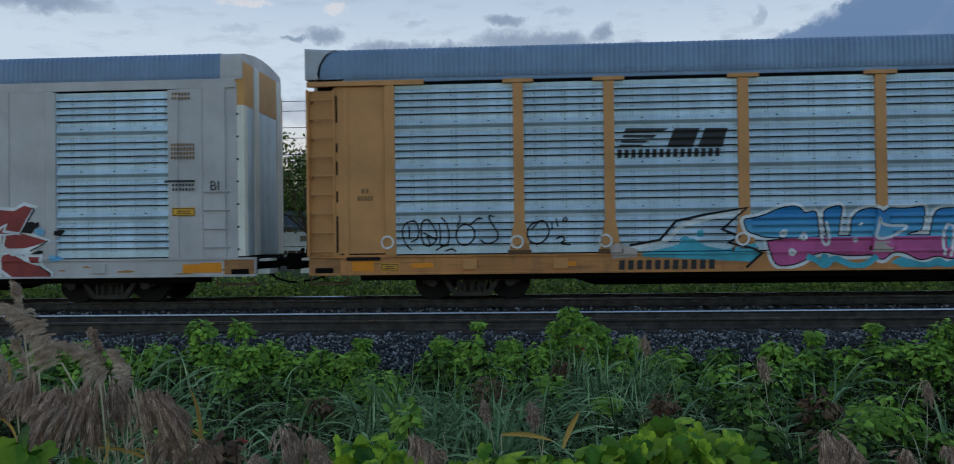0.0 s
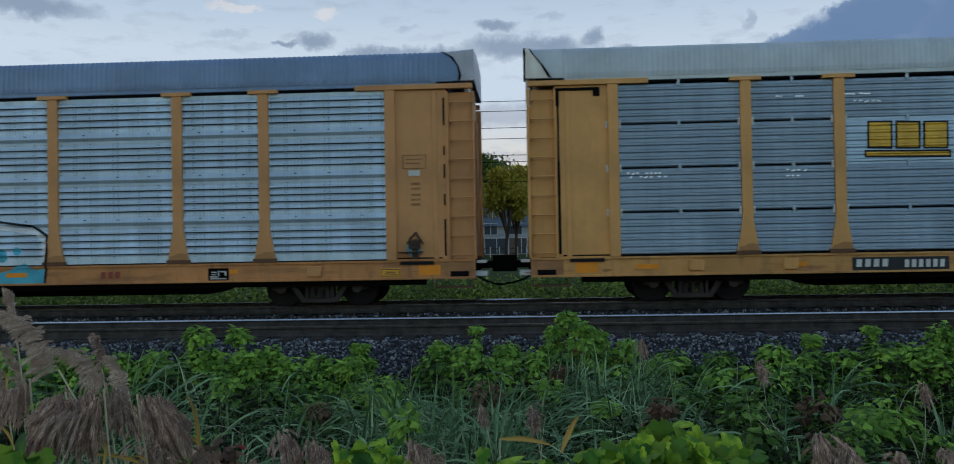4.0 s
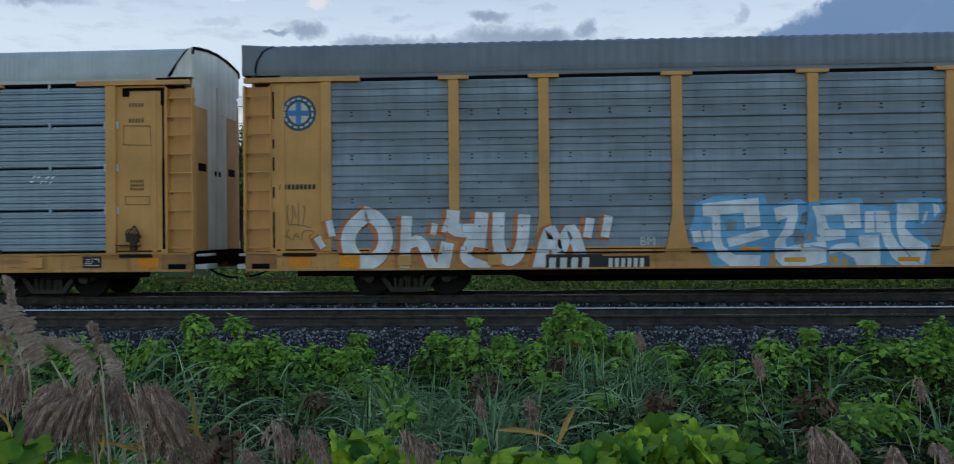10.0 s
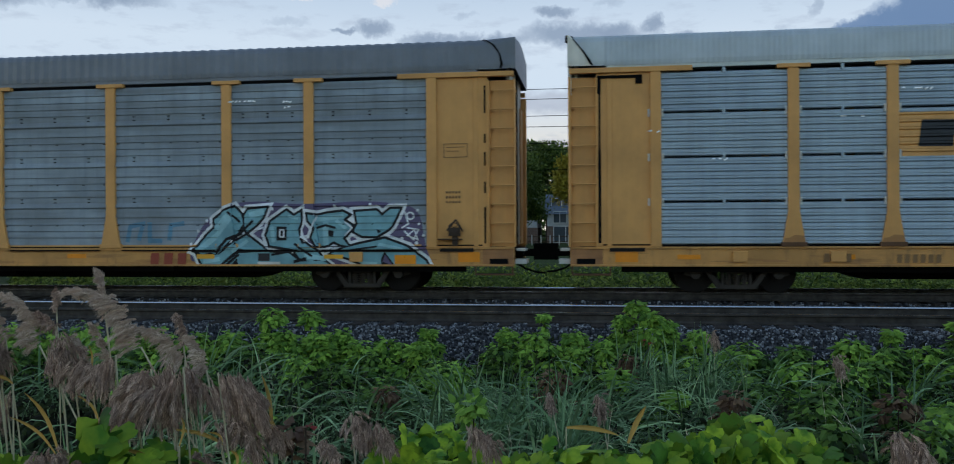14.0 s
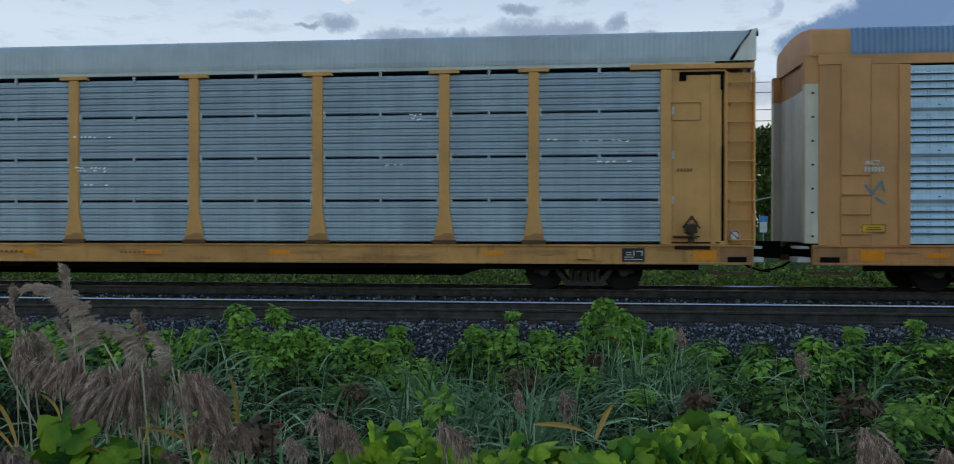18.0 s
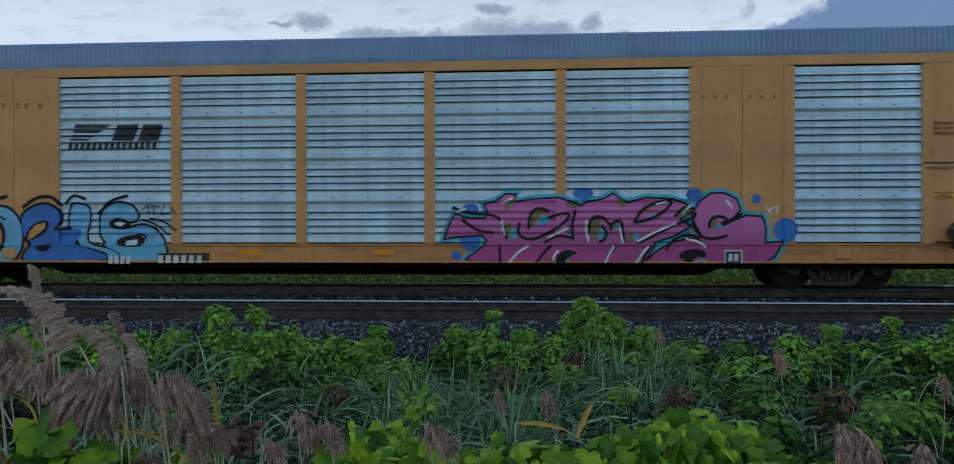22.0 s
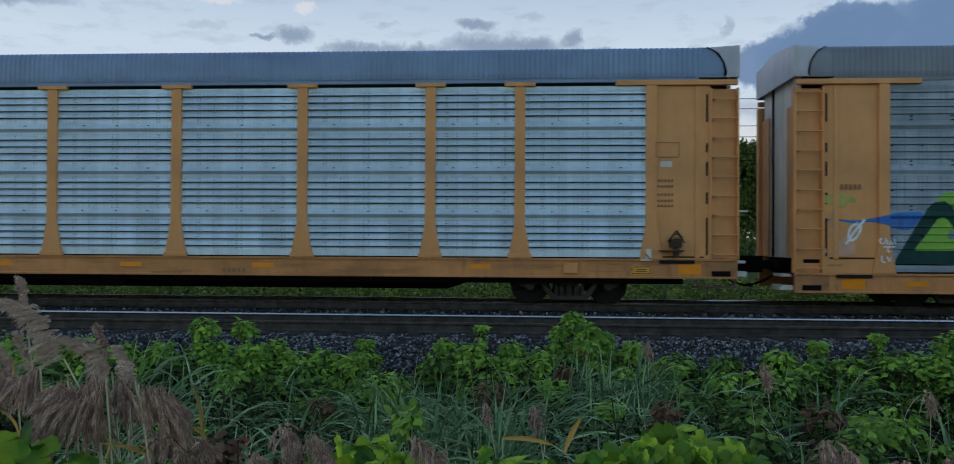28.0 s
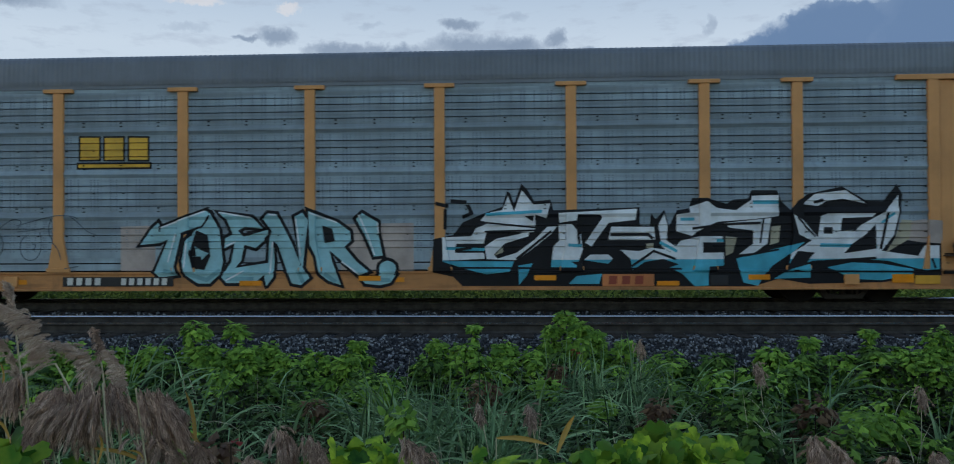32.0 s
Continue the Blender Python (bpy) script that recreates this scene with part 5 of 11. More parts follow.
def meadow():
    """Tussocks of long arching grass; each tussock fans out round its own lean."""
    rng = np.random.default_rng(4)
    k = 300
    ty = rng.uniform(4.6, 10.9, k)
    tx = rng.uniform(-0.80, 0.64, k) * ty
    keep = np.array([noise.noise(Vector((a * 0.55, b * 0.55, 3))) for a, b in zip(tx, ty)]) > -0.12
    keep &= ~((ty < 6.0) & (tx < -0.22 * ty))
    keep &= ~((tx > 0.20 * ty) & (rng.uniform(0, 1, k) < 0.55))
    tx, ty = tx[keep], ty[keep]
    k = len(tx)
    ang = np.array([3.0 * noise.noise(Vector((a * 0.4, b * 0.4, 8))) for a, b in zip(tx, ty)]) - 0.2 + rng.normal(0, 0.5, k)
    mag = rng.uniform(0.45, 1.0, k)
    tl = np.stack([mag * np.cos(ang), mag * np.sin(ang)], 1)
    size = rng.uniform(0.75, 1.2, k)
    # thick stands before the tallest shrub and in the middle of the ditch
    gx, gy = rng.normal(1.05, 0.45, 34), rng.uniform(9.2, 10.8, 34)
    hx, hy = rng.uniform(-1.6, 0.2, 40), rng.uniform(7.6, 10.2, 40)
    tx, ty = np.concatenate([tx, gx, hx]), np.concatenate([ty, gy, hy])
    tl = np.concatenate([tl, np.stack([rng.normal(-0.3, 0.7, 74), rng.normal(-0.35, 0.4, 74)], 1)])
    size = np.concatenate([size, rng.uniform(0.95, 1.15, 74)])
    k = len(tx)
    n = 6000
    i = rng.integers(0, k, n)
    x, y = tx[i] + rng.normal(0, 0.09, n), ty[i] + rng.normal(0, 0.09, n)
    z = np.interp(y, [p[0] for p in PROFILE], [p[1] for p in PROFILE])
    lean = tl[i] + rng.normal(0, 0.36, (n, 2))
    me = blades("grass", np.stack([x, y, z], 1), lean, rng.uniform(0.6, 1.35, n) * size[i], rng.uniform(0.018, 0.050, n), "blade", 9, 0.80)
    tagged(new("grass", me), "long blue-green grass in the ditch", "grass", kind="stuff")
    n = 230
    y = rng.uniform(3.6, 10.5, n)
    x = rng.uniform(-0.6, 0.6, n) * y
    z = np.interp(y, [p[0] for p in PROFILE], [p[1] for p in PROFILE]) + 0.15
    me = blades("dry_grass", np.stack([x, y, z], 1), rng.normal(0, 0.5, (n, 2)), rng.uniform(0.6, 1.1, n), rng.uniform(0.008, 0.016, n), "straw", 7, 0.8)
    tagged(new("dry_grass", me), "single dry straw-coloured blades among the grass", "grass", kind="stuff")


meadow()


def strands(name, root, way, length, width, mat, fall=0.6):
    """Fine drooping threads, each a narrow bent strip."""
    n = len(root)
    way = way / np.linalg.norm(way, axis=1, keepdims=True)
    side = np.cross(way, np.array([0.1, 1.0, 0.1]))
    side /= np.linalg.norm(side, axis=1, keepdims=True) + 1e-9
    verts = []
    for u in (0.0, 0.55, 1.0):
        c = root + way * (length * u)[:, None] - np.array([0, 0, 1.0]) * (length * fall * u * u)[:, None]
        w = (width * (1 - 0.85 * u) * 0.5)[:, None]
        verts += [c - side * w, c + side * w]
    v = np.stack(verts, 1)
    f = np.array([(2 * i, 2 * i + 1, 2 * i + 3, 2 * i + 2) for i in range(2)])
    f = (f[None] + (np.arange(n) * 6)[:, None, None]).reshape(-1, 4)
    me = bpy.data.meshes.new(name)
    me.from_pydata(v.reshape(-1, 3).tolist(), [], f.tolist())
    me.materials.append(M[mat])
    return me


REEDS = []


def reed(base, way, branch, lee, seed, mat="plume", foot=None, bulge=0.12, full=False):
    """A common reed: a straw stalk, and from base a plume whose axis bends along way; its branches, of length branch,
    leave the axis to the lee side, sag, and carry tufts of fine threads that follow them."""
    rng = np.random.default_rng(seed)
    x, y, z = base
    zg = ground_z(y) - 0.05
    fx = x + (foot[0] - x) * (z - zg) / max(0.05, z - foot[1]) * 0.8 if foot else x + rng.uniform(-0.05, 0.15)
    at = Vector((fx, y + rng.uniform(0.0, 0.2), zg))
    tan = mat == "plume_tan" or full
    r = thing("reed", "tall reed with a pale straw-brown feathery plume" if mat == "plume_tan" else "tall reed with a drooping grey-brown plume", "reed", pose(*at), "reeds")
    REEDS.append((r, at.copy(), rng.uniform(0, 6.28)))
    top = Vector(base) - at
    bm = bmesh.new()
    tube(bm, [top * u + Vector((0.03 * math.sin(u * 3.1416), 0, 0)) for u in (0, 0.25, 0.5, 0.75, 1.0)], 0.0042, 5)
    part("stalk", bm, "straw", r)
    dx, dz = way
    if not tan:
        dx, dz, branch = dx + lee[0] * branch * 0.55, dz + lee[1] * branch * 0.55, branch * 0.38
    else:
        branch *= 0.62
    length = math.hypot(dx, dz)
    k = int(26 + 190 * length + 260 * branch)
    u = np.linspace(0.02, 1, k) + rng.normal(0, 0.03, k)
    side = np.array([dz, 0, -dx]) / length * (1 if dz > 0 else -1)
    ax = np.array(top)[None] + np.outer(u, (dx, 0, dz)) + np.outer(np.sin(np.clip(u, 0, 1) * 3.14), side) * bulge * length + rng.normal(0, 1, (k, 3)) * (0.006 if tan else branch * 0.22, branch * 0.22, 0.006 if tan else branch * 0.15)
    along = np.array([dx, 0, dz]) / length
    lee = np.array([lee[0], 0.0, lee[1]])
    d = along[None] * (0.25 + 0.75 * u)[:, None] * (1.0 if tan else 0.4) + lee[None] * ((0.75 - 0.5 * u) if tan else 0.75 + 0 * u)[:, None] + rng.normal(0, 0.16, (k, 3)) * (1 if tan else 3.4)
    d /= np.linalg.norm(d, axis=1, keepdims=True)
    bl = branch * rng.uniform(0.5, 1.1, k) * ((1.12 - u) ** 0.55 if tan else 1.0)
    sag = rng.uniform(0.15, 0.45, k) if tan else rng.uniform(0.25, 0.7, k)
    m = 70
    i = np.repeat(np.arange(k), m)
    v = rng.uniform(0, 1, k * m) ** 0.8
    root = ax[i] + d[i] * (bl[i] * v)[:, None] - np.array([0, 0, 1.0]) * (bl[i] * sag[i] * v * v)[:, None] + rng.normal(0, 0.0022, (k * m, 3)) * (0.6 + v[:, None])
    go = d[i] - np.array([0, 0, 2.0]) * (sag[i] * v)[:, None] + rng.normal(0, 0.22 if tan else 0.30, (k * m, 3))
    part("plume", strands("plume", root, go, rng.uniform(0.5, 1.1, k * m) * (0.014 + branch * 0.10), rng.uniform(0.0015, 0.0036, k * m), mat, 0.25), None, r)
    for j in range(1 if foot else 0):
        s = rng.uniform(0.25, 0.7)
        part("leaf_blade", blades("leaf_blade", np.array([list(top * s)]), np.array([[rng.uniform(-0.9, 0.9), rng.uniform(-0.3, 0.3)]]), np.array([rng.uniform(0.3, 0.5)]), np.array([rng.uniform(0.012, 0.02)]), "blade", 7, 0.8), None, r)
    return r


def dry_leaves(x, y, z, rows):
    """A withered reed whose long orange-yellow leaves hang where they broke; rows give each leaf's two ends and its width."""
    r = thing("withered_reed", "withered reed with long orange-yellow leaves", "reed", pose(x, y, ground_z(y)), "withered reeds")
    zg = ground_z(y)
    bm = bmesh.new()
    rod(bm, (0, 0, -0.05), (0, 0, max(0.2, z - zg)), 0.004, 5)
    part("stalk", bm, "straw", r)
    for xa, za, xb, zb, w in rows:
        bm = bmesh.new()
        prev = None
        d = Vector((xb - xa, 0, zb - za))
        s = Vector((-d.z, 0.35 * d.length, d.x)).normalized()
        for i in range(9):
            u = i / 8
            c = Vector((xa - x, 0.05 * math.sin(u * 2.5), za - zg)) + d * u + Vector((0, 0, 0.03 * d.length * math.sin(u * 3.14)))
            h = w * 0.5 * (0.25 + 0.75 * math.sin(min(1.0, u * 1.6 + 0.12) * 1.57)) * (1 - u ** 4 * 0.95)
            now = [bm.verts.new(c - s * h), bm.verts.new(c + Vector((0, h * 0.5, 0))), bm.verts.new(c + s * h)]
            if prev:
                bm.faces.new((prev[0], prev[1], now[1], now[0]))
                bm.faces.new((prev[1], prev[2], now[2], now[1]))
            prev = now
        part("leaf_blade", bm, "dry_blade", r)


def lobed_leaves(name, cen, nrm, tip, size, mat):
    """Broad heart-shaped vine leaves, cupped along the midrib."""
    n = len(cen)
    nrm = nrm / np.linalg.norm(nrm, axis=1, keepdims=True)
    tip = tip - (tip * nrm).sum(1, keepdims=True) * nrm
    tip /= np.linalg.norm(tip, axis=1, keepdims=True) + 1e-9
    sid = np.cross(nrm, tip)
    s = size[:, None]
    half = [(-0.15, 0.20), (-0.06, 0.40), (0.09, 0.42), (0.16, 0.55), (0.34, 0.50), (0.42, 0.34), (0.58, 0.42), (0.68, 0.30), (0.84, 0.20)]
    outline = [(0.02, 0.0)] + half + [(1.0, 0.0)] + [(a, -b) for a, b in half[::-1]]
    m = len(outline)
    pts = [cen + tip * s * a + sid * s * b - nrm * s * (0.34 * abs(b) + 0.22 * max(0.0, a - 0.5)) for a, b in outline]
    pts += [cen + tip * s * 0.2, cen + tip * s * 0.6 - nrm * s * 0.02]
    v = np.stack(pts, 1)
    f = []
    for i in range(m):
        j = (i + 1) % m
        f.append((i, j, m + int(min(outline[i][0], outline[j][0]) > 0.3)))
    f += [(5, m + 1, m), (m - 5, m, m + 1)]
    f = (np.array(f)[None] + (np.arange(n) * (m + 2))[:, None, None]).reshape(-1, 3)
    me = bpy.data.meshes.new(name)
    me.from_pydata(v.reshape(-1, 3).tolist(), [], f.tolist())
    me.materials.append(M[mat])
    me.shade_smooth()
    return me


def vine(x, y, top, rx, ry, count, seed, size=0.10, mat="vine_leaf"):
    """A mound of climbing vine over the weeds."""
    rng = np.random.default_rng(seed)
    z0 = ground_z(y)
    t = thing("grape_vine", "bright green broad-leaved vine sprawling over weeds", "vine", pose(x, y, z0), "vines")
    a, r = rng.uniform(0, 6.28, count), np.sqrt(rng.uniform(0, 1, count))
    h = (top - z0) - 0.55 * rx * r ** 2.2 * rng.uniform(0.4, 1.2, count) - rng.uniform(0, 1, count) ** 1.5 * 0.28 + 0.07 * (rng.uniform(0, 1, count) > 0.93)
    cen = np.stack([rx * r * np.cos(a), ry * r * np.sin(a), h], 1)
    nrm = np.stack([rng.normal(0, 0.6, count) + 0.3 * np.cos(a) * r, rng.normal(-0.55, 0.5, count), rng.uniform(0.0, 1.0, count)], 1)
    tip = np.stack([rng.normal(0, 0.6, count), rng.normal(-0.4, 0.4, count), rng.normal(-0.7, 0.35, count)], 1)
    part("leaves", lobed_leaves("leaves", cen, nrm, tip, rng.uniform(0.65, 1.2, count) * size, mat), None, t)
    bm = bmesh.new()
    for i in range(9):
        b = rng.uniform(0, 6.28)
        q = (rx * 0.7 * math.cos(b), ry * 0.7 * math.sin(b), (top - z0) * rng.uniform(0.5, 0.85))
        rod(bm, (q[0] * 0.3, q[1] * 0.3, -0.05), (q[0] * 0.7, q[1] * 0.7, q[2] * 0.7), 0.006, 4)
        rod(bm, (q[0] * 0.7, q[1] * 0.7, q[2] * 0.7), q, 0.004, 4)
    part("stem", bm, "twig", t)


reed((-1.94, 3.40, 0.87), (-0.33, 0.23), 0.152, (-0.90, -0.35), 400, 'plume_tan', foot=(-1.85, 0.73), bulge=0.22)
reed((-2.14, 3.45, 1.05), (-0.03, 0.14), 0.055, (-0.30, 0.70), 401, 'plume_tan', foot=(-2.12, 0.50), bulge=0.05)
reed((-2.50, 3.50, 0.85), (-0.20, 0.22), 0.131, (-0.80, -0.40), 402, 'plume_tan', foot=(-2.42, 0.72), bulge=0.22)
reed((-2.47, 3.60, 0.93), (-0.08, 0.08), 0.088, (-0.60, -0.50), 403, 'plume')
reed((-2.39, 3.50, 0.91), (-0.02, -0.01), 0.231, (0.30, -1.00), 404, 'plume', bulge=0.00)
reed((-2.38, 3.55, 0.85), (-0.02, -0.04), 0.204, (0.45, -1.00), 405, 'plume', bulge=0.00)
reed((-2.60, 3.80, 1.00), (0.01, 0.09), 0.041, (-0.50, -0.30), 406, 'plume', bulge=0.10)
reed((-2.14, 3.50, 0.65), (-0.08, 0.30), 0.065, (-0.50, -0.50), 407, 'plume_tan', foot=(-2.13, 0.38))
reed((-2.29, 3.60, 0.77), (-0.08, 0.11), 0.062, (-0.30, -0.80), 408, 'plume_tan')
reed((-2.68, 3.50, 0.89), (-0.09, 0.02), 0.226, (0.45, -1.00), 409, 'plume', bulge=0.10)
reed((-2.69, 3.45, 0.86), (-0.12, 0.04), 0.236, (0.10, -1.00), 410, 'plume', bulge=0.10)
reed((-2.86, 3.50, 0.87), (-0.11, 0.04), 0.239, (-0.10, -1.00), 411, 'plume', bulge=0.10)
reed((-2.71, 3.60, 0.89), (-0.09, 0.13), 0.104, (-0.60, -0.60), 412, 'plume_tan', bulge=0.15)
reed((-3.04, 3.70, 0.88), (-0.20, 0.18), 0.160, (-0.80, -0.40), 413, 'plume_tan', bulge=0.20)
reed((-1.79, 3.50, 0.80), (-0.20, 0.13), 0.131, (-0.60, -0.65), 414, 'plume_tan', bulge=0.18)
reed((-2.02, 3.90, 0.81), (-0.03, 0.13), 0.056, (-0.20, 0.40), 415, 'plume', bulge=0.05)
reed((-1.69, 3.50, 0.76), (-0.08, 0.13), 0.091, (-0.70, -0.45), 416, 'plume_tan', foot=(-1.61, 0.35), bulge=0.15)
reed((-1.80, 3.20, 0.81), (-0.04, -0.01), 0.271, (-0.35, -1.00), 417, 'plume', bulge=0.00)
reed((-1.88, 3.25, 0.75), (-0.04, -0.05), 0.210, (-0.40, -1.00), 418, 'plume', bulge=0.00)
reed((-1.75, 3.25, 0.75), (0.02, -0.01), 0.206, (0.00, -1.00), 419, 'plume', bulge=0.00)
reed((-1.72, 3.40, 0.79), (0.02, -0.00), 0.176, (0.12, -1.00), 420, 'plume', bulge=0.00)
reed((-1.59, 3.25, 0.73), (0.14, -0.02), 0.215, (0.45, -1.00), 421, 'plume', bulge=0.25)
reed((-1.50, 3.20, 0.60), (0.13, -0.02), 0.161, (0.40, -1.00), 422, 'plume', bulge=0.20)
reed((-2.17, 3.00, 0.49), (0.22, 0.02), 0.119, (0.10, -1.00), 423, 'plume', bulge=0.20)
reed((-1.59, 3.20, 0.48), (0.04, -0.00), 0.092, (0.10, -1.00), 424, 'plume', bulge=0.10)
reed((-2.08, 3.50, 0.68), (-0.01, -0.01), 0.146, (-0.10, -1.00), 425, 'plume', bulge=0.00)
reed((-2.71, 3.60, 0.61), (-0.05, -0.01), 0.194, (-0.20, -1.00), 426, 'plume', bulge=0.00)
reed((-2.85, 3.50, 0.57), (-0.06, -0.01), 0.201, (-0.20, -1.00), 427, 'plume', bulge=0.00)
reed((-1.34, 3.30, 0.57), (0.05, -0.00), 0.109, (0.20, -1.00), 428, 'plume', bulge=0.00)
reed((-1.05, 3.50, 0.59), (0.07, 0.02), 0.189, (0.02, -1.00), 429, 'plume', bulge=0.00)
reed((-0.92, 3.50, 0.55), (0.04, -0.01), 0.138, (0.10, -1.00), 430, 'plume', bulge=0.00)
reed((-1.10, 3.30, 0.52), (0.05, -0.00), 0.095, (0.00, -1.00), 431, 'plume', bulge=0.00)
reed((-0.55, 3.80, 0.48), (0.08, -0.01), 0.158, (0.20, -1.00), 432, 'plume', bulge=0.00)
reed((1.16, 3.50, 0.57), (0.05, -0.01), 0.181, (0.20, -1.00), 433, 'plume', bulge=0.00)
reed((1.24, 3.50, 0.54), (0.02, -0.01), 0.151, (0.25, -1.00), 434, 'plume', bulge=0.00)
reed((1.43, 3.40, 0.52), (0.04, -0.00), 0.117, (0.05, -1.00), 435, 'plume', bulge=0.00)
reed((1.59, 3.40, 0.53), (0.05, -0.01), 0.117, (0.10, -1.00), 436, 'plume', bulge=0.00)
reed((1.35, 10.20, 0.18), (0.01, -0.03), 0.191, (0.10, -1.00), 437, 'plume', bulge=0.00)
reed((2.51, 9.40, 0.03), (0.02, -0.03), 0.230, (0.10, -1.00), 438, 'plume', bulge=0.00)
reed((0.00, 7.00, 0.02), (0.02, -0.03), 0.211, (0.10, -1.00), 439, 'plume', bulge=0.00)
reed((-0.42, 7.50, -0.07), (0.01, -0.03), 0.162, (0.10, -1.00), 440, 'plume', bulge=0.00)
reed((3.61, 8.00, 0.01), (0.02, -0.03), 0.196, (0.10, -1.00), 441, 'plume', bulge=0.00)
reed((-1.63, 3.15, 0.83), (-0.25, -0.07), 0.250, (0.22, -1.0), 450, 'plume', bulge=0.22, full=True)
reed((-1.73, 3.25, 0.83), (-0.18, -0.05), 0.200, (0.3, -1.0), 451, 'plume', bulge=0.22, full=True)
reed((-1.49, 3.15, 0.81), (0.17, -0.17), 0.220, (0.3, -1.0), 452, 'plume', bulge=0.22, full=True)
reed((-1.99, 3.30, 0.85), (-0.17, -0.03), 0.200, (0.15, -1.0), 454, 'plume', bulge=0.20, full=True)
dry_leaves(-2.12, 3.10, 0.49, ((-2.12, 0.49, -2.29, 0.72, 0.029), (-2.13, 0.48, -2.36, 0.62, 0.022),))
dry_leaves(-2.07, 3.30, 0.56, ((-2.07, 0.56, -2.19, 0.67, 0.021), (-2.12, 0.74, -2.14, 0.89, 0.014),))
dry_leaves(-1.68, 3.20, 0.57, ((-1.68, 0.57, -1.48, 0.50, 0.018), (-1.70, 0.67, -1.76, 0.75, 0.012),))
dry_leaves(-2.54, 3.40, 0.70, ((-2.54, 0.70, -2.71, 0.73, 0.022),))
dry_leaves(-1.33, 3.00, 0.48, ((-1.33, 0.48, -1.37, 0.54, 0.019), (-1.65, 0.47, -1.81, 0.53, 0.026),))
dry_leaves(-1.39, 3.50, 0.48, ((-1.39, 0.48, -1.45, 0.74, 0.025), (-1.46, 0.58, -1.38, 0.49, 0.018),))
dry_leaves(-1.61, 3.10, 0.53, ((-1.61, 0.53, -1.62, 0.64, 0.016), (-1.43, 0.55, -1.51, 0.58, 0.013),))
dry_leaves(-0.15, 4.20, 0.39, ((-0.15, 0.39, 0.11, 0.35, 0.027), (0.15, 0.32, 0.24, 0.50, 0.030),))
shrub(-0.49, 9.6, -0.18, 0.35, 1820, 'dead', 700, 0.09, 'withered brown weeds among the shrubs')
shrub(-2.25, 9.0, -0.31, 0.3, 1550, 'dead', 500, 0.09, 'withered brown weeds among the shrubs')
shrub(0.35, 10.4, -0.14, 0.3, 1940, 'dead', 500, 0.09, 'withered brown weeds among the shrubs')
shrub(2.93, 8.8, -0.22, 0.35, 2390, 'dead', 600, 0.09, 'withered brown weeds among the shrubs')
shrub(1.34, 8.6, -0.22, 0.25, 2120, 'dead', 400, 0.09, 'withered brown weeds among the shrubs')
shrub(-1.63, 4.6, 0.28, 0.07, 1415, 'red_leaf', 45, 0.05, 'small weed with dark red leaves')
shrub(0.63, 10.6, 0.04, 0.12, 1977, 'red_leaf', 70, 0.05, 'small weed with dark red leaves')
shrub(-1.86, 5.0, 0.19, 0.25, 1390, 'dead', 350, 0.09, 'withered brown weeds among the shrubs')
shrub(-2.31, 5.4, 0.17, 0.3, 1320, 'bush_leaf', 260, 0.09, 'low bright green leafy weed')
shrub(-0.99, 6.8, 0.01, 0.22, 1690, 'bush_leaf', 240, 0.09, 'low bright green leafy weed')
vine(-0.93, 4.2, 0.33, 0.16, 0.2, 60, 572, 0.130)
vine(-0.8, 4.4, 0.29, 0.2, 0.25, 90, 627, 0.130)
vine(-0.32, 4.0, 0.32, 0.2, 0.25, 90, 767, 0.117)
vine(-0.09, 3.9, 0.36, 0.25, 0.25, 120, 847, 0.117)
vine(0.16, 4.0, 0.30, 0.26, 0.3, 90, 937, 0.117)
vine(0.44, 4.2, 0.33, 0.23, 0.3, 110, 1027, 0.117)
vine(0.71, 4.4, 0.37, 0.27, 0.35, 170, 1107, 0.130)
vine(0.98, 4.5, 0.31, 0.27, 0.35, 150, 1187, 0.130)
vine(1.09, 4.2, 0.24, 0.25, 0.3, 120, 1247, 0.130)
vine(-2.07, 3.4, 0.40, 0.20, 0.25, 60, 57, 0.130)
vine(-1.84, 3.0, 0.62, 0.09, 0.15, 24, 202, 0.130)
vine(-1.68, 3.1, 0.52, 0.11, 0.2, 33, 287, 0.130)
vine(-1.06, 7.0, 0.05, 0.16, 0.2, 18, 667, 0.081, "bush_leaf")
vine(-0.53, 4, 0.3, 0.2, 0.2, 60, 697, 0.117)
vine(-2.62, 3.4, 0.38, 0.15, 0.2, 60, 17, 0.130)


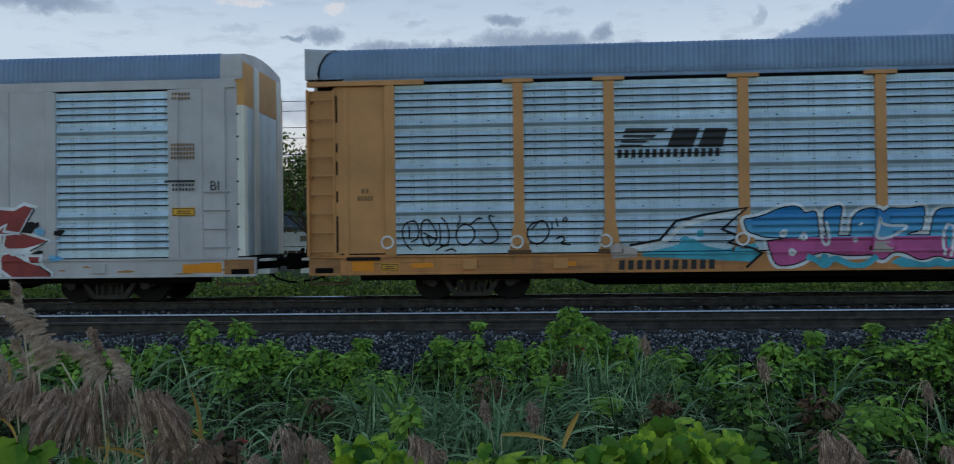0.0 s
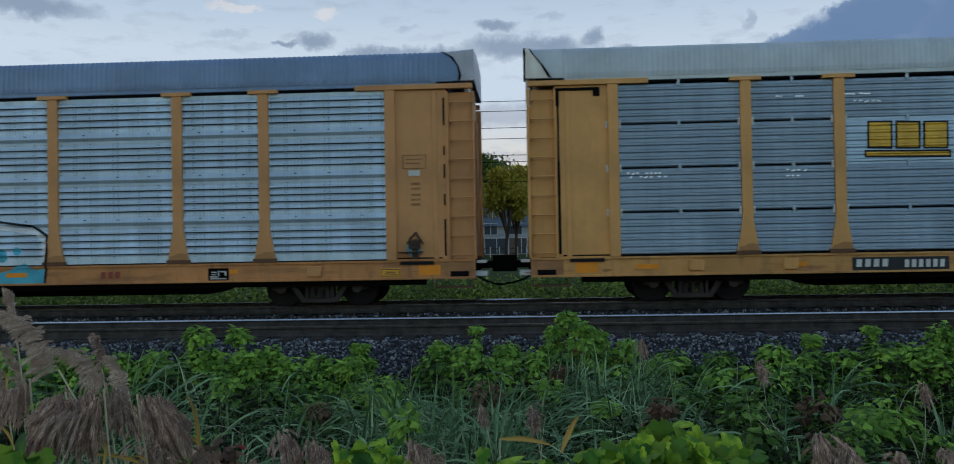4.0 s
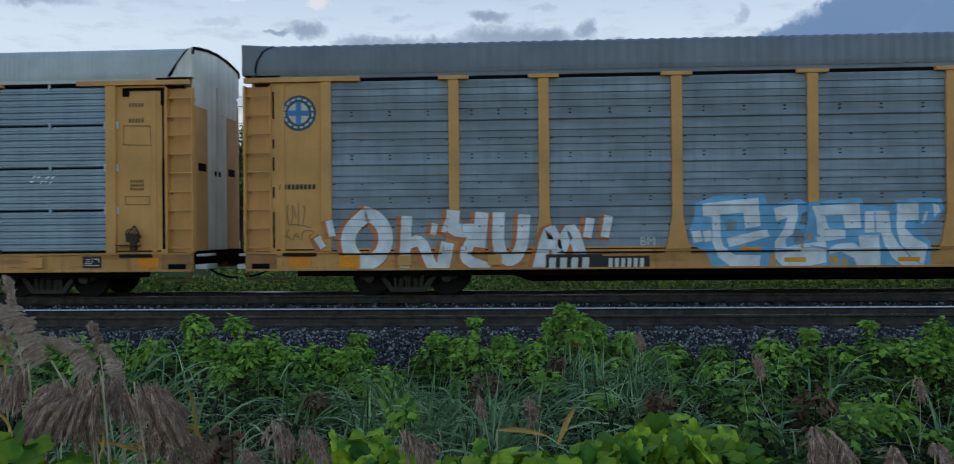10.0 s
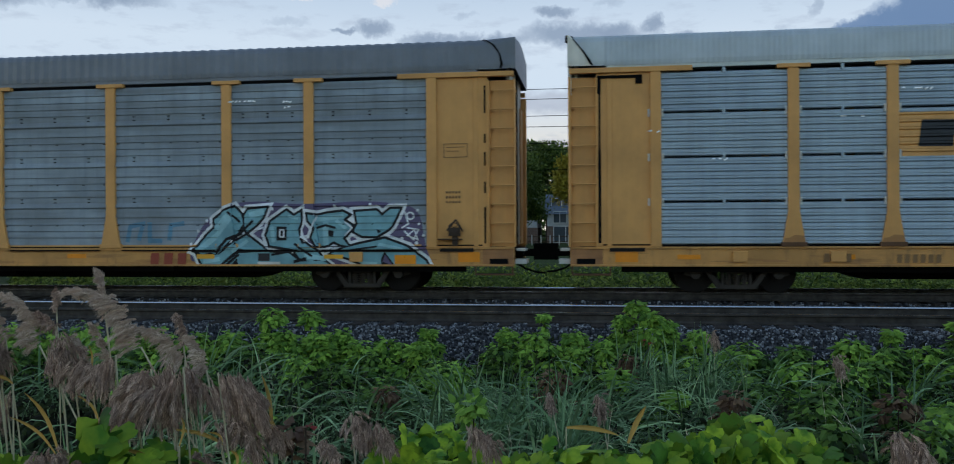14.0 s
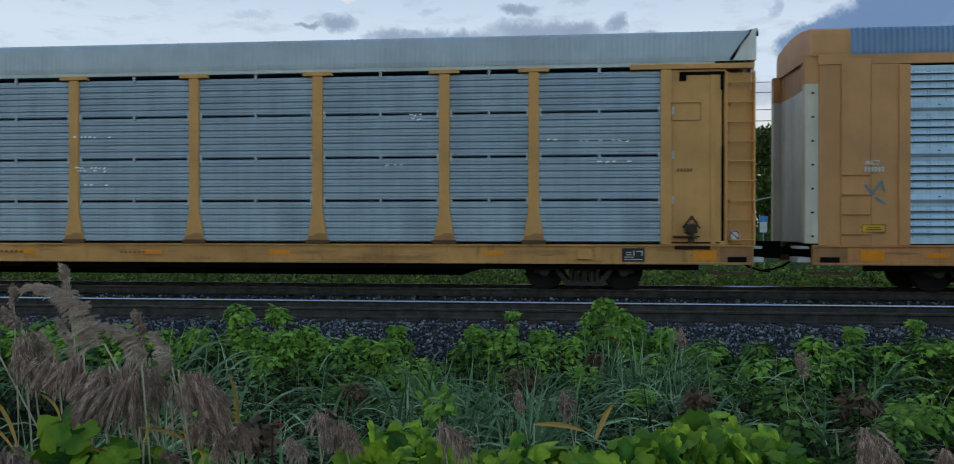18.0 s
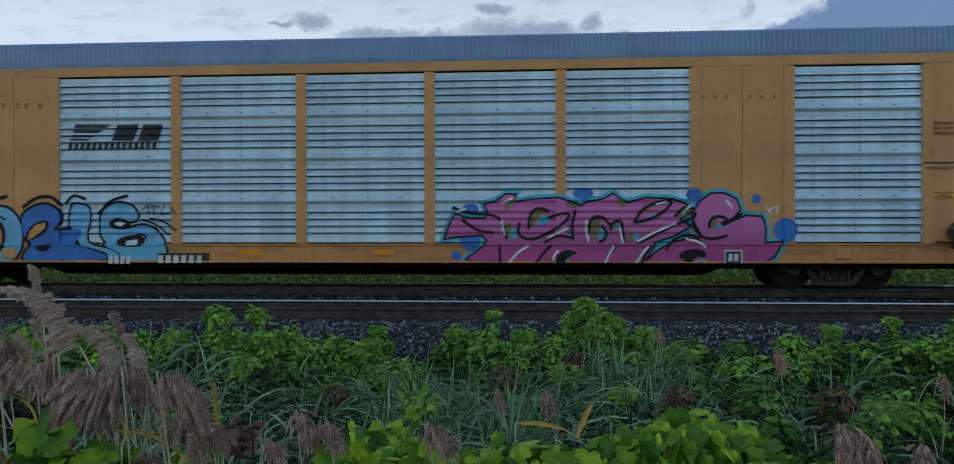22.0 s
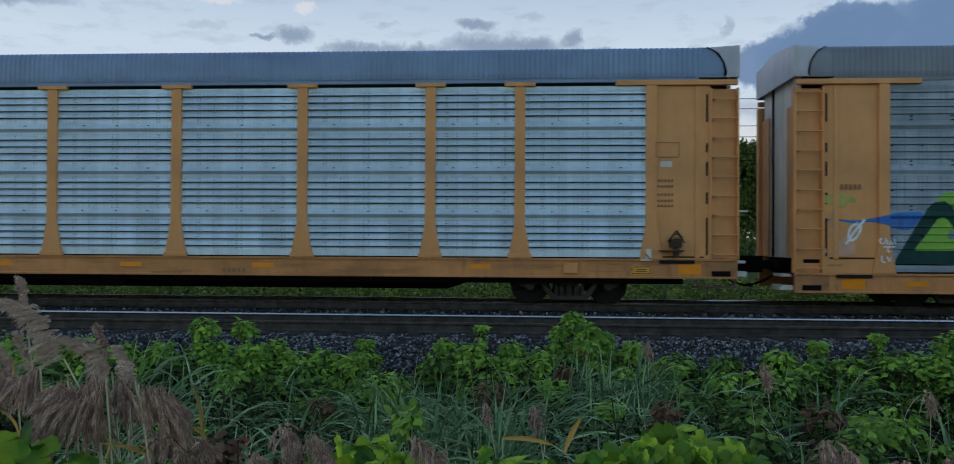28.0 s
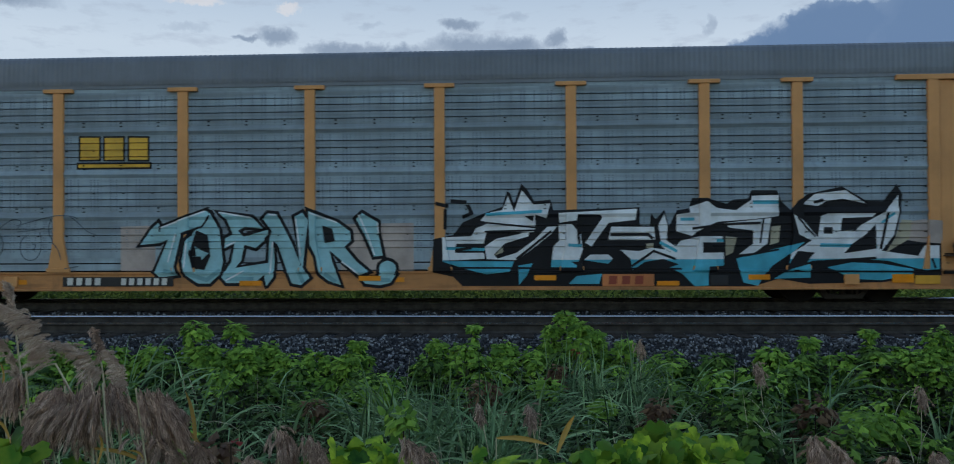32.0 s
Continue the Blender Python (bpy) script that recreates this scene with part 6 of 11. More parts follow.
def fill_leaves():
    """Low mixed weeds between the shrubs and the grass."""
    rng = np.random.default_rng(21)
    # filler leaves coloured near-black for the shade low in the ditch
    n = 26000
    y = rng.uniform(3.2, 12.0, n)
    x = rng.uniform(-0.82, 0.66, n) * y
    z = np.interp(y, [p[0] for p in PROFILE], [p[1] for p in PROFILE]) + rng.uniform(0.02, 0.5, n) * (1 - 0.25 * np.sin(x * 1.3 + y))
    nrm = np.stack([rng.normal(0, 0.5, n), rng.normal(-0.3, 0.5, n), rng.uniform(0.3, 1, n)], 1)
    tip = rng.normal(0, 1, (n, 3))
    me = leaves("weeds", np.stack([x, y, z], 1), nrm, tip, rng.uniform(0.06, 0.13, n), 0.6, "shade_leaf")
    tagged(new("weeds", me), "near-black leaves filling the ditch, coloured for the shade between plants", "weeds", kind="stuff")
    n = 22000
    y = rng.uniform(21.6, 29.0, n)
    x = rng.uniform(-0.75, 0.75, n) * y
    z = np.interp(y, [p[0] for p in PROFILE], [p[1] for p in PROFILE]) + rng.uniform(0.0, 0.7, n) * (0.8 + 0.5 * np.sin(x * 0.9) * np.sin(x * 0.37 + y))
    nrm = np.stack([rng.normal(0, 0.5, n), rng.normal(-0.3, 0.5, n), rng.uniform(0.3, 1, n)], 1)
    me = leaves("weeds", np.stack([x, y, z], 1), nrm, rng.normal(0, 1, (n, 3)), rng.uniform(0.10, 0.22, n), 0.55, "far_weed")
    tagged(new("weeds", me), "green weeds beyond the far track", "weeds", kind="stuff")
    n = 12000
    x, y = rng.uniform(13.29, 75, n), rng.uniform(64, 69, n)
    z = np.interp(y, [p[0] for p in PROFILE], [p[1] for p in PROFILE]) + rng.uniform(0, 1, n) * (1.9 + 0.6 * np.sin(x * 0.8) + 0.4 * np.sin(x * 2.3))
    me = leaves("hedge", np.stack([x, y, z], 1), np.stack([rng.normal(0, 0.5, n), rng.normal(-0.3, 0.5, n), rng.uniform(0.2, 1, n)], 1), rng.normal(0, 1, (n, 3)), rng.uniform(0.25, 0.5, n), 0.6, "tree_leaf")
    tagged(new("hedge", me), "dark green hedge beyond the railway", "hedge", kind="stuff")
    n = 20000
    x, y = rng.uniform(-85, 85, n), rng.uniform(118, 127, n)
    z = np.interp(y, [p[0] for p in PROFILE], [p[1] for p in PROFILE]) + rng.uniform(0, 1, n) * (6.0 + 1.2 * np.sin(x * 0.33) + 0.8 * np.sin(x * 0.9 + 1) + 0.5 * np.sin(x * 2.3))
    me = leaves("far_wood", np.stack([x, y, z], 1), np.stack([rng.normal(0, 0.5, n), rng.normal(-0.3, 0.5, n), rng.uniform(0.2, 1, n)], 1), rng.normal(0, 1, (n, 3)), rng.uniform(0.5, 0.9, n), 0.7, "tree_leaf")
    tagged(new("far_wood", me), "dark green trees far behind the houses", "trees", kind="stuff")
    # unseen trees, added behind the camera to dim the train's right side
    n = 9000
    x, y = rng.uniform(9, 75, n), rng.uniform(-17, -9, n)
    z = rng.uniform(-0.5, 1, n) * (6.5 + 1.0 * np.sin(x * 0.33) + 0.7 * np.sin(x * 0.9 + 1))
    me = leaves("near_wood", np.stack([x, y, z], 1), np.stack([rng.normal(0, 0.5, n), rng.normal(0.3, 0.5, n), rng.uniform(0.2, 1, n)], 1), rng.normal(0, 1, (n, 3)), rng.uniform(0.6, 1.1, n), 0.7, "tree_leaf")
    tagged(new("near_wood", me), "unseen trees added behind the camera to dim the right side", "trees", kind="stuff")


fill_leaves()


# ---- the distance behind the train ----
def siding_wall(name, c):
    n = Nodes(name)
    w = n.t.nodes.new("ShaderNodeTexWave")
    w.bands_direction = "Z"
    w.inputs["Scale"].default_value, w.inputs["Distortion"].default_value = 2.2, 0.2
    n.link(n.co, w.inputs["Vector"])
    n.bump(w.outputs["Fac"], 0.4, 0.03)
    return n.done(n.ramp(n.noise(1.2, 5), scaled(c, 0.85), scaled(c, 1.1)), 0.7)


def brick_wall():
    n = Nodes("brown_brick")
    b = n.t.nodes.new("ShaderNodeTexBrick")
    b.inputs["Color1"].default_value, b.inputs["Color2"].default_value, b.inputs["Mortar"].default_value = (0.16, 0.085, 0.06, 1), (0.11, 0.06, 0.045, 1), (0.2, 0.18, 0.16, 1)
    b.inputs["Scale"].default_value = 4.0
    m = n.t.nodes.new("ShaderNodeMapping")
    m.inputs["Rotation"].default_value = (radians(90), 0, 0)
    n.link(n.co, m.inputs[0])
    n.link(m.outputs[0], b.inputs["Vector"])
    return n.done(b.outputs["Color"], 0.85)


M["siding"] = siding_wall("grey_siding", (0.42, 0.43, 0.45))
M["siding_b"] = siding_wall("blue_grey_siding", (0.13, 0.15, 0.18))
M["brick"] = brick_wall()
M["shingle"] = galvanised("blue_grey_shingle", (0.10, 0.125, 0.16), 0.3, 0.0, 0.85)
M["frame_white"] = paint("white_window_frame", (0.6, 0.6, 0.6), 0.0)
M["pane"] = Nodes("window_glass").done((0.06, 0.075, 0.09), 0.08)
M["van"] = paint("white_van_paint", (0.62, 0.63, 0.65), 0.05, 0.4)
M["metal"] = galvanised("galvanised_steel", (0.32, 0.34, 0.36), 0.3)


def house(x, y, w, ridge, windows, label, roof="shingle"):
    """A terraced house: brick ground floor, siding above, a steep front roof with a dormer window."""
    z0 = ground_z(y)
    h = thing("house", label, "house", pose(x, y, z0), "houses beyond the railway")
    hw, eave = w / 2, ridge * 0.58
    bm = bmesh.new()
    box(bm, -hw, hw, 0.0, 8.0, -0.3, ridge * 0.34)
    part("ground_floor_wall", bm, "brick", h)
    bm = bmesh.new()
    box(bm, -hw + 0.05, hw - 0.05, 0.05, 7.95, ridge * 0.34, eave)
    part("upper_wall", bm, "siding", h)
    bm = bmesh.new()
    a = [bm.verts.new(p) for p in ((-hw - 0.3, -0.4, eave), (hw + 0.3, -0.4, eave), (hw + 0.3, 3.5, ridge), (-hw - 0.3, 3.5, ridge), (-hw - 0.3, 8.4, eave), (hw + 0.3, 8.4, eave))]
    for f in ((0, 1, 2, 3), (3, 2, 5, 4), (0, 3, 4), (1, 5, 2), (0, 4, 5, 1)):
        bm.faces.new([a[i] for i in f])
    part("roof", bm, roof, h, "steep dark grey shingle roof")
    for u, v, ww, wh in windows:
        on_roof = v > 0.60
        yy = -0.06 if not on_roof else -0.4 + 3.9 * (v - 0.58) / 0.42 - 0.35
        win = part("window", box_mesh("window_frame", "frame_white", (-ww / 2 - 0.09, ww / 2 + 0.09, -0.05, 0.05, -wh / 2 - 0.09, -wh / 2), (-ww / 2 - 0.09, ww / 2 + 0.09, -0.05, 0.05, wh / 2, wh / 2 + 0.09), (-ww / 2 - 0.09, -ww / 2, -0.05, 0.05, -wh / 2, wh / 2), (ww / 2, ww / 2 + 0.09, -0.05, 0.05, -wh / 2, wh / 2), (-0.04, 0.04, -0.05, 0.05, -wh / 2, wh / 2), bevel=0), None, h, at=pose(u * hw, yy, v * ridge))
        part("pane", box_mesh("pane", "pane", (-ww / 2, ww / 2, -0.01, 0.02, -wh / 2, wh / 2), bevel=0), None, win)
        if on_roof:
            part("dormer", box_mesh("dormer", "siding_b", (-ww / 2 - 0.3, ww / 2 + 0.3, 0.06, 2.2, -wh / 2 - 0.2, wh / 2 + 0.3), bevel=0), None, h, at=pose(u * hw, yy, v * ridge))
    return h


def tree(x, y, hgt, wide, seed, mat="tree_leaf", bare=0.0, low=0.18):
    """A broad tree: tapered trunk, forking limbs and a ragged crown of leaf clumps with gaps."""
    low = 0.36 if mat == "gold_leaf" else low
    rng = np.random.default_rng(seed)
    z0 = ground_z(y)
    t = thing("tree", "autumn tree with yellowing leaves" if mat == "gold_leaf" else "broad tree with dark green leaves" if bare < 0.5 else "nearly bare autumn tree", "tree", pose(x, y, z0 - 0.1), "trees beyond the railway")
    bm = bmesh.new()
    rod(bm, (0, 0, 0), (0.1, 0, hgt * 0.32), hgt * 0.015, 7)
    tips = []
    for i in range(15):
        a, e = rng.uniform(0, 6.28), rng.uniform(0.25, 1.0)
        tipp = Vector((wide * 0.5 * math.cos(a) * (1.1 - e * 0.6), wide * 0.5 * math.sin(a) * (1.1 - e * 0.6), hgt * (low + (0.95 - low) * e)))
        base = Vector((0.1, 0, hgt * rng.uniform(0.18, 0.34)))
        mid = base.lerp(tipp, 0.5) + Vector((0, 0, hgt * 0.05))
        rod(bm, base, mid, hgt * 0.009, 5)
        rod(bm, mid, tipp, hgt * 0.005, 4)
        for j in range(4):
            tw = tipp + Vector(rng.normal(0, 1, 3)) * wide * 0.11
            rod(bm, mid.lerp(tipp, 0.6), tw, hgt * 0.0022, 3)
        tips.append(tipp)
    part("trunk", bm, "twig", t)
    n = int(8000 * (1 - bare))
    if n:
        clump = np.array([list(p) for p in tips])[rng.integers(0, len(tips), n)] + rng.normal(0, 1, (n, 3)) * wide * (0.12, 0.12, 0.10)
        sub = clump + rng.normal(0, 0.25, (n, 3))
        sub[:, 2] = np.clip(sub[:, 2], hgt * low * 0.6, hgt * 1.02)
        part("crown", leaves("crown", sub, np.stack([rng.normal(0, 0.6, n), rng.normal(-0.2, 0.6, n), rng.uniform(0.1, 1, n)], 1), rng.normal(0, 1, (n, 3)), rng.uniform(0.26, 0.52, n) * (hgt / 10) ** 0.5, 0.6, mat), None, t)
    return t


house(6.5, 95, 7.4, 6.0, ((0.25, 0.80, 1.3, 1.1), (-0.55, 0.46, 1.4, 1.2), (0.35, 0.46, 2.6, 1.3), (0.0, 0.18, 3.4, 1.5)), 'terraced house with a steep blue-grey roof and white windows')
house(-2.2, 95, 6.5, 5.6, ((-0.5, 0.80, 2.2, 1.0), (-0.55, 0.52, 1.4, 1.2), (0.3, 0.52, 1.4, 1.2), (-0.35, 0.18, 2.6, 1.7), (0.5, 0.18, 1.2, 1.7)), 'grey terraced house with stacked windows over brick')
house(-10.1, 95, 7.2, 5.2, ((-0.4, 0.80, 1.6, 1.0), (0.4, 0.48, 1.5, 1.2), (-0.5, 0.48, 1.5, 1.2), (0.0, 0.18, 2.6, 1.6)), 'brown brick terraced house half hidden by trees')
house(-25.5, 95, 8.4, 4.9, ((0.2, 0.5, 1.5, 1.2), (-0.5, 0.5, 1.5, 1.2), (0.3, 0.18, 2.4, 1.6)), 'low dark house among trees')
tree(-1.0, 78, 8.3, 3.2, 500, 'gold_leaf', 0.45)
tree(-5.4, 110, 11.8, 8, 501, 'tree_leaf', 0)
tree(-6.4, 112, 12.6, 9, 502, 'tree_leaf', 0)
tree(-1.8, 74, 7.8, 3.0, 503, 'gold_leaf', 0.5)
tree(-8.0, 82, 9.1, 4.5, 504, 'tree_leaf', 0)
tree(-12.3, 70, 9.9, 8, 505, 'tree_leaf', 0.15)
tree(-19.8, 90, 12.1, 10, 506, 'tree_leaf', 0.2)
tree(-28.6, 100, 11.7, 7, 507, 'tree_leaf', 0.3)
tree(-29.1, 85, 12.3, 10, 508, 'tree_leaf', 0)
tree(-33.5, 85, 12.2, 10, 509, 'tree_leaf', 0)
tree(-41.6, 90, 11.9, 10, 510, 'tree_leaf', 0)
tree(-49.5, 92, 12.7, 10, 511, 'gold_leaf', 0.4)
tree(-56.6, 92, 12.5, 10, 512, 'tree_leaf', 0.1)
tree(18.6, 80, 10.1, 9, 513, 'tree_leaf', 0.25)
tree(21.0, 78, 10.4, 9, 514, 'tree_leaf', 0.05)
tree(27.5, 85, 10.7, 10, 515, 'tree_leaf', 0)
tree(32.8, 85, 11.0, 10, 516, 'tree_leaf', 0)
tree(38.7, 88, 10.8, 10, 517, 'tree_leaf', 0.1)
tree(18.0, 90, 9.8, 8, 518, 'gold_leaf', 0.55)
tree(14.3, 108, 9.8, 5, 519, 'gold_leaf', 0.5)
tree(10.0, 115, 11.3, 8, 520, 'tree_leaf', 0)
tree(3.3, 112, 11.2, 7, 521, 'tree_leaf', 0.2)
tree(-15.9, 60, 8.2, 7, 522, 'tree_leaf', 0.9)


def mast(x, y, top):
    """A slim lattice mast of three legs with zigzag bracing."""
    m = thing("lattice_mast", "slim galvanised lattice mast beside the railway", "mast", pose(x, y, ground_z(y)))
    legs = [(-0.25, -0.2), (0.25, -0.2), (0.0, 0.25)]
    hgt = top - ground_z(y)
    for lx, ly in legs:
        bm = bmesh.new()
        rod(bm, (lx, ly, -0.1), (lx * 0.8, ly * 0.8, hgt), 0.035, 6)
        part("leg", bm, "metal", m)
    bm = bmesh.new()
    k = 0
    while k * 0.45 < hgt - 0.5:
        za, zb = k * 0.45, (k + 1) * 0.45
        for i in range(3):
            p, q = legs[i], legs[(i + 1) % 3]
            rod(bm, (p[0] * 0.9, p[1] * 0.9, za), (q[0] * 0.9, q[1] * 0.9, zb), 0.018, 4)
        k += 1
    tagged(part("bracing", bm, "metal", m), kind="stuff")


mast(6.37, 45, 10.94)


def wires():
    for i, (z, y) in enumerate(((7.78, 38.0), (7.43, 38.6), (6.58, 38.0), (6.17, 38.6), (5.37, 38.2), (5.07, 38.2), (4.17, 38.2))):
        w = thing("overhead_wire", "thin dark overhead wire", "wire", pose(0, y, z), "overhead wires")
        bm = bmesh.new()
        pts = [(x, 0, 0.55 * ((x / 90) ** 2 - 0.1)) for x in (-90, -60, -30, 0, 30, 60, 90)]
        tube(bm, pts, 0.014, 4)
        part("cable", bm, "black", w)
    for x in (-90, 90):
        p = thing("utility_pole", "weathered wooden utility pole", "pole", pose(x, 38.2, ground_z(38)), "utility poles")
        bm = bmesh.new()
        rod(bm, (0, 0, -0.3), (0, 0, 9.2), 0.15, 8)
        part("shaft", bm, "twig", p)
        part("crossarm", box_mesh("crossarm", "twig", (-0.06, 0.06, -1.0, 1.0, 8.2, 8.35)), None, p)


wires()


def street_lamp(x, y, hgt):
    m = thing("street_lamp", "tall grey steel street lamp with a short arm", "street lamp", pose(x, y, ground_z(y)))
    bm = bmesh.new()
    rod(bm, (0, 0, -0.2), (0, 0, hgt), 0.09, 8)
    part("pole", bm, "metal", m)
    bm = bmesh.new()
    rod(bm, (0, 0, hgt), (1.4, 0, hgt + 0.35), 0.05, 6)
    part("arm", bm, "metal", m)
    part("lamp_head", box_mesh("lamp_head", "metal", (1.3, 1.9, -0.12, 0.12, 0.28, 0.42)), None, m, at=pose(0, 0, hgt))


street_lamp(-10.86, 60, 10.15)
street_lamp(13.41, 62, 3.42)


def van(x, y):
    m = thing("van", "white delivery van parked beyond the railway", "van", pose(x, y, ground_z(y)))
    bm = bmesh.new()
    prism(bm, [(-2.6, 0.4), (2.6, 0.4), (2.6, 1.1), (2.1, 1.3), (1.5, 2.2), (1.2, 2.35), (-2.5, 2.35), (-2.6, 2.2)], -0.95, 0.95)
    part("body", bevelled(bm, 0.04), "van", m)
    part("windscreen", box_mesh("windscreen", "pane", (1.35, 2.0, -0.97, 0.97, 1.35, 1.95)), None, m)
    for wx in (-1.7, 1.7):
        for wy in (-0.88, 0.88):
            bm = bmesh.new()
            disc(bm, (wx, wy, 0.35), 0.35, 0.11, 18)
            part("wheel", bm, "black", m)


van(-25.2, 88)
van(-18.5, 88)


def fence_and_sign():
    f = thing("fence", "pale picket fence before the houses", "fence", pose(0, 84, ground_z(84)))
    for z in (0.3, 0.8):
        bm = bmesh.new()
        box(bm, -60, 60, -0.03, 0.03, z, z + 0.09)
        part("rail", bm, "twig", f)
    for i in range(-60, 61):
        part("picket", box_mesh("picket", "frame_white", (-0.05, 0.05, -0.05, -0.03, -0.1, 1.0), bevel=0), None, f, at=pose(i * 0.9, 0, 0))
    s = thing("road_sign", "small white and blue road sign on a post", "sign", pose(13.59, 60, ground_z(60)))
    bm = bmesh.new()
    rod(bm, (0, 0, -0.1), (0, 0, 1.9), 0.04, 6)
    part("post", bm, "metal", s)
    part("panel", box_mesh("sign_panel", "label_white", (-0.25, 0.25, -0.06, -0.04, 1.2, 1.9)), None, s)
    part("panel", box_mesh("sign_top", "logo_blue", (-0.3, 0.3, -0.065, -0.045, 1.92, 2.3)), None, s)


fence_and_sign()


# ---- paint and lettering on the cars ----
STYLE, DROP = {}, {H.name: 0.28}
for _car, _s in ((A, "silver"), (B, "silver"), (C, "slate"), (D, "dusky"), (E, "slate"), (F, "silver"), (G, "silver"), (H, "plaid")):
    STYLE[_car.name] = _s


def ribbon(bm, pts, w, closed=False, deep=0.0):
    """A painted stroke of width w along a line in x, z: one mitred strip with blunt ends."""
    pts = [Vector(p) for p in pts]
    pts = [p for i, p in enumerate(pts) if i == 0 or (p - pts[i - 1]).length > 1e-4]
    if not closed and (pts[0] - pts[-1]).length < 1e-3:
        pts, closed = pts[:-1], True
    n = len(pts)
    left, right = [], []
    for i, p in enumerate(pts):
        a = pts[(i - 1) % n] if closed or i else None
        b = pts[(i + 1) % n] if closed or i < n - 1 else None
        d0 = (p - a).normalized() if a is not None else (b - p).normalized()
        d1 = (b - p).normalized() if b is not None else d0
        t = d0 + d1
        t = t.normalized() if t.length > 0.2 else d0
        m = Vector((-t.y, t.x)) * (w / 2) / max(0.55, abs(t.dot(d0)))
        q = p - d0 * w * 0.3 if a is None else p + d0 * w * 0.3 if b is None else p
        left.append(bm.verts.new((q.x + m.x, deep, q.y + m.y)))
        right.append(bm.verts.new((q.x - m.x, deep, q.y - m.y)))
    for i in range(n if closed else n - 1):
        j = (i + 1) % n
        bm.faces.new((left[i], right[i], right[j], left[j]))


def lay_on(bm, car, off):
    """Press flat paint on to the ribbed sheets, posts, sill and plates of the near side."""
    style, flush = STYLE[car.name], car in (A, F)
    zs = [v.co.z for v in bm.verts] or [1.0]
    xs = [v.co.x for v in bm.verts] or [0.0]
    zlo, zhi, xlo, xhi = min(zs), max(zs), min(xs), max(xs)
    d = DROP.get(car.name, 0.0)
    prof = [(0.5 - d, -1.502), (0.975 - d, -1.502), (0.98 - d, -1.541), (1.02 - d, -1.541), (1.03 - d, SIDE - 0.014)] + ([(1.045, SIDE - 0.014)] if d else [])
    for a, b in zip(LEVELS, LEVELS[1:]):
        prof += sheet_profile(style, a, b)
    prof += [(4.75, SIDE), (5, SIDE)]
    pz, py = [p[0] for p in prof], [p[1] for p in prof]
    cuts = [(0, z) for z in pz if zlo < z < zhi]
    for p in POSTS:
        for e in (-0.118, -0.112, 0.112, 0.118):
            if xlo < p + e < xhi:
                cuts.append((p + e, None))
        if not flush and abs(p) < 11 and zlo < 1.76 - d and xlo < p + 0.27 and xhi > p - 0.27:
            for s in (-1, 1):
                for e in (0.113, 0.121):
                    bmesh.ops.bisect_plane(bm, geom=bm.verts[:] + bm.edges[:] + bm.faces[:], plane_co=(p + s * e, 0, 1.75 - d), plane_no=(0.73, 0, s * 0.13), dist=1e-5)
    for x, z in cuts:
        bmesh.ops.bisect_plane(bm, geom=bm.verts[:] + bm.edges[:] + bm.faces[:], plane_co=(x, 0, z or 0), plane_no=(0, 0, 1) if z is not None else (1, 0, 0), dist=1e-5)
    for v in bm.verts:
        y = float(np.interp(v.co.z, pz, py))
        if v.co.z > 1.02 - d:
            near = min(POSTS, key=lambda p: abs(v.co.x - p))
            half = 0.1145 + (0.13 * max(0.0, 1.75 - d - v.co.z) / 0.73 if not flush and abs(near) < 11 else 0.0)
            if abs(v.co.x - near) <= half:
                y = SIDE - (0.103 if v.co.z < 1.115 - d and not flush and abs(near) < 11 else 0.087)
            elif flush and any(abs(abs(v.co.x) - c) < 1.0 for c in (8.095,)) or abs(v.co.x) > 11.9:
                y = SIDE - (0.05 if abs(v.co.x) < 11 else 0.06 if flush else 0.02)
        v.co.y += y - off


def curved(pts, closed):
    """Corner-cutting, twice: turns an angular outline into a round one."""
    for _ in range(2):
        out = [] if closed else [pts[0]]
        for (ax, az), (bx, bz) in zip(pts, pts[1:] + pts[:1] if closed else pts[1:]):
            out += [(ax * 0.75 + bx * 0.25, az * 0.75 + bz * 0.25), (ax * 0.25 + bx * 0.75, az * 0.25 + bz * 0.75)]
        pts = out if closed else out + [pts[-1]]
    return pts


